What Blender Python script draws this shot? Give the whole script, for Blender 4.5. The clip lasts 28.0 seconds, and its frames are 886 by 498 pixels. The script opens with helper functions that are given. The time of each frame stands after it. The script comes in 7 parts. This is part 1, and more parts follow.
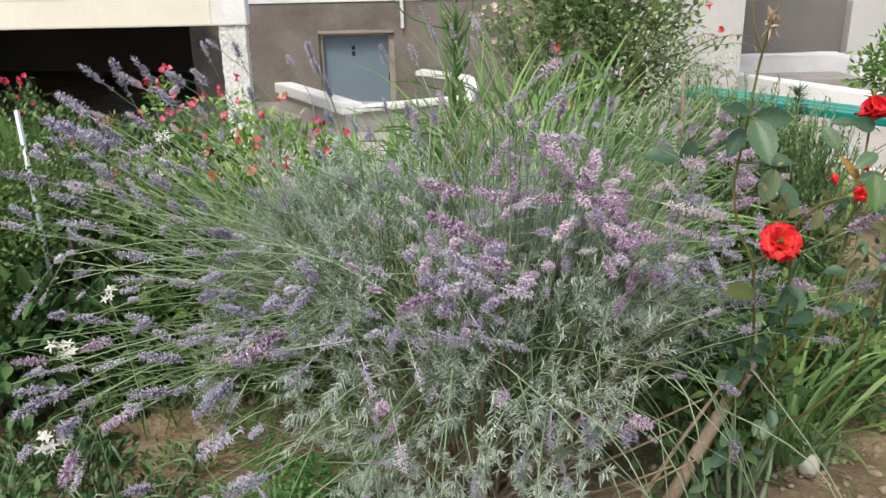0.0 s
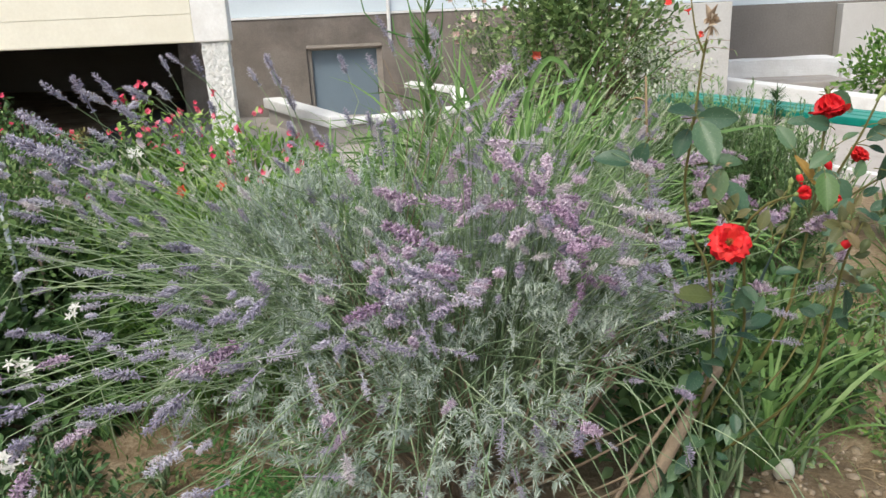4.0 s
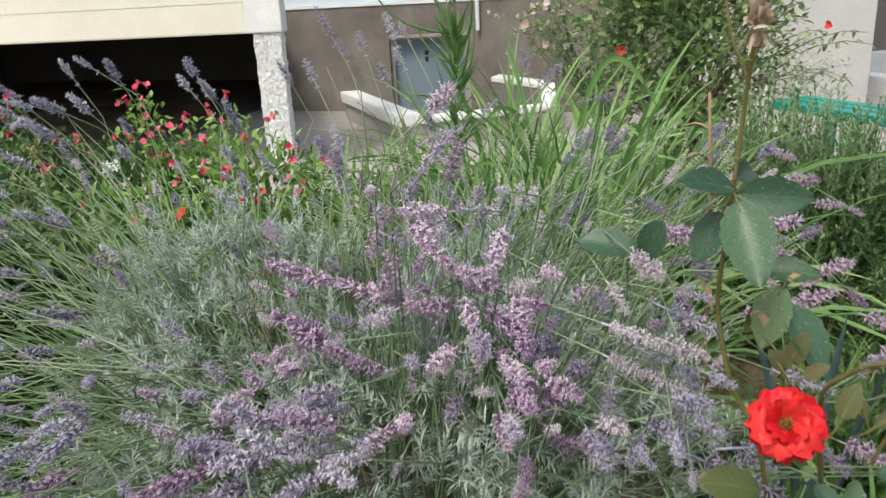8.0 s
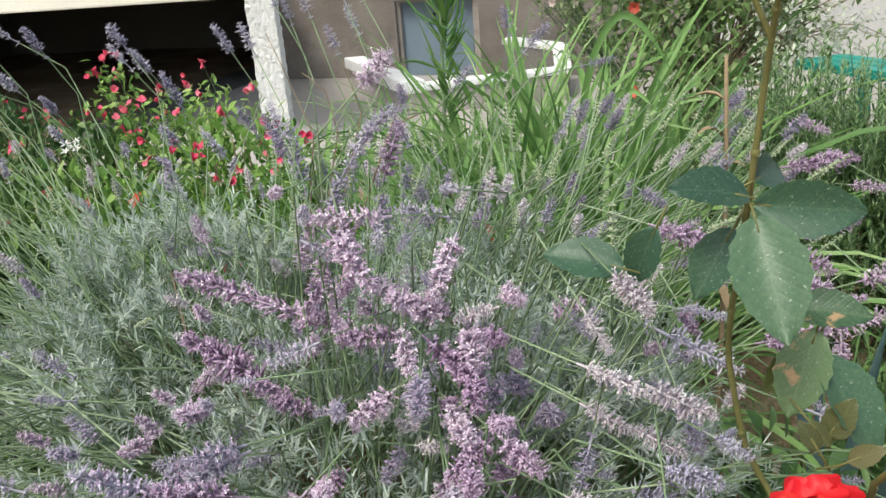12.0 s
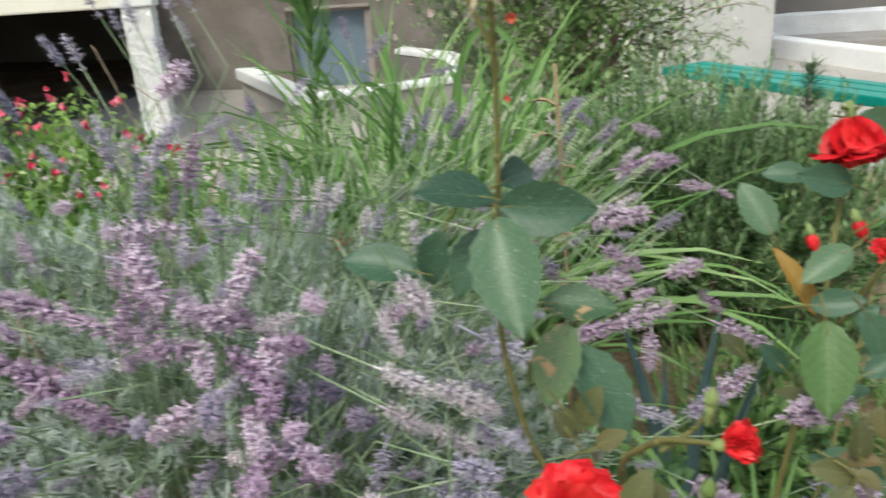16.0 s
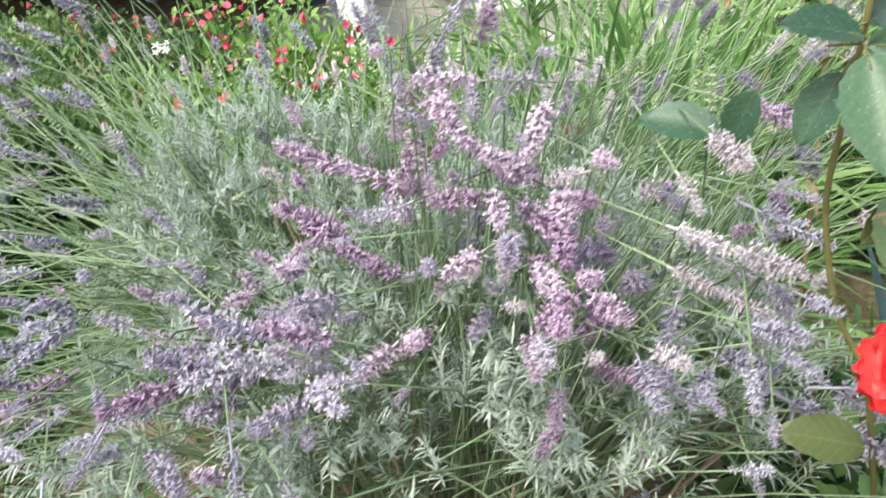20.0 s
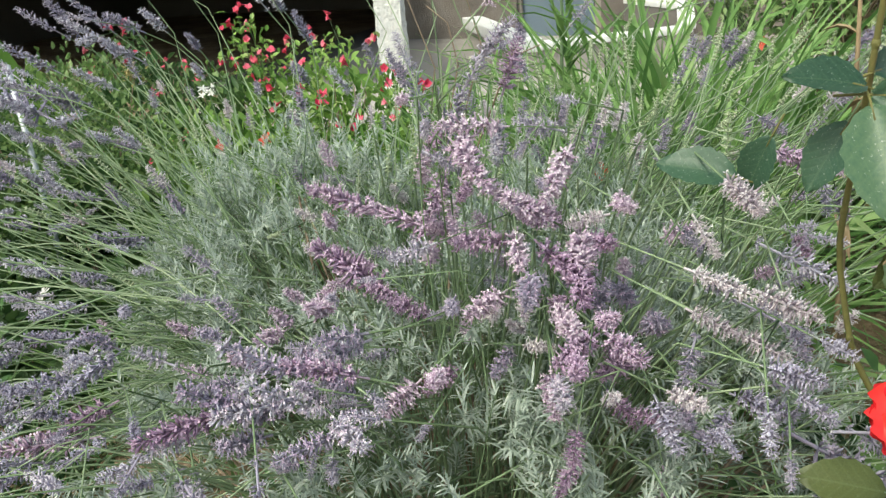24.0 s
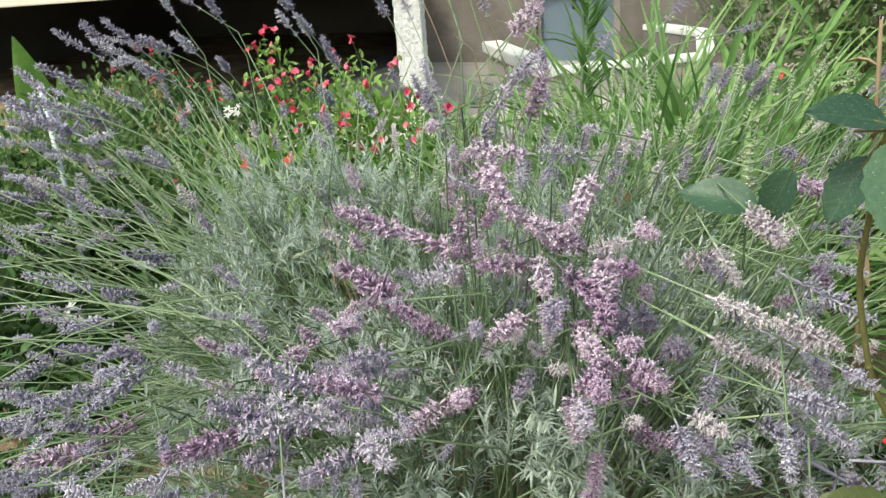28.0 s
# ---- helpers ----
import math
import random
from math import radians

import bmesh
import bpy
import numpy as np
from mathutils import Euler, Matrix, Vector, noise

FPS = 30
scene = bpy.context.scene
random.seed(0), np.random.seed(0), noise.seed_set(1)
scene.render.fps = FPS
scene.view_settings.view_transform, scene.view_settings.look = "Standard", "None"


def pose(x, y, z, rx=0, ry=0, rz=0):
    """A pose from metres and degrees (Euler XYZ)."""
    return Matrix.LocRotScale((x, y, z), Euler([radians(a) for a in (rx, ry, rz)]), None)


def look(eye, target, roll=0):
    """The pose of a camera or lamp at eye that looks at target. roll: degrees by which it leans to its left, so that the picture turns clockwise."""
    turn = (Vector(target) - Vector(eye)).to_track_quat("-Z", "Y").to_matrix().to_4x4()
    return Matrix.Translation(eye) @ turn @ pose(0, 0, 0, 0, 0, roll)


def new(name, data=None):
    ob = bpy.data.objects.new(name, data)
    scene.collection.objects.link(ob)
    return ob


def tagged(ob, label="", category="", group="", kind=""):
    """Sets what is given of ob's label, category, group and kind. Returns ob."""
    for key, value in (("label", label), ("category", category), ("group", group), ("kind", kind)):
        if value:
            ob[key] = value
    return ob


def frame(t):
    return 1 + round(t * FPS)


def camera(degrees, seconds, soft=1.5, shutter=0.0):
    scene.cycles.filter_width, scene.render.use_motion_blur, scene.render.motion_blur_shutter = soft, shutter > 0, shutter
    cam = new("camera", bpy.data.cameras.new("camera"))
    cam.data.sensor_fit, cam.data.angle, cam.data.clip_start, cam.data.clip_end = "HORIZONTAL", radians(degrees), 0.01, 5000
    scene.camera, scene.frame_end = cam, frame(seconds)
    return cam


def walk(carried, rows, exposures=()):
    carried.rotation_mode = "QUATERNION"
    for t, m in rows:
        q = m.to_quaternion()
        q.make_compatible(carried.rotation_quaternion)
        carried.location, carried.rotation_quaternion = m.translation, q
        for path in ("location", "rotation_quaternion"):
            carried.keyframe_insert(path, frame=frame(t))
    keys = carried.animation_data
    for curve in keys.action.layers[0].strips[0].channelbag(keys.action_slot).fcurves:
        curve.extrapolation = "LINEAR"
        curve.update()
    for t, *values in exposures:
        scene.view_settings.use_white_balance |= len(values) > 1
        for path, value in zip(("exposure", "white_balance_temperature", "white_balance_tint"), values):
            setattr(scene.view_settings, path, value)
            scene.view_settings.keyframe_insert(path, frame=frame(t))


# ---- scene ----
cam = camera(59.2, 28.0, soft=1.4, shutter=0.5)
PATH = [
    (0, (0.122, 0.033, 1.365), (0.047, 1.926, 0.723), -1.3),
    (0.5, (0.12, 0.035, 1.371), (0.038, 1.917, 0.7), -1.1),
    (1, (0.12, 0.036, 1.367), (0.04, 1.901, 0.649), -1.3),
    (1.5, (0.116, 0.036, 1.366), (0.041, 1.905, 0.659), -1.1),
    (2, (0.116, 0.033, 1.362), (0.039, 1.901, 0.652), -0.8),
    (2.5, (0.123, 0.034, 1.366), (0.04, 1.907, 0.67), -0.8),
    (4.5, (0.282, 0.068, 1.346), (0.2, 1.979, 0.76), -2.9),
    (5, (0.337, 0.213, 1.346), (0.28, 2.129, 0.773), -1.3),
    (5.5, (0.389, 0.305, 1.34), (0.258, 2.21, 0.746), -3.0),
    (6, (0.483, 0.43, 1.337), (0.112, 2.312, 0.771), -3.6),
    (6.5, (0.56, 0.512, 1.336), (0.066, 2.379, 0.816), -3.1),
    (7, (0.546, 0.56, 1.329), (0.095, 2.417, 0.739), -3.0),
    (7.5, (0.505, 0.59, 1.332), (0.145, 2.458, 0.715), -3.0),
    (8, (0.501, 0.686, 1.331), (0.116, 2.546, 0.702), -3.1),
    (8.5, (0.518, 0.798, 1.32), (0.099, 2.64, 0.664), -0.8),
    (9, (0.525, 0.889, 1.306), (0.01, 2.695, 0.619), -2.4),
    (9.5, (0.528, 0.928, 1.298), (0.0, 2.708, 0.555), -4.2),
    (10, (0.527, 0.928, 1.299), (0.002, 2.703, 0.542), -4.8),
    (10.5, (0.526, 0.917, 1.301), (-0.042, 2.688, 0.565), -5.2),
    (11, (0.527, 0.923, 1.299), (0.018, 2.705, 0.548), -4.5),
    (11.5, (0.537, 0.928, 1.3), (0.06, 2.728, 0.568), -4.6),
    (12, (0.546, 0.93, 1.303), (0.108, 2.748, 0.594), -4.4),
    (12.5, (0.553, 0.925, 1.308), (0.121, 2.751, 0.617), -4.1),
    (14.5, (0.591, 0.919, 1.311), (0.135, 2.736, 0.61), -6.0),
    (15, (0.603, 0.918, 1.307), (0.2, 2.737, 0.58), -6.1),
    (15.5, (0.618, 0.916, 1.308), (0.198, 2.743, 0.611), -6.8),
    (16, (0.661, 0.935, 1.297), (0.44, 2.795, 0.595), -4.0),
    (16.5, (0.696, 0.946, 1.282), (0.628, 2.8, 0.535), -3.4),
    (17, (0.72, 0.951, 1.282), (0.726, 2.804, 0.529), -4.5),
    (17.5, (0.722, 0.948, 1.285), (0.746, 2.804, 0.54), -4.5),
    (18, (0.703, 0.941, 1.294), (0.624, 2.813, 0.594), -4.6),
    (18.5, (0.669, 0.922, 1.292), (0.466, 2.774, 0.565), -3.3),
    (19, (0.615, 0.913, 1.279), (0.2, 2.704, 0.49), -4.3),
    (19.5, (0.565, 0.897, 1.262), (0.028, 2.642, 0.446), -4.1),
    (20, (0.53, 0.877, 1.247), (-0.069, 2.583, 0.392), -4.7),
    (20.5, (0.515, 0.864, 1.236), (-0.11, 2.538, 0.338), -5.0),
    (22.5, (0.55, 0.87, 1.249), (-0.175, 2.54, 0.423), -6.4),
    (23, (0.553, 0.867, 1.254), (-0.172, 2.558, 0.469), -5.9),
    (23.5, (0.554, 0.864, 1.257), (-0.161, 2.567, 0.491), -5.6),
    (24, (0.555, 0.864, 1.259), (-0.148, 2.575, 0.498), -5.5),
    (24.5, (0.551, 0.868, 1.259), (-0.154, 2.58, 0.503), -5.4),
    (25, (0.551, 0.872, 1.257), (-0.139, 2.585, 0.49), -5.4),
    (25.5, (0.555, 0.866, 1.26), (-0.138, 2.583, 0.506), -5.2),
    (26, (0.555, 0.857, 1.264), (-0.147, 2.573, 0.514), -5.2),
    (26.5, (0.554, 0.851, 1.265), (-0.163, 2.56, 0.511), -5.1),
    (27, (0.551, 0.849, 1.27), (-0.178, 2.559, 0.533), -5.2),
    (27.5, (0.552, 0.844, 1.27), (-0.19, 2.553, 0.544), -4.9),
    (28, (0.551, 0.842, 1.27), (-0.19, 2.56, 0.562), -4.8),
]
SKY, SUN = 0.14, 1.6
EXPOSURES = [(0, 0.5, 6550, 8), (2, 0.66, 6550, 8), (2.5, 0.64, 6550, 8), (5, 0.36, 6500, 6), (7, 0.23, 6500, 7), (8, 0.4, 6500, 6), (9, 0.47, 6500, 5), (10, 0.5, 6500, 5), (12.5, 0.54, 6450, 4), (15, 0.5, 6400, 2),
             (18.5, 0.46, 6400, 2), (19.5, 0.66, 6450, 3), (20, 1.15, 6450, 4), (20.5, 1.3, 6450, 4), (22.5, 0.95, 6600, 5), (23.2, 0.62, 6700, -2), (28, 0.68, 6700, -2)]
walk(cam, [(t, look(eye, target, roll)) for t, eye, target, roll in PATH], exposures=EXPOSURES)

# ---- daylight: bright overcast, soft sun from behind the camera ----
world = bpy.data.worlds.new("sky")
scene.world = world
world.use_nodes = True
wn = world.node_tree.nodes
sky = wn.new("ShaderNodeTexSky")
sky.sky_type, sky.sun_disc = "NISHITA", False
sky.sun_elevation, sky.sun_rotation = radians(55.7), radians(203)
sky.air_density, sky.dust_density = 1.0, 4.0
world.node_tree.links.new(sky.outputs[0], wn["Background"].inputs[0])
wn["Background"].inputs[1].default_value = SKY
sun = new("sun", bpy.data.lights.new("sun", "SUN"))
sun.data.energy, sun.data.angle, sun.data.color = SUN, radians(14), (1.0, 0.96, 0.9)
sun.matrix_world = look((-2.0, -4.7, 7.5), (0, 0, 0))


# ---- materials ----
def nodes_of(m):
    m.use_nodes = True
    return m.node_tree.nodes, m.node_tree.links, m.node_tree.nodes["Principled BSDF"]


def ramp(nodes, stops):
    r = nodes.new("ShaderNodeValToRGB")
    while len(r.color_ramp.elements) < len(stops):
        r.color_ramp.elements.new(0.5)
    for e, (p, c) in zip(r.color_ramp.elements, stops):
        e.position, e.color = p, (*c, 1)
    return r


def noise_tex(nodes, links, scale, detail=5, rough=0.6, local=True):
    n = nodes.new("ShaderNodeTexNoise")
    n.inputs["Scale"].default_value, n.inputs["Detail"].default_value, n.inputs["Roughness"].default_value = scale, detail, rough
    c = nodes.new("ShaderNodeTexCoord")
    links.new(c.outputs["Object"], n.inputs["Vector"])
    return n


def surface(name, stops, coarse, fine, rough=0.85, bump=0.4, bump_dist=0.004, metal=0.0, spec=0.3, stain=None, stain_amount=0.5):
    """A mineral, painted or metal surface: colour variation at two scales, grain relief, optional stains."""
    m = bpy.data.materials.new(name)
    nodes, links, bsdf = nodes_of(m)
    a, b = noise_tex(nodes, links, coarse), noise_tex(nodes, links, fine, 8, 0.7)
    mix = nodes.new("ShaderNodeMix")
    mix.inputs[0].default_value = 0.45
    links.new(a.outputs[0], mix.inputs[2]), links.new(b.outputs[0], mix.inputs[3])
    r = ramp(nodes, stops)
    links.new(mix.outputs[0], r.inputs[0])
    colour = r.outputs[0]
    if stain:
        s = noise_tex(nodes, links, coarse * 0.6, 6, 0.75)
        sr = ramp(nodes, [(0.52, (0, 0, 0)), (0.68, (1, 1, 1))])
        links.new(s.outputs[0], sr.inputs[0])
        k = nodes.new("ShaderNodeMath")
        k.operation = "MULTIPLY"
        k.inputs[1].default_value = stain_amount
        links.new(sr.outputs[0], k.inputs[0])
        mc = nodes.new("ShaderNodeMix")
        mc.data_type = "RGBA"
        links.new(k.outputs[0], mc.inputs[0]), links.new(colour, mc.inputs[6])
        mc.inputs[7].default_value = (*stain, 1)
        colour = mc.outputs[2]
    links.new(colour, bsdf.inputs["Base Color"])
    bsdf.inputs["Roughness"].default_value, bsdf.inputs["Metallic"].default_value = rough, metal
    bsdf.inputs["Specular IOR Level"].default_value = spec
    bp = nodes.new("ShaderNodeBump")
    bp.inputs["Strength"].default_value, bp.inputs["Distance"].default_value = bump, bump_dist
    links.new(b.outputs[0], bp.inputs["Height"]), links.new(bp.outputs[0], bsdf.inputs["Normal"])
    return m


def leafy(name, dark, light, rough=0.55, through_light=0.25, tip=None, scale=14.0, spec=0.35, specks=0.0, veins=0.0, blotch=None):
    """Leaf or petal tissue: shade varies leaf by leaf and along each leaf, and some light passes through."""
    m = bpy.data.materials.new(name)
    nodes, links, bsdf = nodes_of(m)
    geo, info = nodes.new("ShaderNodeNewGeometry"), nodes.new("ShaderNodeObjectInfo")
    n = noise_tex(nodes, links, scale, 4, 0.6)
    add = nodes.new("ShaderNodeMath")
    add.operation = "ADD"
    links.new(geo.outputs["Random Per Island"], add.inputs[0]), links.new(info.outputs["Random"], add.inputs[1])
    add2 = nodes.new("ShaderNodeMath")
    add2.operation = "ADD"
    links.new(add.outputs[0], add2.inputs[0]), links.new(n.outputs[0], add2.inputs[1])
    third = nodes.new("ShaderNodeMath")
    third.operation = "MULTIPLY"
    third.inputs[1].default_value = 0.3333
    links.new(add2.outputs[0], third.inputs[0])
    stops = [(0.32, dark), (0.56, light)] + ([(0.72, tip)] if tip else [])
    r = ramp(nodes, stops)
    links.new(third.outputs[0], r.inputs[0])
    colour = r.outputs[0]
    if specks:
        sp = noise_tex(nodes, links, 26.0, 5, 0.7)
        sr = ramp(nodes, [(0.62, (0, 0, 0)), (0.67, (specks, specks, specks))])
        links.new(sp.outputs[0], sr.inputs[0])
        mc = nodes.new("ShaderNodeMix")
        mc.data_type = "RGBA"
        links.new(sr.outputs[0], mc.inputs[0]), links.new(colour, mc.inputs[6])
        mc.inputs[7].default_value = (0.45, 0.5, 0.42, 1)
        colour = mc.outputs[2]
    if blotch:
        bn = noise_tex(nodes, links, 2.6, 4, 0.65)
        br = ramp(nodes, [(0.6, (0, 0, 0)), (0.66, (1, 1, 1))])
        links.new(bn.outputs[0], br.inputs[0])
        mb = nodes.new("ShaderNodeMix")
        mb.data_type = "RGBA"
        links.new(br.outputs[0], mb.inputs[0]), links.new(colour, mb.inputs[6])
        mb.inputs[7].default_value = (*blotch, 1)
        colour = mb.outputs[2]
    if veins:
        # a pale midrib and slanting side veins on a leaf that lies along its own x axis
        tc, sep = nodes.new("ShaderNodeTexCoord"), nodes.new("ShaderNodeSeparateXYZ")
        links.new(tc.outputs["Object"], sep.inputs[0])

        def calc(op, a, b=None):
            k = nodes.new("ShaderNodeMath")
            k.operation = op
            for slot, v in ((0, a), (1, b)):
                if isinstance(v, (int, float)):
                    k.inputs[slot].default_value = v
                elif v is not None:
                    links.new(v, k.inputs[slot])
            return k.outputs[0]
        wide = calc("ABSOLUTE", sep.outputs[1])
        rib = calc("LESS_THAN", wide, 0.014)
        slant = calc("SUBTRACT", sep.outputs[0], calc("MULTIPLY", wide, 0.9))
        side = calc("MULTIPLY", calc("POWER", calc("ABSOLUTE", calc("SINE", calc("MULTIPLY", slant, 24.0))), 14.0), 0.55)
        both = calc("MULTIPLY", calc("MAXIMUM", rib, side), veins)
        mv = nodes.new("ShaderNodeMix")
        mv.data_type = "RGBA"
        links.new(both, mv.inputs[0]), links.new(colour, mv.inputs[6])
        mv.inputs[7].default_value = (0.3, 0.4, 0.2, 1)
        colour = mv.outputs[2]
        bump = nodes.new("ShaderNodeBump")
        bump.inputs["Strength"].default_value, bump.inputs["Distance"].default_value = 0.5, 0.004
        links.new(calc("MULTIPLY", both, -1.0), bump.inputs["Height"])
        links.new(bump.outputs[0], bsdf.inputs["Normal"])
    links.new(colour, bsdf.inputs["Base Color"])
    bsdf.inputs["Roughness"].default_value, bsdf.inputs["Specular IOR Level"].default_value = rough, spec
    tr = nodes.new("ShaderNodeBsdfTranslucent")
    links.new(colour, tr.inputs[0])
    mix = nodes.new("ShaderNodeMixShader")
    mix.inputs[0].default_value = through_light
    links.new(bsdf.outputs[0], mix.inputs[1]), links.new(tr.outputs[0], mix.inputs[2])
    links.new(mix.outputs[0], nodes["Material Output"].inputs["Surface"])
    return m


SOIL = surface("soil", [(0.32, (0.14, 0.097, 0.056)), (0.5, (0.315, 0.234, 0.147)), (0.66, (0.55, 0.455, 0.32))], 3.5, 60, 0.95, 1.0, 0.02, stain=(0.15, 0.1, 0.06), stain_amount=0.45)
CONCRETE = surface("concrete", [(0.3, (0.33, 0.3, 0.275)), (0.55, (0.435, 0.405, 0.375)), (0.75, (0.51, 0.48, 0.45))], 1.3, 60, 0.9, 0.35, 0.003, stain=(0.2, 0.17, 0.14))
PLINTH = surface("plinth_render", [(0.3, (0.15, 0.13, 0.113)), (0.5, (0.255, 0.222, 0.195)), (0.72, (0.375, 0.335, 0.3))], 2.4, 90, 0.92, 1.0, 0.014, stain=(0.11, 0.095, 0.085))
GREY_PLINTH = surface("grey_plinth", [(0.3, (0.13, 0.12, 0.11)), (0.55, (0.2, 0.185, 0.17)), (0.75, (0.26, 0.245, 0.225))], 0.8, 40, 0.92, 0.6, 0.006)
BLUE_WALL = surface("pale_blue_wall", [(0.3, (0.6, 0.68, 0.74)), (0.6, (0.68, 0.76, 0.82)), (0.8, (0.74, 0.81, 0.85))], 0.7, 50, 0.85, 0.3, 0.003)
CREAM = surface("cream_paint", [(0.3, (0.7, 0.675, 0.57)), (0.6, (0.81, 0.785, 0.68)), (0.8, (0.85, 0.83, 0.745))], 0.9, 45, 0.8, 0.25, 0.003, stain=(0.64, 0.59, 0.48), stain_amount=0.35)
ROUGHCAST = surface("white_roughcast", [(0.34, (0.56, 0.56, 0.54)), (0.48, (0.8, 0.8, 0.77)), (0.7, (0.88, 0.88, 0.85))], 30, 75, 0.95, 1.0, 0.016)
WHITEWASH = surface("whitewash", [(0.3, (0.7, 0.7, 0.68)), (0.55, (0.83, 0.83, 0.82)), (0.8, (0.88, 0.88, 0.87))], 2.5, 60, 0.85, 0.5, 0.006, stain=(0.5, 0.47, 0.43), stain_amount=0.35)
GREY_RENDER = surface("grey_render", [(0.3, (0.42, 0.41, 0.39)), (0.6, (0.55, 0.54, 0.52)), (0.8, (0.62, 0.61, 0.59))], 1.2, 55, 0.9, 0.5, 0.005, stain=(0.35, 0.33, 0.31))
DOOR_PAINT = surface("door_paint", [(0.3, (0.15, 0.2, 0.245)), (0.6, (0.185, 0.24, 0.29)), (0.8, (0.22, 0.275, 0.32))], 2.0, 90, 0.5, 0.15, 0.002, spec=0.4, stain=(0.16, 0.15, 0.14), stain_amount=0.4)
FRAME_WOOD = surface("door_frame_wood", [(0.3, (0.24, 0.2, 0.17)), (0.6, (0.4, 0.36, 0.32)), (0.8, (0.5, 0.47, 0.43))], 4, 80, 0.8, 0.5, 0.003)
BENCH_PAINT = surface("bench_paint", [(0.3, (0.0, 0.17, 0.135)), (0.6, (0.006, 0.285, 0.22)), (0.82, (0.04, 0.4, 0.31))], 3, 70, 0.45, 0.3, 0.002, spec=0.5, stain=(0.01, 0.14, 0.115), stain_amount=0.5)
BARK = surface("stake_wood", [(0.3, (0.16, 0.115, 0.08)), (0.55, (0.3, 0.235, 0.165)), (0.8, (0.44, 0.365, 0.27))], 12, 90, 0.9, 0.8, 0.004)
CANE = surface("rose_cane", [(0.3, (0.085, 0.08, 0.028)), (0.55, (0.17, 0.165, 0.055)), (0.8, (0.25, 0.16, 0.075))], 9, 60, 0.6, 0.4, 0.002)
DRY = surface("dry_stalk", [(0.3, (0.17, 0.115, 0.06)), (0.55, (0.33, 0.245, 0.145)), (0.8, (0.48, 0.385, 0.26))], 12, 70, 0.8, 0.4, 0.002)
STONE = surface("pale_stone", [(0.3, (0.32, 0.3, 0.25)), (0.55, (0.48, 0.46, 0.39)), (0.8, (0.6, 0.58, 0.51))], 6, 60, 0.85, 0.5, 0.003)
PIPE = surface("galvanised_pipe", [(0.3, (0.42, 0.45, 0.48)), (0.6, (0.6, 0.63, 0.66)), (0.85, (0.7, 0.73, 0.76))], 9, 80, 0.45, 0.2, 0.001, metal=0.35, spec=0.5)
# concrete with the deep shade under the balcony put into its base colour
RECESS_SHADE = surface("shade_darkened_concrete", [(0.3, (0.13, 0.125, 0.12)), (0.6, (0.17, 0.165, 0.155)), (0.8, (0.22, 0.21, 0.2))], 1.0, 40, 0.95, 0.4, 0.004)
DARK = surface("dark_concrete", [(0.3, (0.02, 0.019, 0.018)), (0.6, (0.035, 0.033, 0.03)), (0.8, (0.05, 0.047, 0.043))], 1.0, 40, 0.95, 0.4, 0.004)
INK = surface("black_paint", [(0.3, (0.015, 0.015, 0.016)), (0.8, (0.03, 0.03, 0.032))], 8, 60, 0.6, 0.1, 0.001)
TERRACOTTA = surface("orange_clay", [(0.3, (0.5, 0.13, 0.04)), (0.6, (0.68, 0.2, 0.07)), (0.8, (0.75, 0.28, 0.12))], 6, 60, 0.75, 0.3, 0.002)

SILVER_LEAF = leafy("silver_leaf", (0.36, 0.43, 0.36), (0.65, 0.715, 0.635), 0.8, 0.35, (0.8, 0.845, 0.78), 6.0, 0.15)
LAV_STEM = leafy("lavender_stem", (0.13, 0.19, 0.1), (0.26, 0.36, 0.2), 0.7, 0.2, (0.4, 0.48, 0.31), 6.0, 0.2)
LILAC = leafy("lilac_floret", (0.47, 0.325, 0.475), (0.71, 0.55, 0.695), 0.85, 0.25, (0.86, 0.77, 0.83), 160.0, 0.15)
VIOLET = leafy("violet_floret", (0.42, 0.4, 0.54), (0.66, 0.63, 0.75), 0.85, 0.25, (0.82, 0.8, 0.87), 160.0, 0.15)
MAUVE = leafy("mauve_floret", (0.44, 0.34, 0.48), (0.68, 0.56, 0.7), 0.85, 0.25, (0.84, 0.76, 0.84), 160.0, 0.15)
PALE_FL = leafy("faded_floret", (0.74, 0.68, 0.72), (0.92, 0.88, 0.89), 0.85, 0.3, (0.95, 0.93, 0.92), 160.0, 0.15)
GREY_FL = leafy("grey_violet_floret", (0.38, 0.33, 0.41), (0.6, 0.54, 0.63), 0.85, 0.2, (0.75, 0.71, 0.75), 160.0, 0.15)
GREEN_FL = leafy("green_spike", (0.34, 0.42, 0.25), (0.56, 0.63, 0.43), 0.8, 0.25, (0.7, 0.75, 0.57), 120.0, 0.15)
LILAC_CALYX = leafy("lilac_calyx", (0.315, 0.205, 0.315), (0.54, 0.405, 0.53), 0.85, 0.2, (0.67, 0.57, 0.65), 120.0, 0.15)
VIOLET_CALYX = leafy("violet_calyx", (0.3, 0.275, 0.365), (0.53, 0.495, 0.6), 0.85, 0.2, (0.67, 0.65, 0.72), 120.0, 0.15)
GREY_CALYX = leafy("grey_calyx", (0.56, 0.48, 0.54), (0.78, 0.71, 0.74), 0.85, 0.25, (0.86, 0.82, 0.82), 120.0, 0.15)
STRAP = leafy("strap_leaf", (0.1, 0.215, 0.06), (0.26, 0.44, 0.14), 0.5, 0.45, (0.44, 0.58, 0.27), 5.0)
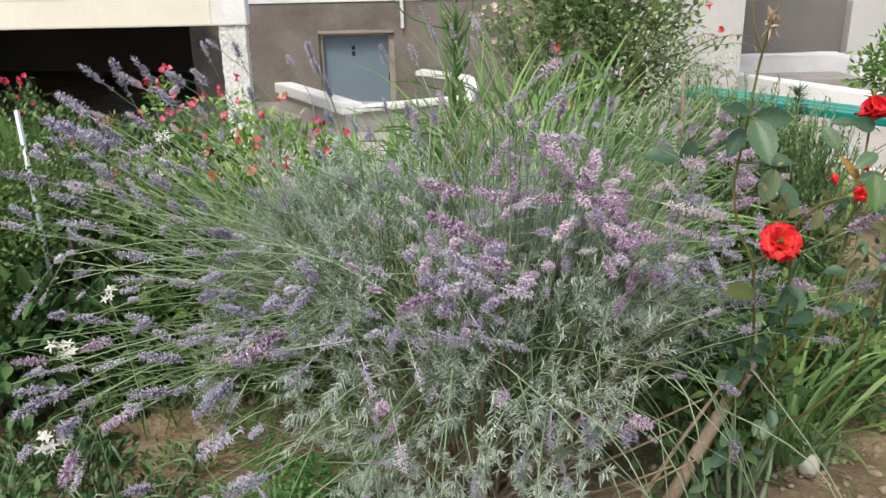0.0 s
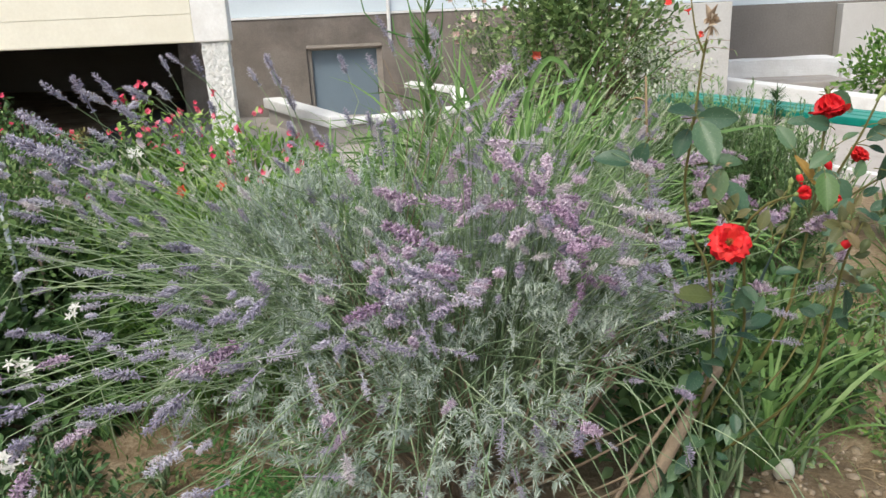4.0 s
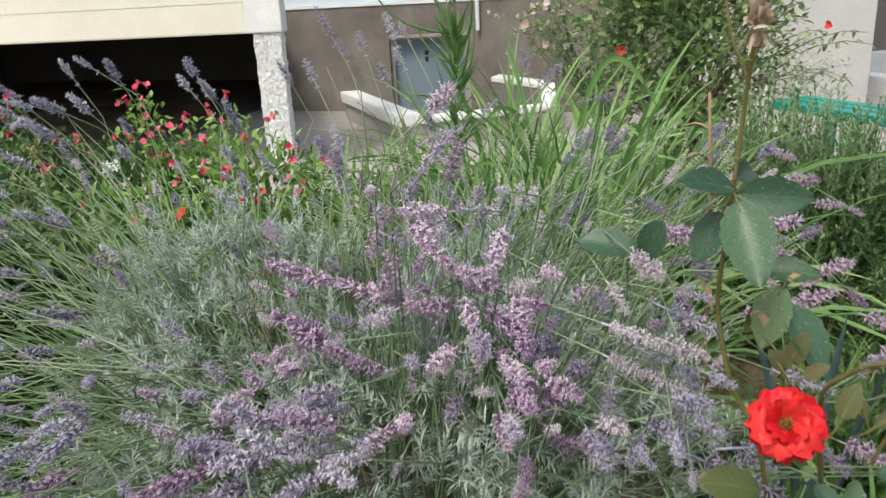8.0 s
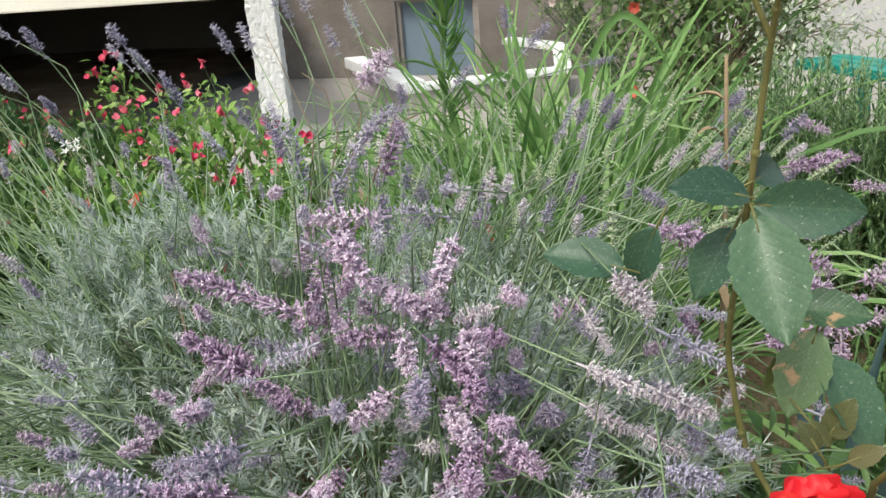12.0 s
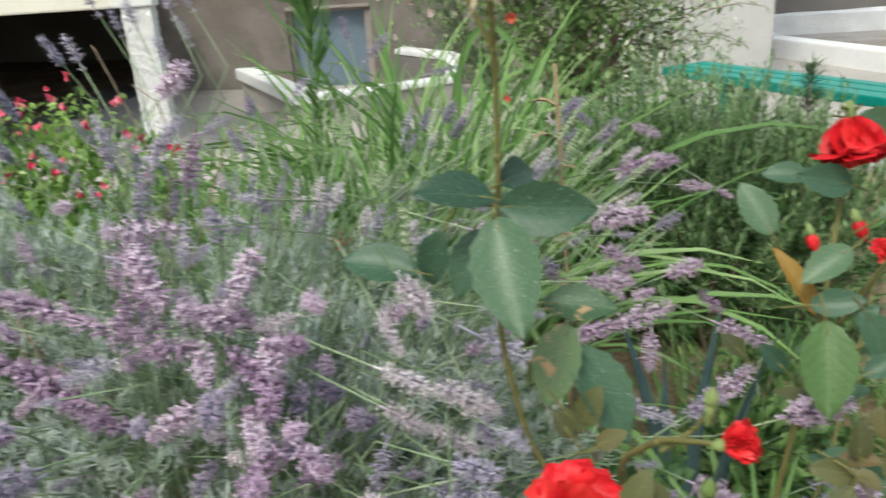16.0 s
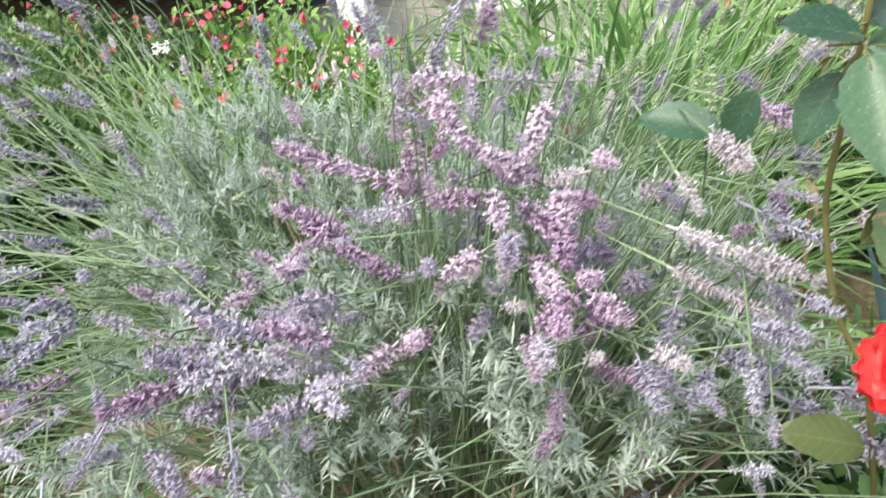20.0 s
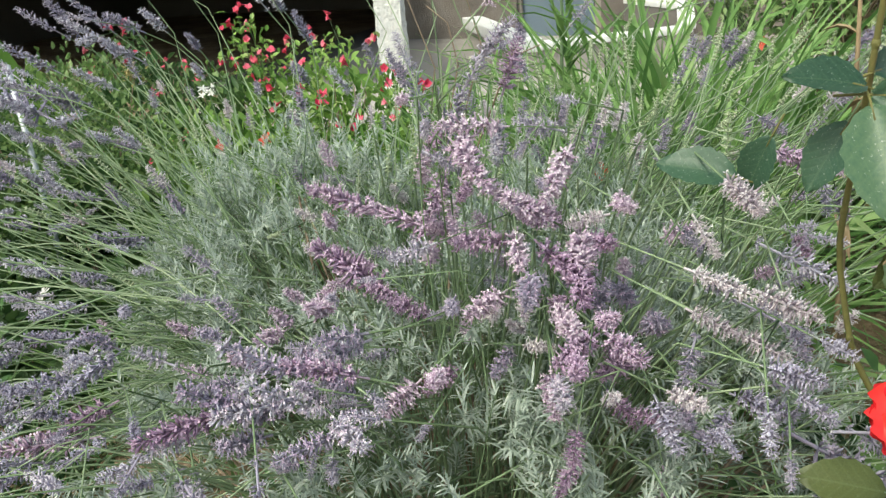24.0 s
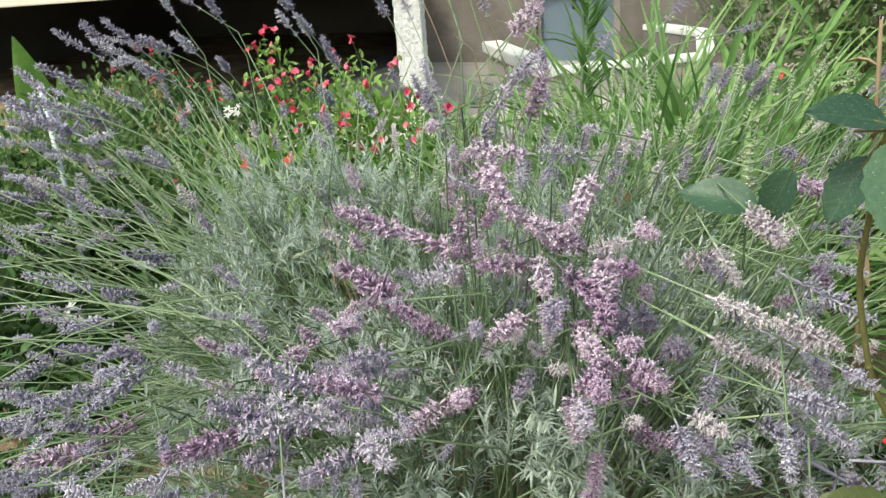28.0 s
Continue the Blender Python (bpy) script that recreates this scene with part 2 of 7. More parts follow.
STRAP_DARK = leafy("dark_strap_leaf", (0.06, 0.14, 0.035), (0.19, 0.33, 0.1), 0.5, 0.3, (0.2, 0.32, 0.1), 5.0)
GREY_LEAF = leafy("grey_green_leaf", (0.095, 0.165, 0.06), (0.29, 0.41, 0.16), 0.5, 0.4, (0.46, 0.55, 0.3), 10.0)
BRIGHT_LEAF = leafy("bright_leaf", (0.09, 0.2, 0.04), (0.27, 0.45, 0.1), 0.55, 0.35, (0.42, 0.56, 0.2), 10.0)
MID_LEAF = leafy("mid_leaf", (0.05, 0.11, 0.035), (0.17, 0.28, 0.085), 0.5, 0.3, (0.27, 0.36, 0.15), 10.0)
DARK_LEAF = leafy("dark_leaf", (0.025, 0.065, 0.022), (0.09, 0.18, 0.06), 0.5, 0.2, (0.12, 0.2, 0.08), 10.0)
ROSE_LEAF = leafy("rose_leaf", (0.023, 0.062, 0.036), (0.062, 0.13, 0.074), 0.42, 0.2, (0.11, 0.185, 0.09), 30.0, 0.4, 0.7, 0.08)
BRONZE_LEAF = leafy("bronze_rose_leaf", (0.055, 0.06, 0.025), (0.12, 0.13, 0.05), 0.45, 0.2, (0.19, 0.12, 0.06), 30.0, 0.35, 0.3, 0.12)
FRESH_LEAF = leafy("fresh_rose_leaf", (0.05, 0.105, 0.03), (0.105, 0.2, 0.058), 0.45, 0.25, (0.14, 0.24, 0.08), 30.0, 0.4, 0.0, 0.12)
OLIVE_LEAF = leafy("olive_rose_leaf", (0.05, 0.07, 0.02), (0.11, 0.135, 0.04), 0.45, 0.2, (0.19, 0.17, 0.07), 45.0, 0.4, 0.1, 0.1)
ORANGE_LEAF = leafy("orange_dead_leaf", (0.24, 0.14, 0.03), (0.42, 0.26, 0.06), 0.55, 0.25, (0.5, 0.36, 0.14), 30.0, 0.3, 0.2, 0.12)
YELLOW_LEAF = leafy("yellowed_leaf", (0.2, 0.17, 0.06), (0.36, 0.33, 0.12), 0.6, 0.25, (0.48, 0.4, 0.2), 20.0, 0.3, 0.3, 0.15)
BLOTCH_LEAF = leafy("blotched_rose_leaf", (0.035, 0.085, 0.04), (0.1, 0.175, 0.08), 0.45, 0.2, (0.15, 0.22, 0.1), 30.0, 0.4, 0.7, 0.12, (0.46, 0.3, 0.16))
FERN_LEAF = leafy("fern_green_leaf", (0.045, 0.135, 0.035), (0.13, 0.3, 0.08), 0.5, 0.3, (0.25, 0.42, 0.14), 10.0)
RED_PETAL = leafy("red_petal", (0.42, 0.006, 0.012), (0.75, 0.02, 0.03), 0.5, 0.2, (0.82, 0.06, 0.05), 20.0, 0.3)
PINK_PETAL = leafy("crimson_petal", (0.68, 0.04, 0.13), (0.86, 0.13, 0.23), 0.55, 0.3, (0.9, 0.3, 0.38), 20.0)
CORAL_PETAL = leafy("coral_petal", (0.62, 0.08, 0.04), (0.82, 0.22, 0.15), 0.55, 0.3, (0.88, 0.5, 0.4), 20.0)
BLUSH_PETAL = leafy("blush_petal", (0.62, 0.42, 0.38), (0.8, 0.65, 0.6), 0.6, 0.3, (0.85, 0.78, 0.72), 20.0)
WHITE_PETAL = leafy("white_petal", (0.68, 0.68, 0.62), (0.8, 0.8, 0.76), 0.6, 0.3, None, 20.0)
STAMEN = leafy("stamen", (0.16, 0.08, 0.02), (0.36, 0.22, 0.06), 0.7, 0.1, None, 40.0)
BUD_GREEN = leafy("bud_green", (0.11, 0.18, 0.045), (0.25, 0.32, 0.11), 0.55, 0.15, None, 20.0)
ROSEMARY_LEAF = leafy("rosemary_leaf", (0.045, 0.115, 0.035), (0.145, 0.26, 0.085), 0.5, 0.25, (0.3, 0.42, 0.2), 8.0)

# ---- building blocks ----
rng = np.random.default_rng(7)


def unit(v):
    v = np.asarray(v, float)
    return v / np.maximum(np.linalg.norm(v, axis=-1, keepdims=True), 1e-9)


class Geo:
    """Collects vertices and faces for one mesh."""

    def __init__(self):
        self.v, self.f, self.n = [], [], 0

    def add(self, verts, faces):
        verts = np.asarray(verts, float).reshape(-1, 3)
        self.v.append(verts)
        self.f.extend((np.asarray(faces) + self.n).tolist())
        self.n += len(verts)
        return self

    def blades(self, p, d, length, width, droop=0.0, segs=3, fold=0.25, shape="lance", twist=None):
        """Many leaves at once: bases p, directions d, lengths and widths; droop bends the tips down."""
        p, d = np.atleast_2d(np.asarray(p, float)), unit(np.atleast_2d(d))
        n = len(p)
        length, width, droop = (np.broadcast_to(np.asarray(a, float), (n,)) for a in (length, width, droop))
        ref = np.where(np.abs(d[:, 2:]) > 0.92, np.array([[1.0, 0, 0]]), np.array([[0, 0, 1.0]]))
        side = unit(np.cross(d, ref))
        up = np.cross(side, d)
        if twist is not None:
            a = np.broadcast_to(np.asarray(twist, float), (n,))[:, None]
            side, up = side * np.cos(a) + up * np.sin(a), up * np.cos(a) - side * np.sin(a)
        s = np.linspace(0, 1, segs + 1)
        if shape == "lance":
            w = np.sin(np.pi * np.clip(0.12 + 0.88 * s, 0, 1)) ** 0.8 + 0.02
        elif shape == "strap":
            w = np.minimum(1, np.minimum(0.6 + 2 * s, 2.6 * (1 - s))) + 0.02
        else:
            w = np.sin(np.pi * np.clip(0.04 + 0.95 * s ** 0.8, 0, 1)) + 0.02
        mid = p[:, None] + d[:, None] * (length[:, None] * s)[..., None]
        mid[:, :, 2] -= (droop * length)[:, None] * s ** 2
        off = side[:, None] * (width[:, None] * 0.5 * w)[..., None]
        lift = up[:, None] * (width[:, None] * fold * w)[..., None]
        verts = np.stack([mid - off + lift, mid, mid + off + lift], 2).reshape(-1, 3)
        k = 3 * (segs + 1)
        one = []
        for a in range(segs):
            b = 3 * a
            one += [(b, b + 1, b + 4, b + 3), (b + 1, b + 2, b + 5, b + 4)]
        faces = (np.array(one)[None] + (np.arange(n) * k)[:, None, None]).reshape(-1, 4)
        return self.add(verts, faces)

    def tube(self, pts, radii, sides=5):
        pts = np.asarray(pts, float)
        radii = np.broadcast_to(np.asarray(radii, float), (len(pts),))
        tang = unit(np.gradient(pts, axis=0))
        ref = np.array([0.31, 0.87, 0.1]) if abs(tang[0] @ unit(np.array([0.31, 0.87, 0.1]))) < 0.9 else np.array([1.0, 0, 0])
        a = unit(np.cross(tang, ref))
        b = np.cross(tang, a)
        ang = np.arange(sides) * 2 * np.pi / sides
        verts = (pts[:, None] + (a[:, None] * np.cos(ang)[:, None] + b[:, None] * np.sin(ang)[:, None]) * radii[:, None, None]).reshape(-1, 3)
        faces = [(i * sides + j, i * sides + (j + 1) % sides, (i + 1) * sides + (j + 1) % sides, (i + 1) * sides + j) for i in range(len(pts) - 1) for j in range(sides)]
        self.add(verts, faces)
        top = self.n
        self.add([pts[-1] + tang[-1] * radii[-1] * 0.5], np.zeros((0, 3), int))
        base = top - sides
        self.f.extend([[base + j, base + (j + 1) % sides, top] for j in range(sides)])
        return self

    def stones(self, centres, sizes, squash=0.6):
        """Small rounded pebbles, each an uneven low ball."""
        bm = bmesh.new()
        bmesh.ops.create_icosphere(bm, subdivisions=1, radius=1)
        base = np.array([v.co[:] for v in bm.verts])
        tri = np.array([[v.index for v in f.verts] for f in bm.faces])
        bm.free()
        for c, s in zip(centres, sizes):
            j = base * (1 + rng.normal(0, 0.12, (len(base), 1))) * s * np.array([1, rng.uniform(0.6, 1), squash])
            a = rng.uniform(0, 6.28)
            j[:, :2] = j[:, :2] @ np.array([[np.cos(a), -np.sin(a)], [np.sin(a), np.cos(a)]])
            self.add(j + np.asarray(c), tri)
        return self

    def mesh(self, name, material, smooth=True, second=None, second_material=None):
        """The mesh; faces of the Geo second, if given, take the second material."""
        first = len(self.f)
        if second:
            self.add(np.concatenate(second.v), np.zeros((0, 3), int))
            shift = self.n - second.n
            self.f.extend([i + shift for i in f] for f in second.f)
        me = bpy.data.meshes.new(name)
        me.from_pydata(np.concatenate(self.v).tolist(), [], self.f)
        me.materials.append(material)
        if second:
            me.materials.append(second_material)
            me.polygons.foreach_set("material_index", [0] * first + [1] * (len(self.f) - first))
        if smooth:
            me.shade_smooth()
        return me


def thing(name, at, label, category, group="", kind=""):
    """A top-level thing: an Empty at its base that carries the parts."""
    ob = new(name)
    ob.location = at
    ob.empty_display_size = 0.05
    return tagged(ob, label, category, group, kind)


def part(name, data, parent, label="", m=None, kind=""):
    """One mesh under a thing; the mesh is in world places unless m gives a local pose."""
    ob = new(name, data)
    ob.parent = parent
    if m is None:
        base = Vector((0, 0, 0))
        q = parent
        while q is not None:
            base += q.location
            q = q.parent
        ob.location = -base
    else:
        ob.matrix_basis = m
    if label or kind:
        tagged(ob, label, kind=kind)
    return ob


def block(name, lo, hi, material, bevel=0.01, rough=0.0, cuts=0, grain=7.0):
    """A box between two corners with softened, slightly uneven edges."""
    bm = bmesh.new()
    bmesh.ops.create_cube(bm, size=1)
    lo, hi = Vector(lo), Vector(hi)
    for v in bm.verts:
        v.co = Vector([(lo[i] + hi[i]) / 2 + v.co[i] * (hi[i] - lo[i]) for i in range(3)])
    if cuts:
        bmesh.ops.subdivide_edges(bm, edges=bm.edges[:], cuts=cuts, use_grid_fill=True)
    if bevel and not cuts:
        bmesh.ops.bevel(bm, geom=bm.edges[:], offset=bevel, segments=2, profile=0.6, affect="EDGES")
    if rough:
        for v in bm.verts:
            v.co += Vector(noise.noise_vector(v.co * grain)) * rough
    me = bpy.data.meshes.new(name)
    bm.to_mesh(me)
    bm.free()
    me.materials.append(material)
    return me


def prism(name, outline, z0, z1, material, bevel=0.01):
    """An upright slab over a plan outline; z0 and z1 are numbers or functions of x, y."""
    low = z0 if callable(z0) else (lambda x, y: z0)
    high = z1 if callable(z1) else (lambda x, y: z1)
    bm = bmesh.new()
    a = [bm.verts.new((x, y, low(x, y))) for x, y in outline]
    b = [bm.verts.new((x, y, high(x, y))) for x, y in outline]
    n = len(a)
    bm.faces.new(a[::-1]), bm.faces.new(b)
    for i in range(n):
        bm.faces.new((a[i], a[(i + 1) % n], b[(i + 1) % n], b[i]))
    bmesh.ops.recalc_face_normals(bm, faces=bm.faces[:])
    if bevel:
        bmesh.ops.bevel(bm, geom=bm.edges[:], offset=bevel, segments=2, profile=0.6, affect="EDGES")
    me = bpy.data.meshes.new(name)
    bm.to_mesh(me)
    bm.free()
    me.materials.append(material)
    return me


def arc(p, q, bow, n=6):
    """Points from p to q along a curve bowed by the vector bow."""
    p, q, bow = (np.asarray(v, float) for v in (p, q, bow))
    s = np.linspace(0, 1, n)[:, None]
    return p + (q - p) * s + bow * (4 * s * (1 - s))


# ---- ground ----
def pave_z(x, y):
    return 0.29 - 0.027 * max(-6.0, min(8.0, x))


def soil_z(x, y):
    k = min(1.0, max(0.0, (y - 2.1) / 2.0))
    k = k * k * (3 - 2 * k)
    return k * (pave_z(x, y) - 0.03)


def spaced(inner_lo, inner_hi, step, far):
    mid = list(np.arange(inner_lo, inner_hi + step / 2, step))
    out, d = [], step
    while d < far:
        d *= 1.6
        out.append(d)
    return [inner_lo - o for o in out[::-1]] + mid + [inner_hi + o for o in out]


gx, gy = spaced(-3.0, 4.0, 0.045, 900), spaced(0.6, 5.0, 0.045, 900)
gv = []
for yy in gy:
    for xx in gx:
        near = 1.0 if (-3.2 < xx < 4.2 and 0.4 < yy < 4.9) else 0.0
        h = near * (0.03 * noise.noise(Vector((xx * 2.1, yy * 2.1, 0))) + 0.02 * noise.noise(Vector((xx * 7, yy * 7, 3))) + 0.012 * noise.noise(Vector((xx * 19, yy * 19, 5))))
        gv.append((xx, yy, soil_z(xx, yy) + h))
nx = len(gx)
gf = [(j * nx + i, j * nx + i + 1, (j + 1) * nx + i + 1, (j + 1) * nx + i) for j in range(len(gy) - 1) for i in range(nx - 1)]
gm = bpy.data.meshes.new("ground")
gm.from_pydata(gv, [], gf)
gm.shade_smooth()
gm.materials.append(SOIL)
tagged(new("ground", gm), "dry brown garden soil with clods and small stones", "soil", kind="structure")

pavement = tagged(new("pavement", prism("pavement", [(-2.6, 4.35), (1.15, 4.35), (1.9, 5.35), (3.6, 2.6), (9.0, 2.6), (9.0, 14.0), (2.55, 14.0), (2.55, 7.6), (-2.6, 7.6)], lambda x, y: pave_z(x, y) - 0.12, pave_z, CONCRETE, 0.0)), "grey concrete pavement between the flower bed and the house", "pavement", kind="structure")

# ---- apartment building ----
house = thing("apartment_building", (0, 7.5, 0.3), "apartment building with brown rendered plinth and pale blue walls", "building")
WALL_Y, PLINTH_TOP = 7.5, 1.235
part("plinth", block("plinth_left", (-2.5, WALL_Y, 0.0), (-1.29, WALL_Y + 0.4, PLINTH_TOP), PLINTH, 0.006), house, "rough brown rendered plinth")
part("plinth", block("plinth_right", (-0.585, WALL_Y, 0.0), (1.25, WALL_Y + 0.4, PLINTH_TOP), PLINTH, 0.006), house, "rough brown rendered plinth")
part("plinth", block("plinth_over_door", (-1.29, WALL_Y, 0.985), (-0.585, WALL_Y + 0.4, PLINTH_TOP), PLINTH, 0.0), house, "rough brown rendered plinth")
part("plinth_cap", block("plinth_cap", (-2.5, WALL_Y - 0.012, PLINTH_TOP), (1.25, WALL_Y + 0.4, PLINTH_TOP + 0.022), WHITEWASH, 0.004), house, "white painted edge above the plinth")
part("upper_wall", block("upper_wall", (-2.5, WALL_Y + 0.02, PLINTH_TOP + 0.022), (1.25, WALL_Y + 0.4, 7.0), BLUE_WALL, 0.01), house, "pale blue painted wall")
part("grey_wall", block("grey_wall", (1.25, WALL_Y - 0.05, 0.0), (2.6, WALL_Y + 0.4, 1.21), GREY_RENDER, 0.012), house, "weathered light grey rendered wall base")
part("upper_wall", block("upper_wall_end", (1.25, WALL_Y - 0.04, 1.212), (2.6, WALL_Y + 0.4, 7.0), BLUE_WALL, 0.012), house, "pale blue painted wall")
part("side_wall", block("side_wall", (2.2, WALL_Y + 0.4, 0.0), (2.6, 12.0, 7.0), GREY_RENDER, 0.01), house, "grey rendered end wall")
part("rain_pipe", Geo().tube([(-0.5, WALL_Y - 0.03, PLINTH_TOP - 0.24), (-0.5, WALL_Y - 0.03, 3.0), (-0.5, WALL_Y - 0.03, 6.5)], 0.018, 8).mesh("rain_pipe", WHITEWASH), house, "thin white rain pipe")
# balcony on a roughcast pillar, with the dark space underneath
part("balcony_front", block("balcony_front", (-7.5, 5.05, 1.152), (-1.49, 5.2, 2.5), CREAM, 0.012), house, "cream painted balcony front")
part("balcony_lip", block("balcony_lip", (-7.5, 5.0475, 1.325), (-1.492, 5.06, 2.49), CREAM, 0.002), house, "slightly raised painted band")
part("balcony_post", block("balcony_post", (-1.49, 5.04, 1.152), (-1.265, 5.13, 6.0), WHITEWASH, 0.012), house, "white painted post")
part("balcony_floor", prism("balcony_floor", [(-7.5, 5.2), (-1.6, 5.2), (-2.45, 7.5), (-2.45, 10.3), (-7.5, 10.3)], 1.2, 1.4, RECESS_SHADE, 0.0), house, "grey concrete underside of the balcony, colour darkened for deep shade")
part("pillar", block("pillar", (-1.452, 5.055, 0.1), (-1.285, 5.12, 1.15), ROUGHCAST, 0.0, 0.008, 60, 48.0), house, "white roughcast pillar")
# recess walls and floor are added to close it in, coloured dark for shade
part("recess_back", block("recess_back", (-7.5, 10.3, 0.0), (-2.5, 10.5, 1.4), RECESS_SHADE, 0.0), house, "grey recess wall, colour darkened for deep shade")
part("recess_side", block("recess_side", (-7.7, 5.05, 0.0), (-7.5, 10.5, 1.4), RECESS_SHADE, 0.0), house, "grey recess wall, colour darkened for deep shade")
part("recess_inner", block("recess_inner", (-2.5, 7.9, 0.0), (-2.3, 10.5, 1.4), RECESS_SHADE, 0.0), house, "grey recess wall, colour darkened for deep shade")
part("recess_floor", block("recess_floor", (-7.5, 5.3, 0.1), (-2.52, 10.3, 0.345), RECESS_SHADE, 0.0), house, "recess floor under the balcony, colour darkened for deep shade")
door = part("door", block("door_leaf", (-1.262, WALL_Y + 0.1, 0.12), (-0.64, WALL_Y + 0.14, 0.935), DOOR_PAINT, 0.004), house, "blue-grey painted metal basement door, closed")
part("lintel", block("door_lintel", (-1.29, WALL_Y - 0.006, 0.955), (-0.585, WALL_Y + 0.14, 0.983), FRAME_WOOD, 0.004), door, "dark weathered wooden lintel")
part("head_rail", block("door_head", (-1.29, WALL_Y + 0.05, 0.932), (-0.585, WALL_Y + 0.14, 0.955), FRAME_WOOD, 0.003), door)
part("jamb", block("door_jamb_left", (-1.29, WALL_Y + 0.05, 0.12), (-1.262, WALL_Y + 0.14, 0.932), FRAME_WOOD, 0.003), door)
part("jamb", block("door_jamb_right", (-0.64, WALL_Y + 0.03, 0.12), (-0.585, WALL_Y + 0.14, 0.932), FRAME_WOOD, 0.003), door, "pale worn wooden jamb")
part("hinge", block("door_hinge", (-0.655, WALL_Y + 0.085, 0.5), (-0.635, WALL_Y + 0.1, 0.58), DARK, 0.002), door)
mark = Geo()
for lo, hi in (((-0.998, 0.8), (-0.966, 0.838)), ((-0.998, 0.742), (-0.966, 0.785))):
    (x0, z0), (x1, z1) = lo, hi
    yq = WALL_Y + 0.097
    mark.add([(x0, yq, z0), (x1, yq, z0), (x1, yq, z1), (x0, yq, z1)], [(0, 1, 2, 3)])
part("painted_mark", mark.mesh("painted_mark", INK, False), door, "small black painted mark")

def wall_run(name, pts, width, top, material, parent=None, label=""):
    """A low masonry kerb along a line in plan."""
    made = []
    for (ax, ay), (bx, by) in zip(pts, pts[1:]):
        d = unit(np.array([bx - ax, by - ay]))
        s = np.array([-d[1], d[0]]) * width / 2
        out = [(ax - s[0], ay - s[1]), (bx - s[0], by - s[1]), (bx + s[0], by + s[1]), (ax + s[0], ay + s[1])]
        me = prism(name, out, lambda x, y: pave_z(x, y) - 0.1, top, material, 0.018)
        made.append(part(name, me, parent, label) if parent else me)
    return made


well = thing("basement_stairwell", (-0.8, 6.2, 0.3), "low whitewashed masonry walls round the basement door", "wall")
wall_run("kerb_wall", [(-1.56, 7.12), (-0.77, 5.92)], 0.11, lambda x, y: 0.505 - 0.03 * (x + 1.2), CONCRETE, well, "kerb with dirty grey outer face")
wall_run("kerb_wall", [(-0.76, 5.99), (0.17, 6.47)], 0.11, 0.46, CONCRETE, well, "kerb with dirty grey outer face")
for name, (ax, ay), (bx, by) in (("coping", (-1.57, 7.13), (-0.765, 5.9)), ("coping", (-0.75, 5.97), (0.18, 6.475))):
    e = unit(np.array([bx - ax, by - ay]))
    wide = 0.085 if ax < -1 else 0.068
    sx, sy = -e[1] * wide, e[0] * wide
    low = (lambda x, y: 0.465 - 0.03 * (x + 1.2)) if ax < -1 else (lambda x, y: 0.463)
    deep = 0.088 if ax < -1 else 0.045
    part(name, prism(name, [(ax - sx, ay - sy), (bx - sx, by - sy), (bx + sx, by + sy), (ax + sx, ay + sy)], low, lambda x, y: low(x, y) + deep, WHITEWASH, 0.014), well, "whitewashed top course")
line = [(0.16, 6.53), (0.1, 7.12), (-0.36, 7.42)]
# the grey body puts the shade of the inner face into the wall's colour
wall_run("kerb_wall", line, 0.1, lambda x, y: 0.465 + 0.125 * (y - 6.47), GREY_PLINTH, well, "rough masonry wall, body greyed for its shaded inner face")
for (ax, ay), (bx, by) in zip(line, line[1:]):
    e = unit(np.array([bx - ax, by - ay])) * 0.004
    s = np.array([-e[1], e[0]]) / 0.004 * 0.06
    part("coping", prism("coping", [(ax + e[0] - s[0], ay + e[1] - s[1]), (bx - e[0] - s[0], by - e[1] - s[1]), (bx - e[0] + s[0], by - e[1] + s[1]), (ax + e[0] + s[0], ay + e[1] + s[1])], lambda x, y: 0.461 + 0.125 * (y - 6.47), lambda x, y: 0.505 + 0.125 * (y - 6.47), WHITEWASH, 0.012), well, "whitewashed top course")

low_wall = tagged(new("low_wall", wall_run("low_wall", [(2.98, 8.9), (4.9, 4.75)], 0.22, lambda x, y: pave_z(x, y) + 0.175, WHITEWASH)[0]), "low whitewashed wall along the pavement", "wall")
kerb = tagged(new("kerb", wall_run("kerb", [(2.3, 5.35), (3.3, 3.7)], 0.04, lambda x, y: pave_z(x, y) + 0.015, WHITEWASH)[0]), "white painted kerb at the edge of the bed", "kerb")
tagged(new("planter_wall", block("planter_wall", (2.75, 9.9, 0.05), (4.72, 10.25, 0.46), WHITEWASH, 0.0, 0.02, 10)), "lumpy whitewashed planter wall", "wall")
step = tagged(new("entrance_step", block("entrance_step", (2.75, 9.2, 0.05), (4.6, 9.9, 0.26), CONCRETE, 0.02)), "grey concrete entrance step", "step")

fence = thing("garden_fence", (4.8, 9.6, 0.2), "short white painted paling fence", "fence")
for i in range(6):
    part("paling", block("paling", (4.62 + i * 0.1, 9.6, 0.12), (4.69 + i * 0.1, 9.63, 0.47), WHITEWASH, 0.006), fence)
part("rail", block("fence_rail", (4.6, 9.63, 0.36), (5.2, 9.655, 0.4), WHITEWASH, 0.004), fence)

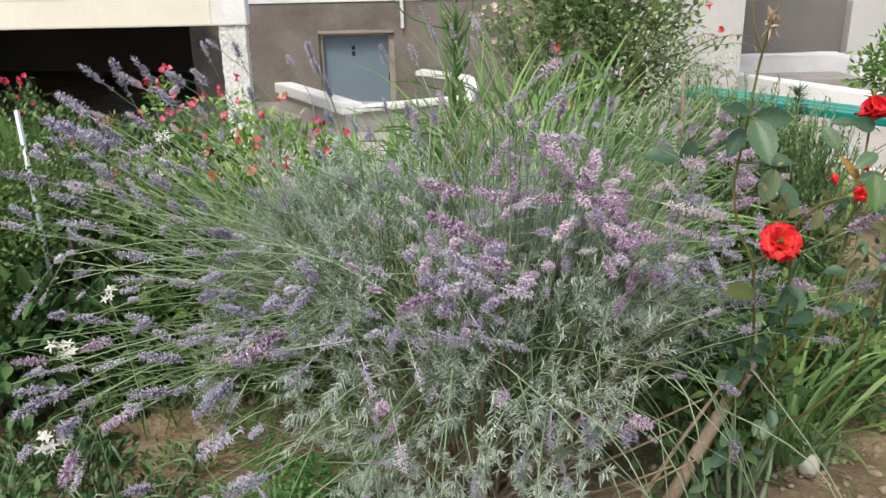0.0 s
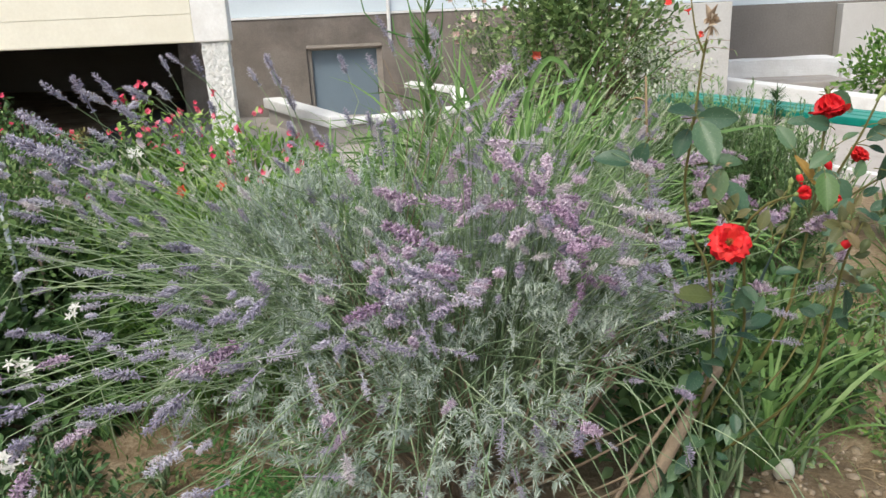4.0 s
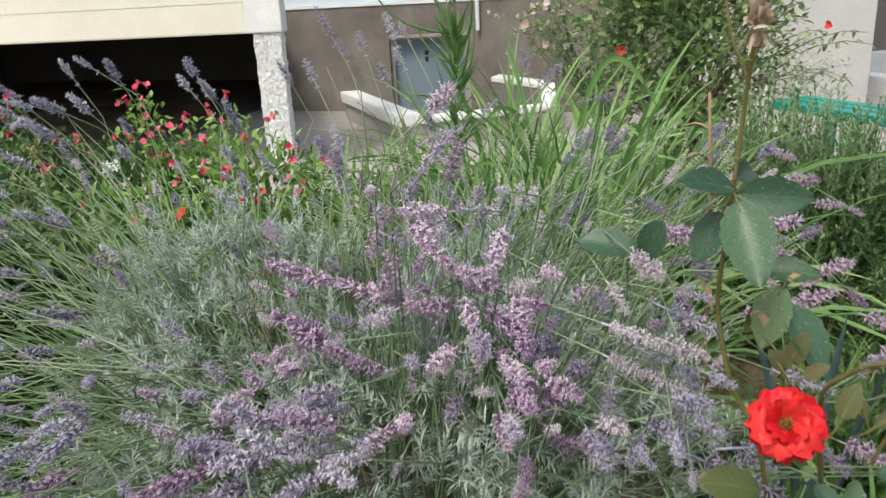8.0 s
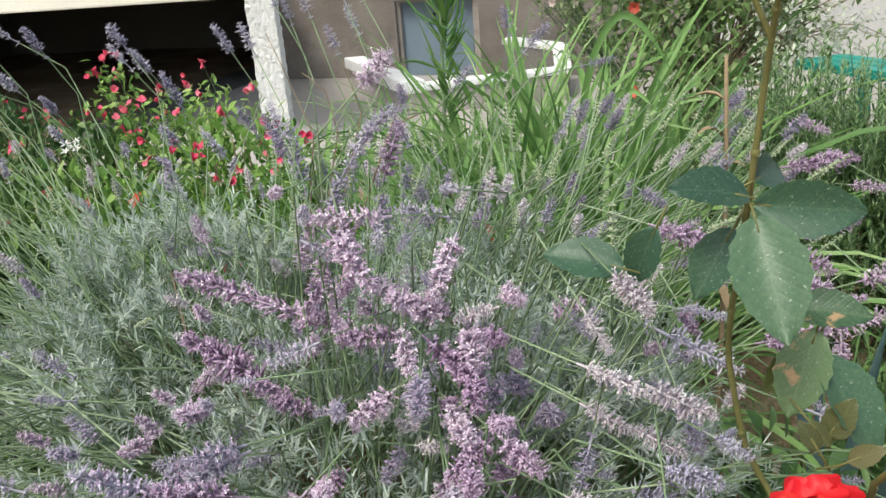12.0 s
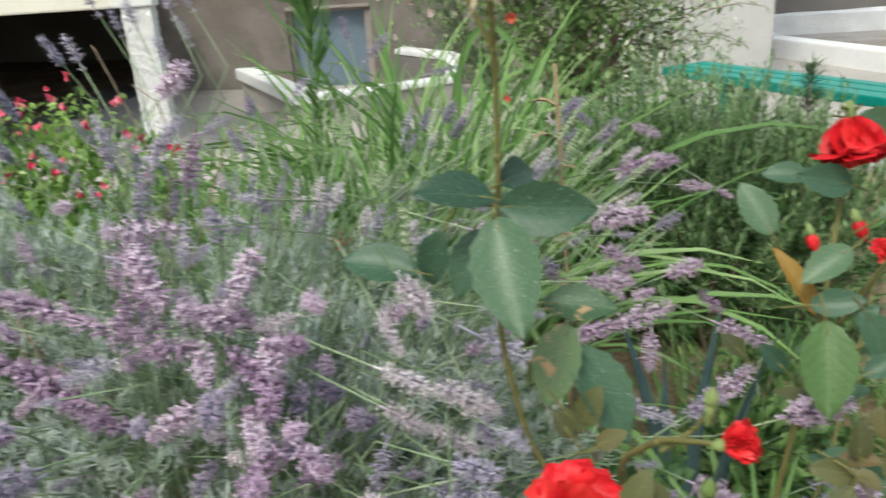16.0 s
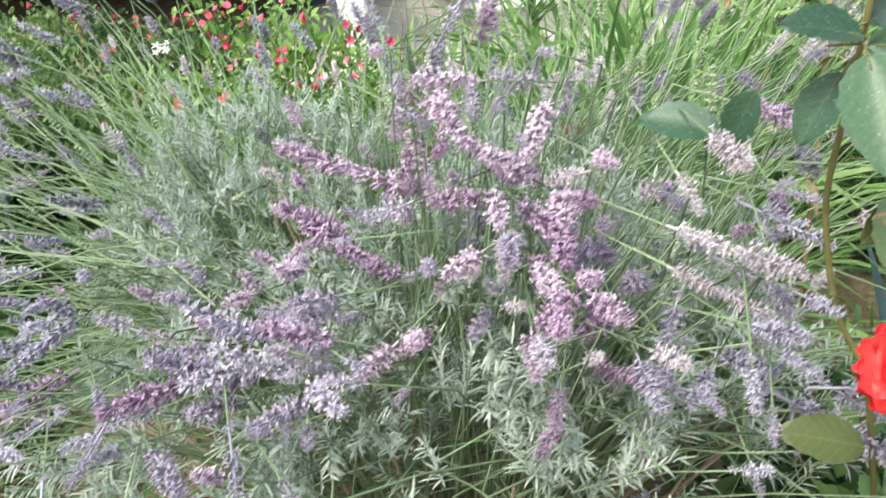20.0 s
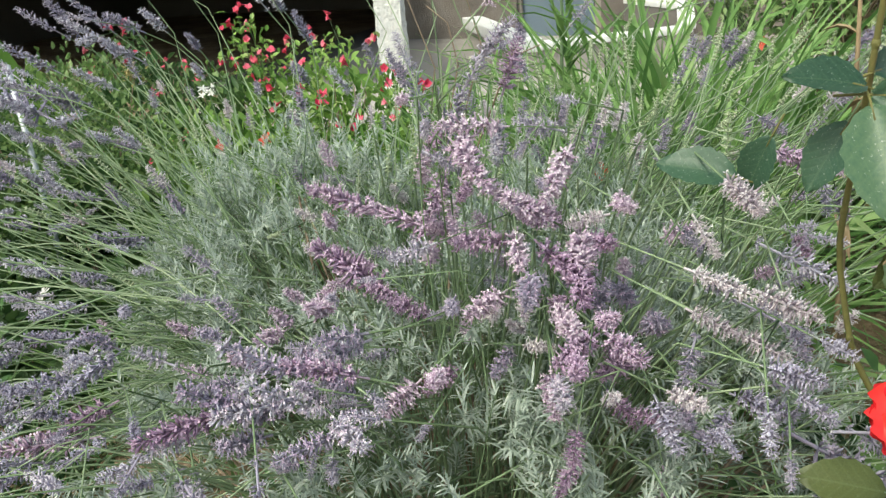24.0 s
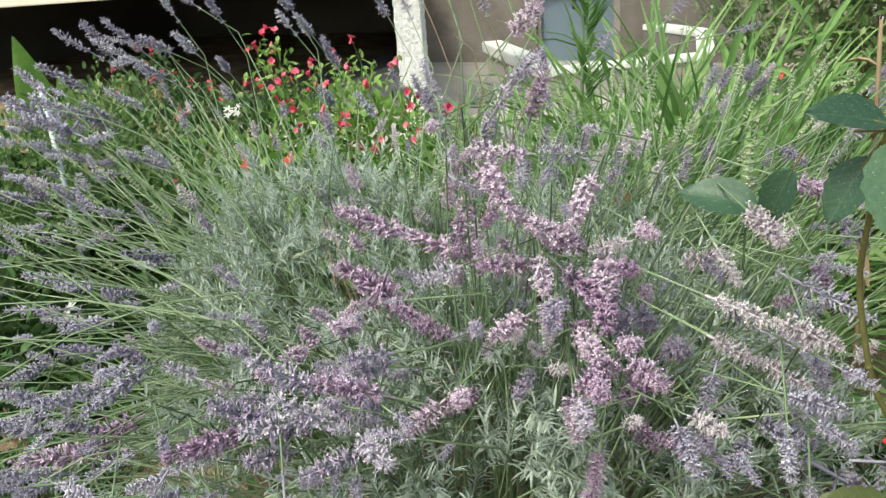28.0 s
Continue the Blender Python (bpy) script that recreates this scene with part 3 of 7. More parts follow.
block_two = thing("neighbouring_building", (6, 12, 0.2), "far wing of the building with grey-brown plinth", "building")
part("plinth", block("far_plinth", (2.6, 12.0, 0.0), (14, 12.4, 1.06), GREY_PLINTH, 0.01), block_two, "dark grey-brown plinth")
part("pier", block("far_pier", (5.55, 11.8, 0.0), (8.0, 12.0, 1.03), GREY_RENDER, 0.01), block_two, "light grey rendered pier")
part("upper_wall", block("far_upper_wall", (2.6, 12.02, 1.06), (14, 12.4, 8.0), BLUE_WALL, 0.01), block_two, "pale painted wall")
part("roof_edge", block("far_roof", (2.5, 11.8, 8.0), (14.2, 12.6, 8.2), CONCRETE, 0.01), block_two)
part("roof", block("main_roof", (-7.8, 5.0, 7.0), (2.8, 12.2, 7.25), CONCRETE, 0.01), house, "flat concrete roof edge")
part("balcony_wall", block("balcony_wall", (-7.5, 7.5, 1.4), (-2.5, 7.9, 7.0), BLUE_WALL, 0.01), house, "pale blue painted wall")

# ---- bench ----
bench = thing("garden_bench", (1.6, 3.7, 0.3), "teal green painted wooden bench beside the bed", "bench")
b0, b1 = np.array([1.235, 4.345]), np.array([2.16, 2.79])
bd = unit(b1 - b0)
bn = np.array([-bd[1], bd[0]])
for i, (o, w) in enumerate(((0.0, 0.075), (0.085, 0.075), (0.17, 0.06))):
    q = [b0 + bn * o, b1 + bn * o, b1 + bn * (o + w), b0 + bn * (o + w)]
    part("slat", prism("bench_slat", [tuple(v) for v in q], 0.765, 0.8, BENCH_PAINT, 0.005), bench)
for s in (0.33, 1.66):
    for o in (0.03, 0.16):
        c = b0 + bd * s + bn * o
        q = [c - bd * 0.017 - bn * 0.017, c + bd * 0.017 - bn * 0.017, c + bd * 0.017 + bn * 0.017, c - bd * 0.017 + bn * 0.017]
        part("leg", prism("bench_leg", [tuple(v) for v in q], 0.1, 0.745, BENCH_PAINT, 0.003), bench)
    c = b0 + bd * s
    q = [c - bd * 0.02, c + bd * 0.02, c + bd * 0.02 + bn * 0.22, c - bd * 0.02 + bn * 0.22]
    part("bearer", prism("bench_bearer", [tuple(v) for v in q], 0.745, 0.765, BENCH_PAINT, 0.003), bench)


# ---- lavender ----
def spike_mesh(name, material, calyx_material, whorls, florets, fat, seed, gap=False):
    """A lavender flower spike 1 unit long on +Z: crowded whorls of dark ribbed calyces with paler lipped florets at their mouths."""
    r = np.random.default_rng(seed)
    g, lips = Geo(), Geo()
    g.tube([(0, 0, -0.15), (0, 0, 0.5), (0, 0, 0.95)], [0.018, 0.016, 0.008], 4)
    for k in range(whorls):
        s = (k + 0.3) / whorls
        if gap and k == 0:
            s -= 0.22
        ring = fat * (0.75 + 0.45 * np.sin(np.pi * min(1, 0.2 + 0.8 * s))) * (1.0 if s < 0.85 else 0.72) * r.uniform(0.88, 1.12)
        for j in range(florets):
            a = 6.283 * (j + r.uniform(-0.4, 0.4)) / florets + k * 0.7
            e = r.uniform(0.0, 1.05)
            d = np.array([np.cos(a) * np.cos(e), np.sin(a) * np.cos(e), np.sin(e)])
            base = np.array([0, 0, s + r.uniform(-0.3, 0.3) / whorls])
            reach = ring * r.uniform(0.75, 1.35)
            mid = base + d * reach * 0.6
            tipv = base + d * reach
            side = unit(np.cross(d, [0, 0, 1]))
            upv = np.cross(side, d)
            w = ring * 0.12
            g.add([base, mid + side * w, mid + upv * w, mid - side * w, mid - upv * w, tipv], [(0, 1, 2), (0, 2, 3), (0, 3, 4), (0, 4, 1), (5, 2, 1), (5, 3, 2), (5, 4, 3), (5, 1, 4)])
            if r.random() < 0.72:
                turn = r.uniform(0, 6.28)
                for q in range(3):
                    b = turn + 2.09 * q + r.uniform(-0.4, 0.4)
                    p = unit(d * 0.55 + (side * np.cos(b) + upv * np.sin(b))) * ring * r.uniform(0.2, 0.33)
                    c = unit(np.cross(p, d)) * ring * 0.1
                    o = tipv - d * ring * 0.12
                    lips.add([o, o + p * 0.65 + c, o + p, o + p * 0.65 - c], [(0, 1, 2, 3)])
    return g.mesh(name, calyx_material, True, lips, material)


def bead_spike(name, seed):
    """An unopened spike: a thin stalk with separate pale green knots of calyces."""
    r = np.random.default_rng(seed)
    g = Geo().tube([(0, 0, -0.15), (0, 0, 0.5), (0, 0, 0.97)], [0.016, 0.014, 0.01], 4)
    for k in range(7):
        s = 0.02 + k / 7 + r.uniform(-0.02, 0.02)
        size = 0.085 * (1.1 - 0.5 * s)
        for j in range(7):
            a, e = 6.283 * j / 7 + k * 0.5, r.uniform(0.3, 1.1)
            d = np.array([np.cos(a) * np.cos(e), np.sin(a) * np.cos(e), np.sin(e)])
            side = unit(np.cross(d, [0, 0, 1]))
            upv, base = np.cross(side, d), np.array([0, 0, s])
            mid, w = base + d * size * 0.6, size * 0.28
            g.add([base, mid + side * w, mid + upv * w, mid - side * w, mid - upv * w, base + d * size * 1.15], [(0, 1, 2), (0, 2, 3), (0, 3, 4), (0, 4, 1), (5, 2, 1), (5, 3, 2), (5, 4, 3), (5, 1, 4)])
    return g.mesh(name, GREEN_FL)


FLORET = {"lilac": (LILAC, LILAC_CALYX), "violet": (VIOLET, VIOLET_CALYX), "mauve": (MAUVE, VIOLET_CALYX), "pale": (PALE_FL, GREY_CALYX), "grey": (GREY_FL, VIOLET_CALYX), "green": (GREEN_FL, GREEN_FL)}
SPIKES = {
    "lilac": [spike_mesh("lilac_spike", *FLORET["lilac"], 8 + k, 12, 0.12 + 0.01 * k, 10 + k) for k in range(4)],
    "violet": [spike_mesh("violet_spike", *FLORET["violet"], 8 + k, 11, 0.115 + 0.008 * k, 20 + k, k % 2 == 0) for k in range(4)],
    "mauve": [spike_mesh("mauve_spike", *FLORET["mauve"], 8 + k, 11, 0.115 + 0.008 * k, 60 + k) for k in range(4)],
    "pale": [spike_mesh("faded_spike", *FLORET["pale"], 10 + k, 11, 0.105 + 0.006 * k, 30 + k) for k in range(3)],
    "grey": [spike_mesh("grey_spike", *FLORET["grey"], 7 + k, 10, 0.1 + 0.008 * k, 40 + k, True) for k in range(3)],
    "green": [bead_spike("green_spike", 50 + k) for k in range(3)],
}
HUES = {"lilac": "pinkish lilac flower spike", "violet": "blue-violet flower spike", "mauve": "dusty mauve flower spike", "pale": "faded whitish-pink flower spike", "grey": "greyish violet flower spike", "green": "unopened green flower spike"}
BUSH = np.array([0.16, 1.88, 0.0])
lavender = thing("lavender_bush", tuple(BUSH), "large silvery lavender bush in full purple flower", "lavender")
lav_stems, lav_leaves = Geo(), Geo()


def canopy(x, y):
    """Height of the leafy crown: a broad dome and two taller silver lobes behind it."""
    low = 1 - ((x - 0.19) / 0.66) ** 2 - ((y - 1.83) / 0.64) ** 2
    tall = 1 - ((x + 0.16) / 0.46) ** 2 - ((y - 2.02) / 0.42) ** 2
    top = max(0.1 + 0.67 * max(0.0, low) ** 0.4, 0.15 + 0.73 * max(0.0, tall) ** 0.45 if tall > 0 else 0.0)
    back = 1 - ((x - 0.24) / 0.42) ** 2 - ((y - 2.18) / 0.36) ** 2
    if back > 0:
        top = max(top, 0.15 + 0.66 * back ** 0.45)
    return top + 0.08 * noise.noise(Vector((x * 5.5, y * 5.5, 0))) if top > 0.1 else 0.0


made = [0]
crowd = {h: (Geo(), Geo()) for h in SPIKES}


def source(me, known={}):
    if me.name not in known:
        co = np.array([v.co[:] for v in me.vertices])
        kinds = []
        for index in (0, 1):
            faces = [p.vertices[:] for p in me.polygons if p.material_index == index]
            used = sorted({i for f in faces for i in f})
            to = {old: k for k, old in enumerate(used)}
            kinds.append((co[used], [np.array([to[i] for i in f]) for f in faces]))
        known[me.name] = kinds
    return known[me.name]


def add_spike(base, tip, hue, stem=True, root=None):
    base, tip = np.asarray(base, float), np.asarray(tip, float)
    d = tip - base
    ln = float(np.linalg.norm(d))
    me = SPIKES[hue][int(rng.integers(len(SPIKES[hue])))]
    width = max(0.85, min(1.35, 0.07 / ln)) * rng.uniform(1.05, 1.35)
    if hue == "pale":
        width *= 1.1
    if hue == "violet":
        width *= 0.84
    made[0] += 1
    m = Matrix.LocRotScale(Vector(base - BUSH), Vector(d).to_track_quat("Z", "Y"), Vector((ln * width, ln * width, ln)))
    m = m @ Matrix.Rotation(rng.uniform(0, 6.28), 4, "Z")
    if made[0] <= 300:
        part("flower_spike", me, lavender, HUES[hue], m)
    else:
        mm = np.array(m)
        for heap, (v, f) in zip(crowd[hue], source(me)):
            if len(v):
                heap.add(v @ mm[:3, :3].T + mm[:3, 3] + BUSH, np.zeros((0, 3), int))
                heap.f.extend((f3 + (heap.n - len(v))).tolist() for f3 in f)
    if stem:
        if root is None:
            out = unit(np.array([base[0] - 0.16, base[1] - 1.9]))
            reach = min(0.36, float(np.linalg.norm(base[:2] - BUSH[:2])))
            root = np.array([0.16 + out[0] * reach * 0.6, 1.9 + out[1] * reach * 0.6, 0.3])
        back = base - unit(d) * 0.1
        pts = np.concatenate([arc(root, back, (rng.normal(0, 0.02), rng.normal(0, 0.02), rng.uniform(0.03, 0.09)), 5), [base + d * 0.1]])
        lav_stems.tube(pts, [0.0018, 0.0016, 0.0015, 0.0014, 0.0013, 0.0012], 4)


CENTRE = [
    (0.236, 1.69, 1.03, 0.266, 1.68, 1.1),
    (0.264, 1.68, 1.093, 0.318, 1.65, 1.159),
    (0.311, 1.65, 1.057, 0.254, 1.6, 1.071),
    (0.274, 1.63, 1.053, 0.303, 1.57, 1.034),
    (0.268, 1.62, 1.046, 0.326, 1.56, 1.014),
    (0.382, 1.66, 1.027, 0.375, 1.58, 0.998),
    (0.371, 1.6, 0.973, 0.342, 1.55, 1.014),
    (0.102, 1.76, 0.91, 0.003, 1.74, 0.949),
    (0.245, 1.7, 0.899, 0.116, 1.7, 0.94),
    (0.215, 1.72, 0.979, 0.21, 1.66, 0.931),
    (0.156, 1.7, 0.803, 0.117, 1.66, 0.85),
    (0.121, 1.7, 0.827, 0.024, 1.7, 0.883),
]
CENTRE_LOW = [
    (0.315, 1.64, 0.928, 0.262, 1.6, 0.94),
    (0.336, 1.6, 0.953, 0.358, 1.54, 0.938),
    (0.364, 1.6, 0.942, 0.429, 1.54, 0.923),
    (0.324, 1.58, 0.893, 0.3, 1.53, 0.888),
    (0.4, 1.6, 0.932, 0.424, 1.52, 0.914),
    (0.432, 1.52, 0.884, 0.404, 1.47, 0.878),
    (0.448, 1.52, 0.886, 0.488, 1.47, 0.89),
    (0.39, 1.56, 0.89, 0.42, 1.5, 0.894),
    (0.24, 1.52, 0.806, 0.216, 1.48, 0.788),
    (0.389, 1.52, 0.839, 0.402, 1.48, 0.811),
    (0.427, 1.46, 0.819, 0.425, 1.44, 0.79),
]
PALE = [
    (0.355, 1.55, 0.921, 0.366, 1.52, 0.894),
    (0.426, 1.62, 0.971, 0.389, 1.6, 0.966),
    (0.518, 1.58, 0.932, 0.579, 1.55, 0.923),
    (0.579, 1.56, 0.924, 0.63, 1.53, 0.916),
    (0.518, 1.58, 0.889, 0.563, 1.56, 0.877),
    (0.563, 1.57, 0.874, 0.61, 1.545, 0.864),
    (0.546, 1.58, 1.022, 0.574, 1.53, 1.013),
    (0.517, 1.6, 0.978, 0.541, 1.57, 0.951),
    (0.507, 1.5, 0.845, 0.54, 1.47, 0.852),
]
RIGHT = [
    (0.531, 1.6, 0.911, 0.56, 1.57, 0.923),
    (0.625, 1.53, 0.899, 0.657, 1.5, 0.898),
    (0.588, 1.52, 0.87, 0.633, 1.49, 0.878),
    (0.609, 1.5, 0.859, 0.643, 1.47, 0.853),
    (0.494, 1.5, 0.833, 0.519, 1.46, 0.806),
    (0.546, 1.48, 0.828, 0.568, 1.45, 0.818),
    (0.588, 1.48, 0.854, 0.592, 1.44, 0.831),
    (0.611, 1.8, 0.893, 0.638, 1.8, 0.859),
    (0.655, 1.9, 0.919, 0.662, 1.9, 0.873),
]
FRONT = [
    (0.116, 1.47, 0.835, 0.066, 1.42, 0.894),
    (0.193, 1.48, 0.833, 0.135, 1.43, 0.873),
    (0.144, 1.46, 0.799, 0.094, 1.41, 0.86),
    (0.077, 1.45, 0.79, 0.033, 1.39, 0.853),
    (0.117, 1.46, 0.805, 0.056, 1.4, 0.812),
    (0.047, 1.42, 0.801, -0.015, 1.36, 0.796),
    (0.181, 1.44, 0.787, 0.137, 1.38, 0.785),
    (0.183, 1.44, 0.805, 0.235, 1.4, 0.805),
    (0.183, 1.52, 0.851, 0.14, 1.48, 0.845),
]
LEFT_NEAR = [
    (-0.214, 1.55, 0.769, -0.249, 1.46, 0.744),
    (-0.327, 1.5, 0.724, -0.365, 1.46, 0.76),
    (-0.324, 1.48, 0.7, -0.351, 1.43, 0.675),
    (-0.285, 1.58, 0.775, -0.288, 1.54, 0.778),
    (-0.267, 1.52, 0.748, -0.299, 1.44, 0.765),
    (-0.118, 1.42, 0.744, -0.152, 1.37, 0.733),
    (-0.221, 1.4, 0.696, -0.258, 1.35, 0.703),
    (-0.052, 1.4, 0.739, -0.082, 1.36, 0.738),
]
FAN_A = [
    (-0.908, 2.12, 1.045, -0.997, 2.12, 1.108),
    (-0.845, 2.12, 0.954, -1.035, 2.1, 1.044),
    (-0.871, 2.12, 0.968, -0.91, 2.03, 1.02),
    (-1.026, 2.07, 0.876, -1.129, 2.02, 0.92),
    (-0.895, 2.055, 0.861, -0.95, 1.985, 0.898),
    (-0.918, 2.02, 0.831, -0.954, 1.93, 0.883),
    (-1.05, 1.985, 0.803, -1.07, 1.935, 0.849),
    (-1.04, 1.958, 0.78, -1.073, 1.888, 0.819),
    (-0.845, 1.964, 0.783, -0.921, 1.874, 0.821),
    (-0.844, 1.92, 0.749, -0.894, 1.87, 0.782),
    (-0.681, 1.882, 0.718, -0.752, 1.812, 0.757),
    (-0.673, 1.832, 0.682, -0.735, 1.742, 0.717),
    (-0.971, 1.801, 0.663, -1.005, 1.751, 0.61),
    (-0.741, 1.726, 0.613, -0.802, 1.656, 0.657),
    (-0.753, 2.12, 0.959, -0.757, 2.03, 0.964),
    (-0.714, 2.082, 0.882, -0.74, 2.033, 0.902),
]
FAN_B = [
    (-0.729, 2.008, 0.818, -0.766, 1.988, 0.876),
    (-0.599, 2.101, 0.898, -0.621, 2.061, 0.949),
    (-0.555, 2.12, 0.97, -0.557, 2.12, 1.012),
    (-0.657, 2.12, 1.149, -0.662, 2.05, 1.169),
    (-0.484, 1.939, 0.759, -0.529, 1.849, 0.802),
    (-0.43, 1.772, 0.765, -0.454, 1.722, 0.791),
    (-0.522, 1.775, 0.768, -0.54, 1.705, 0.798),
    (-0.574, 1.82, 0.673, -0.593, 1.73, 0.714),
    (-0.415, 1.675, 0.703, -0.477, 1.625, 0.73),
    (-0.462, 1.725, 0.734, -0.492, 1.655, 0.743),
    (-0.801, 2.02, 0.829, -0.808, 1.98, 0.888),
    (-0.99, 2.12, 0.977, -1.009, 2.07, 1.001),
    (-0.913, 2.114, 0.913, -0.916, 2.044, 0.95),
    (-1.055, 2.12, 0.936, -1.042, 2.03, 0.968),
    (-0.898, 1.901, 0.735, -0.898, 1.851, 0.745),
    (-0.848, 1.851, 0.697, -0.849, 1.781, 0.714),
]
FAN_C = [
    (-0.676, 1.964, 0.781, -0.657, 1.874, 0.795),
    (-0.78, 2.045, 0.85, -0.802, 2.045, 0.893),
    (-0.661, 2.008, 0.817, -0.651, 1.938, 0.85),
    (-0.817, 2.101, 0.901, -0.799, 2.011, 0.948),
]
FAN = FAN_A + FAN_B + FAN_C
FAN_LOW_A = [
    (-0.453, 1.569, 0.645, -0.507, 1.519, 0.651),
    (-0.543, 1.62, 0.564, -0.611, 1.55, 0.612),
    (-0.301, 1.538, 0.629, -0.398, 1.448, 0.651),
    (-0.391, 1.44, 0.597, -0.417, 1.39, 0.59),
    (-0.373, 1.452, 0.602, -0.44, 1.382, 0.555),
    (-0.551, 1.548, 0.526, -0.604, 1.458, 0.564),
    (-0.609, 1.5, 0.503, -0.667, 1.45, 0.49),
    (-0.337, 1.326, 0.555, -0.39, 1.256, 0.545),
    (-0.243, 1.236, 0.532, -0.295, 1.146, 0.546),
    (-0.767, 1.56, 0.533, -0.901, 1.51, 0.479),
    (-0.732, 1.683, 0.586, -0.77, 1.612, 0.595),
    (-0.823, 1.554, 0.53, -0.854, 1.464, 0.567),
    (-0.673, 1.62, 0.565, -0.732, 1.57, 0.565),
    (-0.817, 1.596, 0.552, -0.861, 1.526, 0.576),
    (-0.703, 1.404, 0.464, -0.694, 1.314, 0.442),
    (-0.806, 1.416, 0.469, -0.805, 1.366, 0.465),
]
FAN_LOW_B = [
    (-0.519, 1.32, 0.438, -0.534, 1.25, 0.478),
    (-0.733, 1.476, 0.493, -0.721, 1.386, 0.524),
    (-0.862, 1.62, 0.566, -0.913, 1.57, 0.585),
    (-0.513, 1.554, 0.529, -0.513, 1.484, 0.555),
    (-0.65, 1.733, 0.616, -0.659, 1.642, 0.624),
    (-0.334, 1.562, 0.641, -0.371, 1.512, 0.683),
    (-0.294, 1.588, 0.653, -0.357, 1.517, 0.627),
    (-0.339, 1.488, 0.618, -0.359, 1.398, 0.676),
    (-0.866, 1.745, 0.625, -0.88, 1.695, 0.645),
]
FAN_LOW = FAN_LOW_A + FAN_LOW_B
FRONT_LOW = [
    (-0.085, 1.33, 0.712, -0.057, 1.27, 0.664),
    (0.015, 1.32, 0.7, 0.031, 1.27, 0.678),
    (-0.017, 1.36, 0.773, -0.029, 1.31, 0.737),
    (-0.174, 1.36, 0.725, -0.098, 1.33, 0.75),
    (0.046, 1.36, 0.751, 0.116, 1.31, 0.747),
    (0.12, 1.38, 0.774, 0.157, 1.32, 0.731),
    (0.173, 1.38, 0.721, 0.228, 1.33, 0.726),
    (-0.18, 1.33, 0.707, -0.224, 1.28, 0.676),
    (0.267, 1.33, 0.592, 0.261, 1.29, 0.538),
    (0.328, 1.35, 0.58, 0.342, 1.3, 0.538),
    (-0.085, 1.26, 0.534, -0.014, 1.23, 0.552),
    (0.127, 1.26, 0.516, 0.117, 1.23, 0.483),
    (0.293, 1.3, 0.482, 0.303, 1.27, 0.454),
    (0.492, 1.5, 0.442, 0.512, 1.48, 0.434),
]
RIGHT_FAN = [
    (0.593, 1.85, 0.975, 0.667, 1.83, 0.958),
    (0.591, 1.72, 0.901, 0.674, 1.68, 0.876),
    (0.566, 1.7, 0.842, 0.632, 1.66, 0.828),
    (0.757, 1.9, 0.928, 0.806, 1.88, 0.904),
    (0.632, 1.6, 0.74, 0.735, 1.55, 0.721),
    (0.674, 1.62, 0.744, 0.768, 1.58, 0.784),
    (0.84, 1.7, 0.712, 0.89, 1.68, 0.699),
    (0.846, 1.6, 0.692, 0.898, 1.58, 0.681),
    (0.975, 1.7, 0.69, 1.036, 1.68, 0.718),
    (0.493, 1.6, 0.675, 0.507, 1.55, 0.658),
    (0.761, 1.75, 0.79, 0.827, 1.72, 0.779),
    (0.53, 1.5, 0.584, 0.559, 1.48, 0.595),
]
BACK_RIGHT = [
    (0.815, 2.24, 0.94, 0.909, 2.2, 0.964),
    (0.746, 2.0, 0.931, 0.822, 1.96, 0.954),
    (0.93, 2.3, 0.89, 0.978, 2.27, 0.893),
    (0.704, 1.75, 0.876, 0.759, 1.72, 0.907),
    (0.76, 1.74, 0.897, 0.81, 1.7, 0.938),
    (0.757, 1.9, 0.885, 0.782, 1.88, 0.863),
    (0.88, 1.9, 0.863, 0.908, 1.88, 0.839),
    (0.896, 1.85, 0.84, 0.945, 1.8, 0.835),
    (0.837, 1.62, 0.873, 0.866, 1.6, 0.92),
    (0.902, 1.6, 0.865, 0.939, 1.56, 0.907),
    (0.858, 2.4, 0.98, 0.907, 2.38, 0.961),
    (0.577, 1.8, 0.83, 0.603, 1.8, 0.844),
    (0.621, 1.8, 0.888, 0.637, 1.78, 0.866),
]
TALL_A = [
    (-0.592, 2.2, 1.188, -0.601, 2.17, 1.239),
    (-0.576, 2.25, 1.206, -0.603, 2.22, 1.238),
    (-0.642, 2.3, 1.105, -0.671, 2.27, 1.156),
    (-0.483, 2.2, 1.075, -0.484, 2.17, 1.112),
    (-0.519, 2.25, 1.179, -0.528, 2.22, 1.231),
    (-0.379, 2.3, 1.142, -0.395, 2.27, 1.189),
    (-0.31, 2.2, 1.187, -0.315, 2.17, 1.229),
    (-0.304, 2.25, 1.136, -0.316, 2.22, 1.181),
    (-0.282, 2.3, 1.063, -0.296, 2.27, 1.133),
    (-0.107, 2.2, 1.169, -0.119, 2.17, 1.22),
    (-0.737, 2.25, 1.055, -0.749, 2.22, 1.106),
    (-0.309, 2.3, 0.873, -0.347, 2.27, 0.925),
    (-0.454, 2.2, 0.866, -0.456, 2.17, 0.915),
    (-0.275, 2.25, 0.995, -0.286, 2.22, 1.039),
    (-0.209, 2.3, 0.96, -0.232, 2.27, 1.02),
    (-0.26, 2.2, 0.971, -0.277, 2.17, 0.993),
]
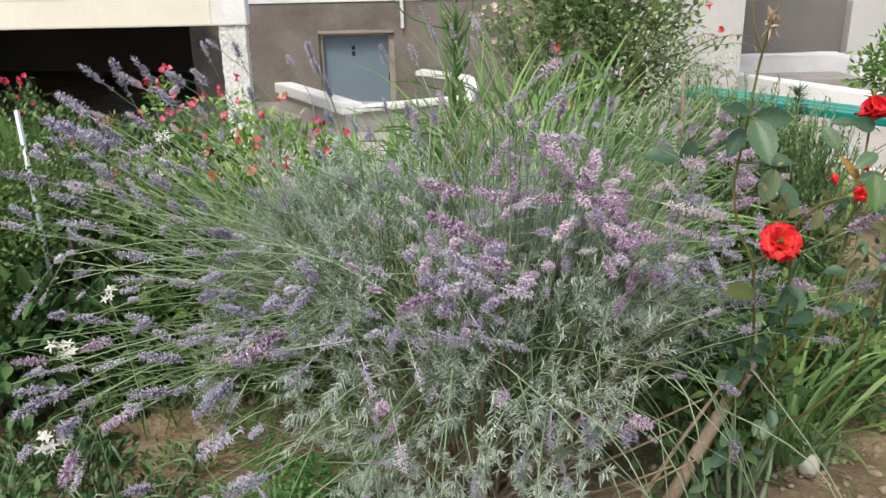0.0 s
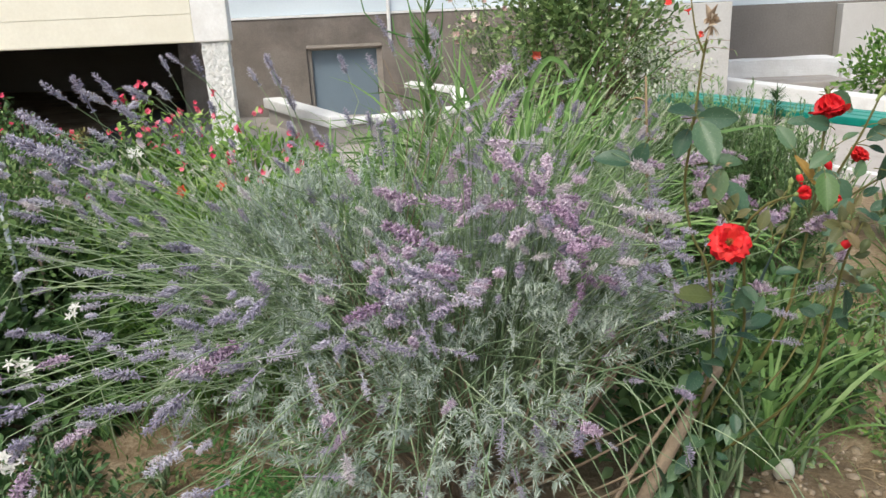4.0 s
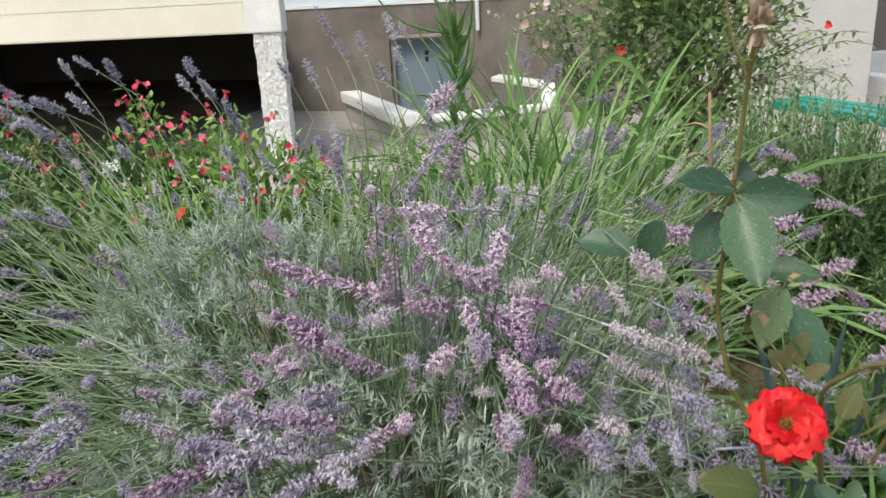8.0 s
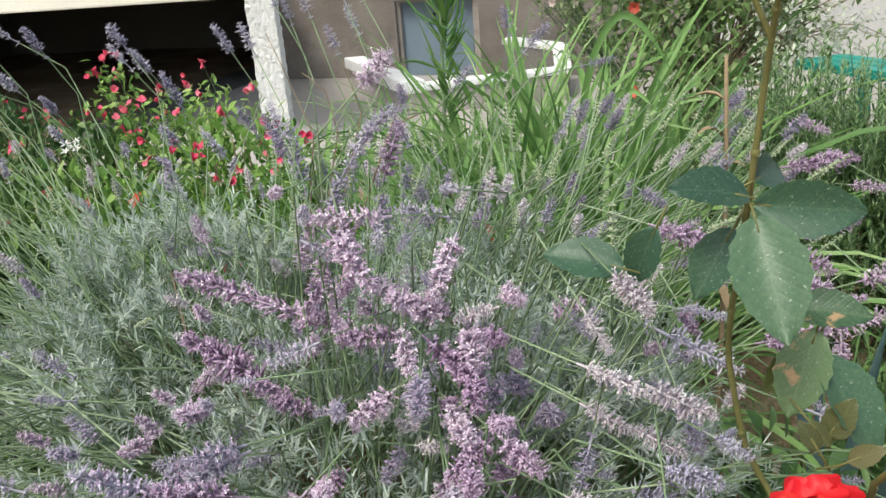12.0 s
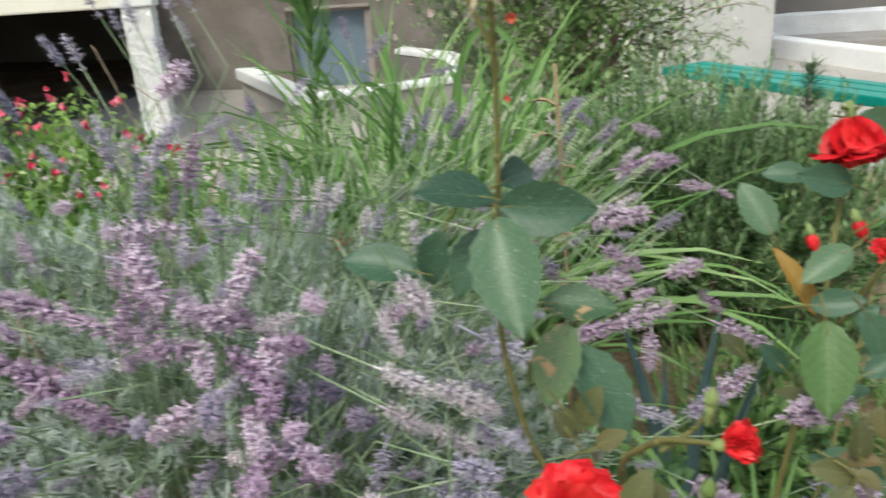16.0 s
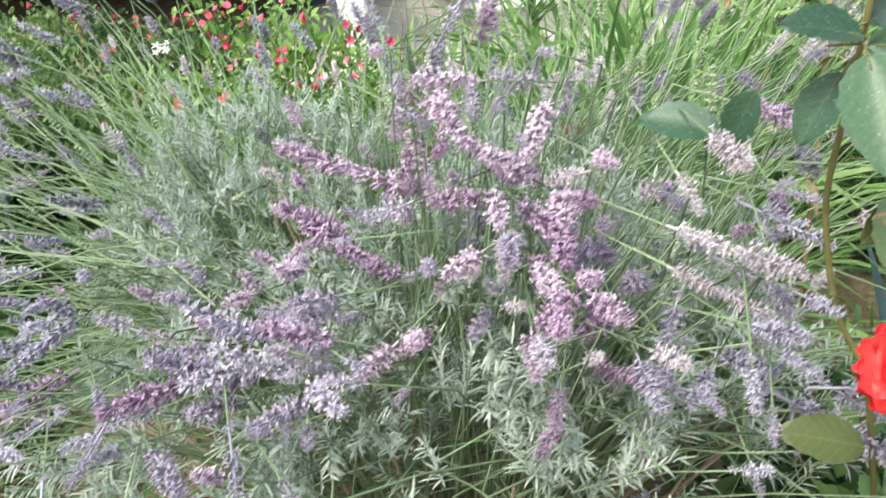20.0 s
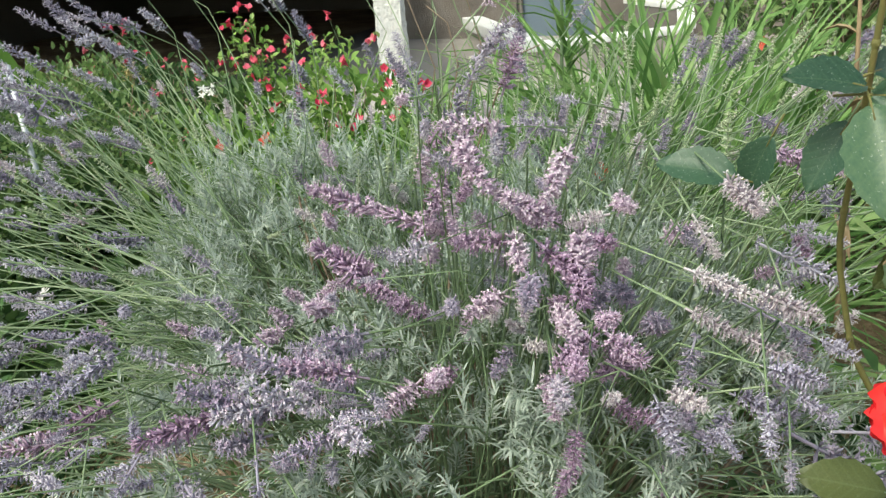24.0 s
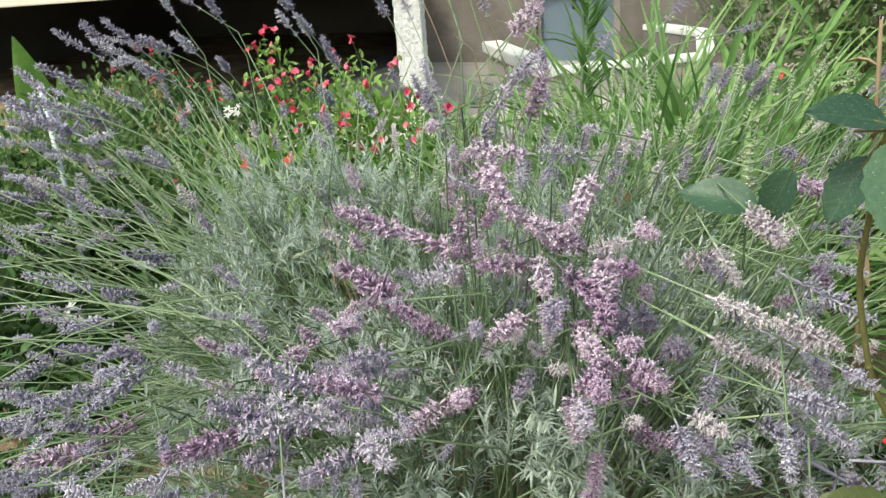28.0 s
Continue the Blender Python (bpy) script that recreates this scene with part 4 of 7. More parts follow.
TALL_B = [
    (-0.112, 2.25, 1.016, -0.124, 2.22, 1.071),
    (-0.568, 2.3, 1.002, -0.564, 2.27, 1.036),
    (-0.052, 2.2, 1.019, -0.054, 2.17, 1.066),
    (-0.03, 2.25, 0.913, -0.035, 2.22, 1.042),
    (0.001, 2.3, 0.899, -0.003, 2.27, 0.974),
]
TALL = TALL_A + TALL_B
DRY_TALL = [
    (0.025, 2.1, 1.255, -0.005, 2.1, 1.317),
    (0.03, 2.15, 1.218, 0.019, 2.15, 1.258),
    (0.142, 2.1, 1.245, 0.125, 2.1, 1.3),
    (0.141, 2.15, 1.197, 0.123, 2.15, 1.237),
    (-0.018, 2.1, 1.178, -0.036, 2.1, 1.224),
    (0.12, 2.1, 1.174, 0.107, 2.1, 1.213),
    (0.153, 2.15, 1.247, 0.137, 2.15, 1.281),
    (0.083, 2.1, 1.231, 0.072, 2.1, 1.27),
    (0.055, 2.0, 1.072, 0.041, 2.0, 1.117),
    (0.215, 1.95, 1.09, 0.266, 1.95, 1.113),
    (0.36, 2.3, 1.17, 0.352, 2.3, 1.213),
    (0.391, 2.3, 1.139, 0.43, 2.3, 1.18),
    (0.28, 2.2, 1.094, 0.311, 2.2, 1.129),
    (0.458, 2.2, 1.02, 0.475, 2.2, 1.067),
    (0.487, 2.35, 1.1, 0.542, 2.35, 1.111),
]

FAN_TOP = [
    (-0.935, 2.3, 1.108, -0.97, 2.22, 1.178),
    (-0.877, 2.3, 1.095, -0.875, 2.22, 1.192),
    (-0.821, 2.3, 1.094, -0.86, 2.22, 1.153),
    (-0.792, 2.3, 1.113, -0.815, 2.22, 1.195),
    (-0.993, 2.3, 1.028, -1.048, 2.22, 1.103),
    (-1.031, 2.3, 0.957, -1.095, 2.22, 1.028),
    (-0.942, 2.3, 0.932, -0.986, 2.22, 0.999),
    (-0.922, 2.3, 0.948, -0.935, 2.22, 1.011),
    (-0.707, 2.3, 1.106, -0.727, 2.22, 1.152),
    (-0.732, 2.3, 1.045, -0.774, 2.22, 1.111),
    (-0.824, 2.3, 0.981, -0.857, 2.22, 1.042),
]
GROUPS = ((CENTRE, "lilac", 2), (FAN_TOP, "violet", 0), (CENTRE_LOW, "lilac", 2), (PALE, "pale", 0), (RIGHT, "violet", 1), (FRONT, "mauve", 3), (LEFT_NEAR, "violet", 1), (TALL, "violet", 0), (FAN, "violet", 1), (FAN_LOW, "violet", 1), (FRONT_LOW, "grey", 1), (RIGHT_FAN, "grey", 1), (BACK_RIGHT, "lilac", 1), (DRY_TALL, "grey", 0))
LEFT_ROOT = np.array([-0.1, 1.95, 0.45])
beside = []
for rows, hue, extra in GROUPS:
    for k, row in enumerate(rows):
        h = hue
        if (rows is CENTRE and k < 2) or (rows is TALL and k > 15) or (rows is FRONT_LOW and k % 3 == 2) or (rows is FAN and k % 4 == 3):
            h = "grey"
        if (rows is FRONT and k % 4 == 1) or (rows is FAN_LOW and k % 4 == 2) or (rows is RIGHT_FAN and k % 3 == 0):
            h = "lilac"
        far_root = LEFT_ROOT + rng.normal(0, 0.08, 3) if rows in (TALL, FAN, FAN_TOP, FAN_LOW, LEFT_NEAR) else None
        if rows is DRY_TALL:
            far_root = np.array([0.02 + 0.3 * (k > 9), 2.05, 0.6]) + rng.normal(0, 0.03, 3)
        if rows is BACK_RIGHT:
            far_root = np.array([0.5, 2.0, 0.4])
        add_spike(row[:3], row[3:], h, True, far_root)
        for j in range(extra):
            beside.append((row, hue, rows in (FAN, FAN_LOW, LEFT_NEAR)))
# companions beside the main spikes thicken the clusters
for row, hue, left in beside:
    o = rng.normal(0, 0.038, 3) * np.array([1.3, 1, 0.8]) + np.array([0, 0.03, -0.01])
    a, b = np.array(row[:3]) + o, np.array(row[3:]) + o + rng.normal(0, 0.022, 3)
    mid, half = (a + b) / 2, unit(b - a) * rng.uniform(0.013, 0.03)
    add_spike(mid - half, mid + half, hue if rng.random() < 0.7 else ("mauve" if rng.random() < 0.5 else "grey"), True, LEFT_ROOT + rng.normal(0, 0.08, 3) if left else None)
# the lilac heart of the bush and its paler right side
for k in range(66):
    x, y = rng.normal(0.24, 0.16), rng.normal(1.72, 0.13)
    z = canopy(x, y)
    if z < 0.45 or y < 1.56:
        continue
    out = unit(np.array([(x - 0.2) * 1.3, (y - 2.1) * 0.8, 0.45]) + rng.normal(0, 0.35, 3))
    base = np.array([x, y, z]) + out * rng.uniform(0.05, 0.14) + np.array([0, 0, rng.uniform(0.02, 0.07)])
    pick = ["lilac", "pale", "grey", "mauve"]
    hue = str(rng.choice(pick, p=[0.55, 0.15, 0.15, 0.15] if x < 0.33 else [0.12, 0.2, 0.28, 0.4]))
    add_spike(base, base + out * rng.uniform(0.03, 0.055), hue)
# scattered spikes over the dome
for k in range(40):
    x, y = rng.uniform(-0.5, 0.75), rng.uniform(1.3, 2.35)
    z = canopy(x, y)
    if z < 0.4 or (k % 3 == 0 and y > 1.7):
        continue
    out = unit(np.array([x - 0.14, y - 2.0, 0.55]) + rng.normal(0, 0.25, 3))
    base = np.array([x, y, z]) + out * rng.uniform(0.07, 0.16)
    hue = str(rng.choice(["lilac", "violet", "grey", "pale", "green"], p=[0.15, 0.2, 0.3, 0.1, 0.25])) if y < 1.9 else str(rng.choice(["grey", "green", "violet"], p=[0.4, 0.3, 0.3]))
    add_spike(base, base + out * rng.uniform(0.03, 0.055), hue)
# upright spikes at the back of the bush
add_spike((0.29, 1.665, 1.13), (0.338, 1.64, 1.172), "grey", True, np.array([0.22, 1.72, 0.8]))
add_spike((0.541, 1.645, 1.02), (0.541, 1.645, 1.075), "green", True, np.array([0.5, 1.7, 0.8]))
for k in range(24):
    root = np.array([rng.uniform(-0.15, 0.5), rng.uniform(1.95, 2.35), 0.6])
    tip = root + np.array([rng.normal(0, 0.07), rng.normal(0, 0.06), rng.uniform(0.26, 0.46)])
    d = unit(tip - root + np.array([0, 0, 0.1]))
    add_spike(tip - d * rng.uniform(0.03, 0.06), tip, str(rng.choice(["grey", "mauve", "green", "pale"], p=[0.15, 0.25, 0.4, 0.2])), True, root)
# drooping spikes low on the front of the bush
for k in range(30):
    a, h = rng.uniform(-2.5, -0.75), rng.uniform(0.25, 0.72)
    q = math.sqrt(max(0.05, 1 - ((h - 0.15) / 0.7) ** 2))
    p = np.array([0.14 + 0.7 * q * math.cos(a), 1.85 + 0.68 * q * math.sin(a), h])
    d = unit(np.array([rng.normal(0, 0.5), -0.5, rng.normal(-0.35, 0.5)]))
    p += np.array([math.cos(a), math.sin(a), 0.1]) * rng.uniform(0.05, 0.13)
    if p[1] < 1.16:
        continue
    add_spike(p + d * 0.02, p + d * rng.uniform(0.05, 0.07), str(rng.choice(["grey", "lilac", "mauve", "pale"], p=[0.35, 0.3, 0.2, 0.15])))
# thin stems with unopened spikes that lean back and to the right, and to the left behind the dome
for k in range(230):
    right = k % 4 != 0
    root = np.array([rng.uniform(0.1, 0.5), rng.uniform(1.85, 2.2), 0.6]) if right else np.array([rng.uniform(-0.3, 0.0), rng.uniform(1.8, 2.1), 0.55])
    tip = np.array([rng.uniform(0.0, 0.9), rng.uniform(1.95, 2.5), rng.uniform(0.84, 1.08)]) if right else np.array([rng.uniform(-0.85, -0.3), rng.uniform(1.7, 2.5), rng.uniform(0.78, 1.0)])
    d = unit(tip - root)
    add_spike(tip - d * 0.045, tip, str(rng.choice(["green", "pale", "mauve", "grey"], p=[0.68, 0.12, 0.12, 0.08])), True, root)
# flowerless stems fanning out to the left and front
for k in range(110):
    if k % 3:
        root, tip = LEFT_ROOT + rng.normal(0, 0.13, 3), np.array([rng.uniform(-0.95, -0.35), rng.uniform(1.4, 2.3), rng.uniform(0.4, 1.05)])
    else:
        root, tip = np.array([rng.uniform(-0.1, 0.5), 1.75, 0.5]), np.array([rng.uniform(-0.3, 0.65), rng.uniform(1.2, 1.45), rng.uniform(0.25, 0.8)])
    lav_stems.tube(arc(root, tip, (rng.normal(0, 0.03), rng.normal(0, 0.03), rng.uniform(0.02, 0.1)), 6), [0.0018, 0.0017, 0.0016, 0.0015, 0.0013, 0.0011], 4)

for k in range(16):
    a = rng.uniform(-2.5, -0.8)
    root = np.array([0.19 + 0.5 * math.cos(a), 1.83 + 0.48 * math.sin(a), rng.uniform(0.5, 0.68)])
    tip = np.array([0.19 + rng.uniform(0.68, 0.85) * math.cos(a + rng.normal(0, 0.15)), 1.83 + rng.uniform(0.66, 0.8) * math.sin(a), rng.uniform(0.1, 0.6)])
    lav_stems.tube(arc(root, tip, (0, -0.03, rng.uniform(0.06, 0.16)), 7), [0.0017, 0.0016, 0.0015, 0.0014, 0.0013, 0.0012, 0.001], 4)

# long limp stems that hang to the soil beside the stake
for k in range(9):
    root = np.array([rng.uniform(0.3, 0.75), rng.uniform(1.5, 1.75), rng.uniform(0.4, 0.62)])
    tip = root + np.array([rng.uniform(-0.05, 0.32), rng.uniform(-0.22, 0.02), 0])
    tip[2] = rng.uniform(0.03, 0.3)
    lav_stems.tube(arc(root, tip, (rng.uniform(0.0, 0.08), -0.03, rng.uniform(-0.04, 0.12)), 8), [0.0017, 0.0017, 0.0016, 0.0015, 0.0014, 0.0013, 0.0012, 0.001], 4)

# leafy shoots: whorls of narrow silver leaves
N = 4400
sx, sy = rng.uniform(-0.64, 0.88, N), rng.uniform(1.17, 2.52, N)
P, D = [], []
for x, y in zip(sx, sy):
    top = canopy(x, y)
    if top <= 0.19 or (top < 0.55 and x > 0.45):
        continue
    if noise.noise(Vector((x * 8, y * 8, 5))) > 0.2:
        continue
    depth = rng.random() ** 2 * 0.2 - (0.05 if rng.random() < 0.12 else 0.0)
    z = top - depth
    out = unit(np.array([(x - 0.14) * 0.9, (y - 1.85) * 1.0, 0.5 + 0.4 * rng.random()]) + rng.normal(0, 0.3, 3))
    if y < 1.8 and (x > 0.36 + max(0.0, z - 0.5) * 1.2 or x < -0.17 - max(0.0, z - 0.45) * 0.9):
        continue
    if z < 0.66 and y < 1.62 and noise.noise(Vector((x * 9, y * 9, z * 9))) > 0.14:
        continue
    P.append((x, y, z)), D.append(out)
# the steep front and sides of the dome
for k in range(600):
    a = rng.uniform(-2.9, -0.2)
    h = rng.uniform(0.1, 0.62)
    q = math.sqrt(max(0.05, 1 - ((h - 0.15) / 0.7) ** 2)) * rng.uniform(0.86, 1.0)
    if 0.14 + 0.72 * q * math.cos(a) > 0.36 + max(0.0, h - 0.5) * 1.2 or 0.14 + 0.72 * q * math.cos(a) < -0.17 - max(0.0, h - 0.45) * 0.9 or noise.noise(Vector((a * 5, h * 8, 2))) > 0.17:
        continue
    P.append((0.14 + 0.72 * q * math.cos(a), 1.85 + 0.66 * q * math.sin(a), h))
    D.append(unit(np.array([math.cos(a), math.sin(a), rng.uniform(-0.2, 0.9)]) + rng.normal(0, 0.25, 3)))
# the shoots that stand higher behind the flower clusters
for k in range(190):
    x, y = rng.uniform(0.22, 0.62), rng.uniform(1.72, 2.1)
    P.append((x, y, canopy(x, y) + rng.uniform(-0.03, 0.1)))
    D.append(unit(np.array([x - 0.14, y - 2.0, 0.8]) + rng.normal(0, 0.3, 3)))
P, D = np.array(P), np.array(D)
LEAVES = 30
ln = rng.uniform(0.045, 0.095, len(P))
lp, ld, ll = [], [], []
for k in range(LEAVES):
    s = (k + 0.5) / LEAVES
    a = rng.uniform(0, 6.28, len(P))
    ref = unit(np.cross(D, np.array([0.2, 0.3, 0.9])))
    ref2 = np.cross(D, ref)
    spread = 1.3 - 0.75 * s
    lp.append(P + D * (ln * s)[:, None])
    ld.append(unit(D * 0.75 + (ref * np.cos(a)[:, None] + ref2 * np.sin(a)[:, None]) * spread))
    ll.append(rng.uniform(0.018, 0.033, len(P)) * (1 - 0.3 * s))
lav_leaves.blades(np.concatenate(lp), np.concatenate(ld), np.concatenate(ll), rng.uniform(0.0021, 0.003, len(P) * LEAVES), rng.normal(0.1, 0.15, len(P) * LEAVES), 3, 0.2, "strap")
for p, d, l in zip(P[::2], D[::2], ln[::2]):
    lav_stems.tube([p - d * 0.08, p, p + d * l * 0.8], [0.0016, 0.0013, 0.0008], 3)
wood = Geo()
for line in [[(0.064, 2.1, 1.042), (0.027, 2.1, 1.152), (0.007, 2.1, 1.205)], [(0.106, 2.1, 1.046), (0.093, 2.1, 1.114), (0.059, 2.1, 1.142)], [(0.149, 2.1, 1.076), (0.131, 2.1, 1.143), (0.123, 2.1, 1.165)], [(0.204, 2.1, 1.07), (0.215, 2.1, 1.061), (0.246, 2.1, 1.073)]]:
    wood.tube([(0.0, 2.05, 0.6)] + line, [0.0018, 0.0016, 0.0013, 0.001], 4)
for k in range(90):
    x, y = rng.uniform(-0.4, 0.65), rng.uniform(1.35, 2.3)
    z = canopy(x, y) - rng.uniform(0.06, 0.16)
    if z > 0.25:
        wood.tube(arc((0.14 + rng.normal(0, 0.05), 1.9 + rng.normal(0, 0.05), -0.02), (x, y, z), (rng.normal(0, 0.03), rng.normal(0, 0.03), -0.05), 7), np.linspace(0.008, 0.0022, 7), 5)
part("woody_branchwork", wood.mesh("lavender_wood", BARK), lavender, "brown woody branches inside the bush", kind="stuff")
part("foliage", lav_leaves.mesh("lavender_foliage", SILVER_LEAF), lavender, "narrow silver-green leaves", kind="stuff")
for h in crowd:
    tubes, lips = crowd[h]
    part("flower_mass", tubes.mesh(h + "_spike_crowd", FLORET[h][1], True, lips if lips.n else None, FLORET[h][0]), lavender, HUES[h] + "s growing close together", kind="stuff")
part("stem_tangle", lav_stems.mesh("lavender_stems", LAV_STEM), lavender, "thin green flower stems", kind="stuff")


# ---- strap-leaved clumps ----
def blade_mesh(name, material, width, bend, seed, fold=0.3):
    """One strap leaf 1 unit long that rises along +Z and arches over towards +X."""
    g = Geo()
    n = 9
    s = np.linspace(0, 1, n)
    ang = bend * s ** 1.6
    dx, dz = np.sin(ang), np.cos(ang)
    x = np.concatenate([[0], np.cumsum((dx[1:] + dx[:-1]) / 2)]) / (n - 1)
    z = np.concatenate([[0], np.cumsum((dz[1:] + dz[:-1]) / 2)]) / (n - 1)
    w = width * np.minimum(1, np.minimum(0.55 + 1.6 * s, 2.4 * (1 - s) ** 0.8 + 0.02))
    tw = np.random.default_rng(seed).normal(0, 0.5) * s
    rows = []
    for i in range(n):
        side = np.array([0, math.cos(tw[i]), math.sin(tw[i])]) * w[i] / 2
        up = np.array([-dz[i], 0, dx[i]]) * w[i] * fold
        c = np.array([x[i], 0, z[i]])
        rows += [c - side + up, c, c + side + up]
    f = []
    for i in range(n - 1):
        b = 3 * i
        f += [(b, b + 1, b + 4, b + 3), (b + 1, b + 2, b + 5, b + 4)]
    return g.add(rows, f).mesh(name, material)


IRIS = [blade_mesh("iris_leaf", STRAP, 0.034, 0.2 + 0.22 * k, k) for k in range(4)]
DAYLILY = [blade_mesh("daylily_leaf", STRAP, 0.0165, 0.6 + 0.35 * k, 10 + k) for k in range(5)]
GRASS = [blade_mesh("grass_leaf", STRAP, 0.011, 0.35 + 0.3 * k, 20 + k) for k in range(5)]
DARKSTRAP = [blade_mesh("dark_leaf_blade", STRAP, 0.032, 0.5 + 0.3 * k, 30 + k) for k in range(4)]


def clump(name, at, count, tall, spread, variants, label, category, group, lean=0.25, name_leaf="leaf"):
    x, y = at
    z = soil_z(x, y) - 0.02
    t = thing(name, (x, y, z), label, category, group)
    for k in range(count):
        a, r = rng.uniform(0, 6.283), spread * math.sqrt(rng.random())
        h = tall * rng.uniform(0.6, 1.08)
        tilt = lean * (0.3 + r / max(spread, 1e-6)) * rng.uniform(0.4, 1.3)
        out = a + rng.normal(0, 0.5)
        m = Matrix.Translation((r * math.cos(a), r * math.sin(a), rng.uniform(-0.02, 0.02))) @ Matrix.Rotation(out, 4, "Z") @ Matrix.Rotation(tilt, 4, "Y") @ Matrix.Diagonal((h, h * rng.uniform(0.8, 1.2), h, 1))
        part(name_leaf, variants[int(rng.integers(len(variants)))], t, m=m)
    return t


for x, y, n, h in ((-0.36, 3.05, 18, 0.84), (-0.14, 2.85, 18, 0.9), (0.05, 3.35, 16, 0.86), (-0.5, 3.5, 12, 0.62), (0.22, 2.95, 16, 0.9), (0.42, 3.5, 16, 0.9), (0.62, 3.15, 16, 0.95), (0.85, 3.5, 14, 0.85), (-0.2, 3.6, 12, 0.6)):
    clump("iris_clump", (x, y), n, h, 0.12, IRIS, "upright green iris leaves behind the lavender", "iris", "iris clumps")
for x, y, n, h in ((0.3, 2.75, 46, 1.15), (0.45, 3.0, 48, 1.2), (0.5, 2.8, 40, 1.1), (0.5, 3.4, 44, 1.2), (0.15, 3.5, 40, 1.1), (0.48, 2.6, 34, 1.0), (0.36, 2.55, 34, 1.05), (0.05, 2.65, 34, 1.0)):
    clump("daylily_clump", (x, y), int(n * 1.2), h, 0.15, DAYLILY, "arching bright green daylily leaves", "daylily", "daylily clumps", 0.3)
for x, y, n, h in ((-0.15, 2.65, 26, 0.95), (0.1, 2.6, 24, 1.0), (0.35, 2.45, 20, 0.95), (1.45, 2.95, 26, 0.42), (1.2, 2.5, 18, 0.42), (1.38, 2.62, 18, 0.4), (1.1, 2.75, 18, 0.5), (1.55, 2.6, 16, 0.34), (1.28, 2.3, 14, 0.3), (1.2, 1.72, 11, 0.22), (1.42, 1.95, 10, 0.2), (1.6, 2.3, 12, 0.24), (1.3, 2.15, 8, 0.15), (0.22, 2.85, 30, 1.1), (0.35, 3.1, 30, 1.15), (0.0, 2.85, 40, 1.0), (-0.3, 3.45, 50, 0.66), (-0.12, 3.55, 50, 0.72), (0.08, 3.6, 50, 0.78), (0.28, 3.7, 50, 0.85), (0.45, 3.75, 50, 0.9), (0.2, 3.2, 24, 1.0), (0.42, 3.3, 24, 1.05), (0.02, 3.3, 44, 0.86), (0.12, 3.4, 44, 0.92), (0.2, 3.45, 44, 0.95)):
    clump("grass_tuft", (x, y), n, h, 0.12, GRASS, "tuft of long thin green grass", "grass", "grass tufts", 0.35, "blade")
DARKGRASS = [blade_mesh("dark_grass_leaf", STRAP_DARK, 0.012, 0.35 + 0.3 * k, 25 + k) for k in range(5)]
for x, y, n, h in ((-0.6, 2.75, 44, 0.8), (-0.75, 2.5, 40, 0.7), (-0.4, 2.5, 44, 0.85), (-0.95, 2.75, 36, 0.75), (-0.9, 2.3, 36, 0.6), (-1.15, 2.85, 36, 0.65), (1.6, 2.75, 24, 0.25), (1.85, 2.6, 24, 0.25), (1.5, 2.45, 22, 0.22), (2.05, 2.95, 24, 0.28), (1.3, 2.6, 30, 0.35), (1.1, 2.5, 34, 0.42), (1.25, 2.75, 34, 0.4), (1.0, 2.6, 34, 0.45), (1.4, 2.9, 30, 0.36), (-0.75, 2.3, 40, 0.62), (-0.55, 2.25, 40, 0.7)):
    clump("grass_tuft", (x, y), n, h, 0.13, DARKGRASS, "tuft of dark green grass in the bed", "grass", "grass tufts", 0.4, "blade")
for x, y, n, h in ((1.07, 2.1, 38, 0.5), (1.0, 2.3, 18, 0.5)):
    clump("iris_clump", (x, y), n, h, 0.07, DARKSTRAP, "fan of green strap leaves on the bare soil", "iris", "iris clumps", 0.44)
for x, y, n, h in ((1.86, 2.72, 20, 0.55), (2.0, 2.86, 16, 0.64), (2.15, 2.85, 13, 0.64), (2.2, 3.6, 20, 0.42), (2.45, 3.5, 18, 0.38), (2.0, 3.85, 14, 0.36)):
    clump("iris_clump", (x, y), n, h, 0.1, IRIS, "short upright iris leaves beside the bench", "iris", "iris clumps", 0.2)
bluish = leafy("blue_green_leaf", (0.055, 0.1, 0.1), (0.125, 0.19, 0.185), 0.5, 0.15, None, 8.0)
BLUE_BLADE = [blade_mesh("blue_leaf", bluish, 0.058, 0.12 + 0.1 * k, 40 + k) for k in range(2)]
clump("blue_leaf_plant", (0.93, 2.2), 7, 0.74, 0.05, BLUE_BLADE, "broad blue-green upright leaves", "plant", "", 0.12)


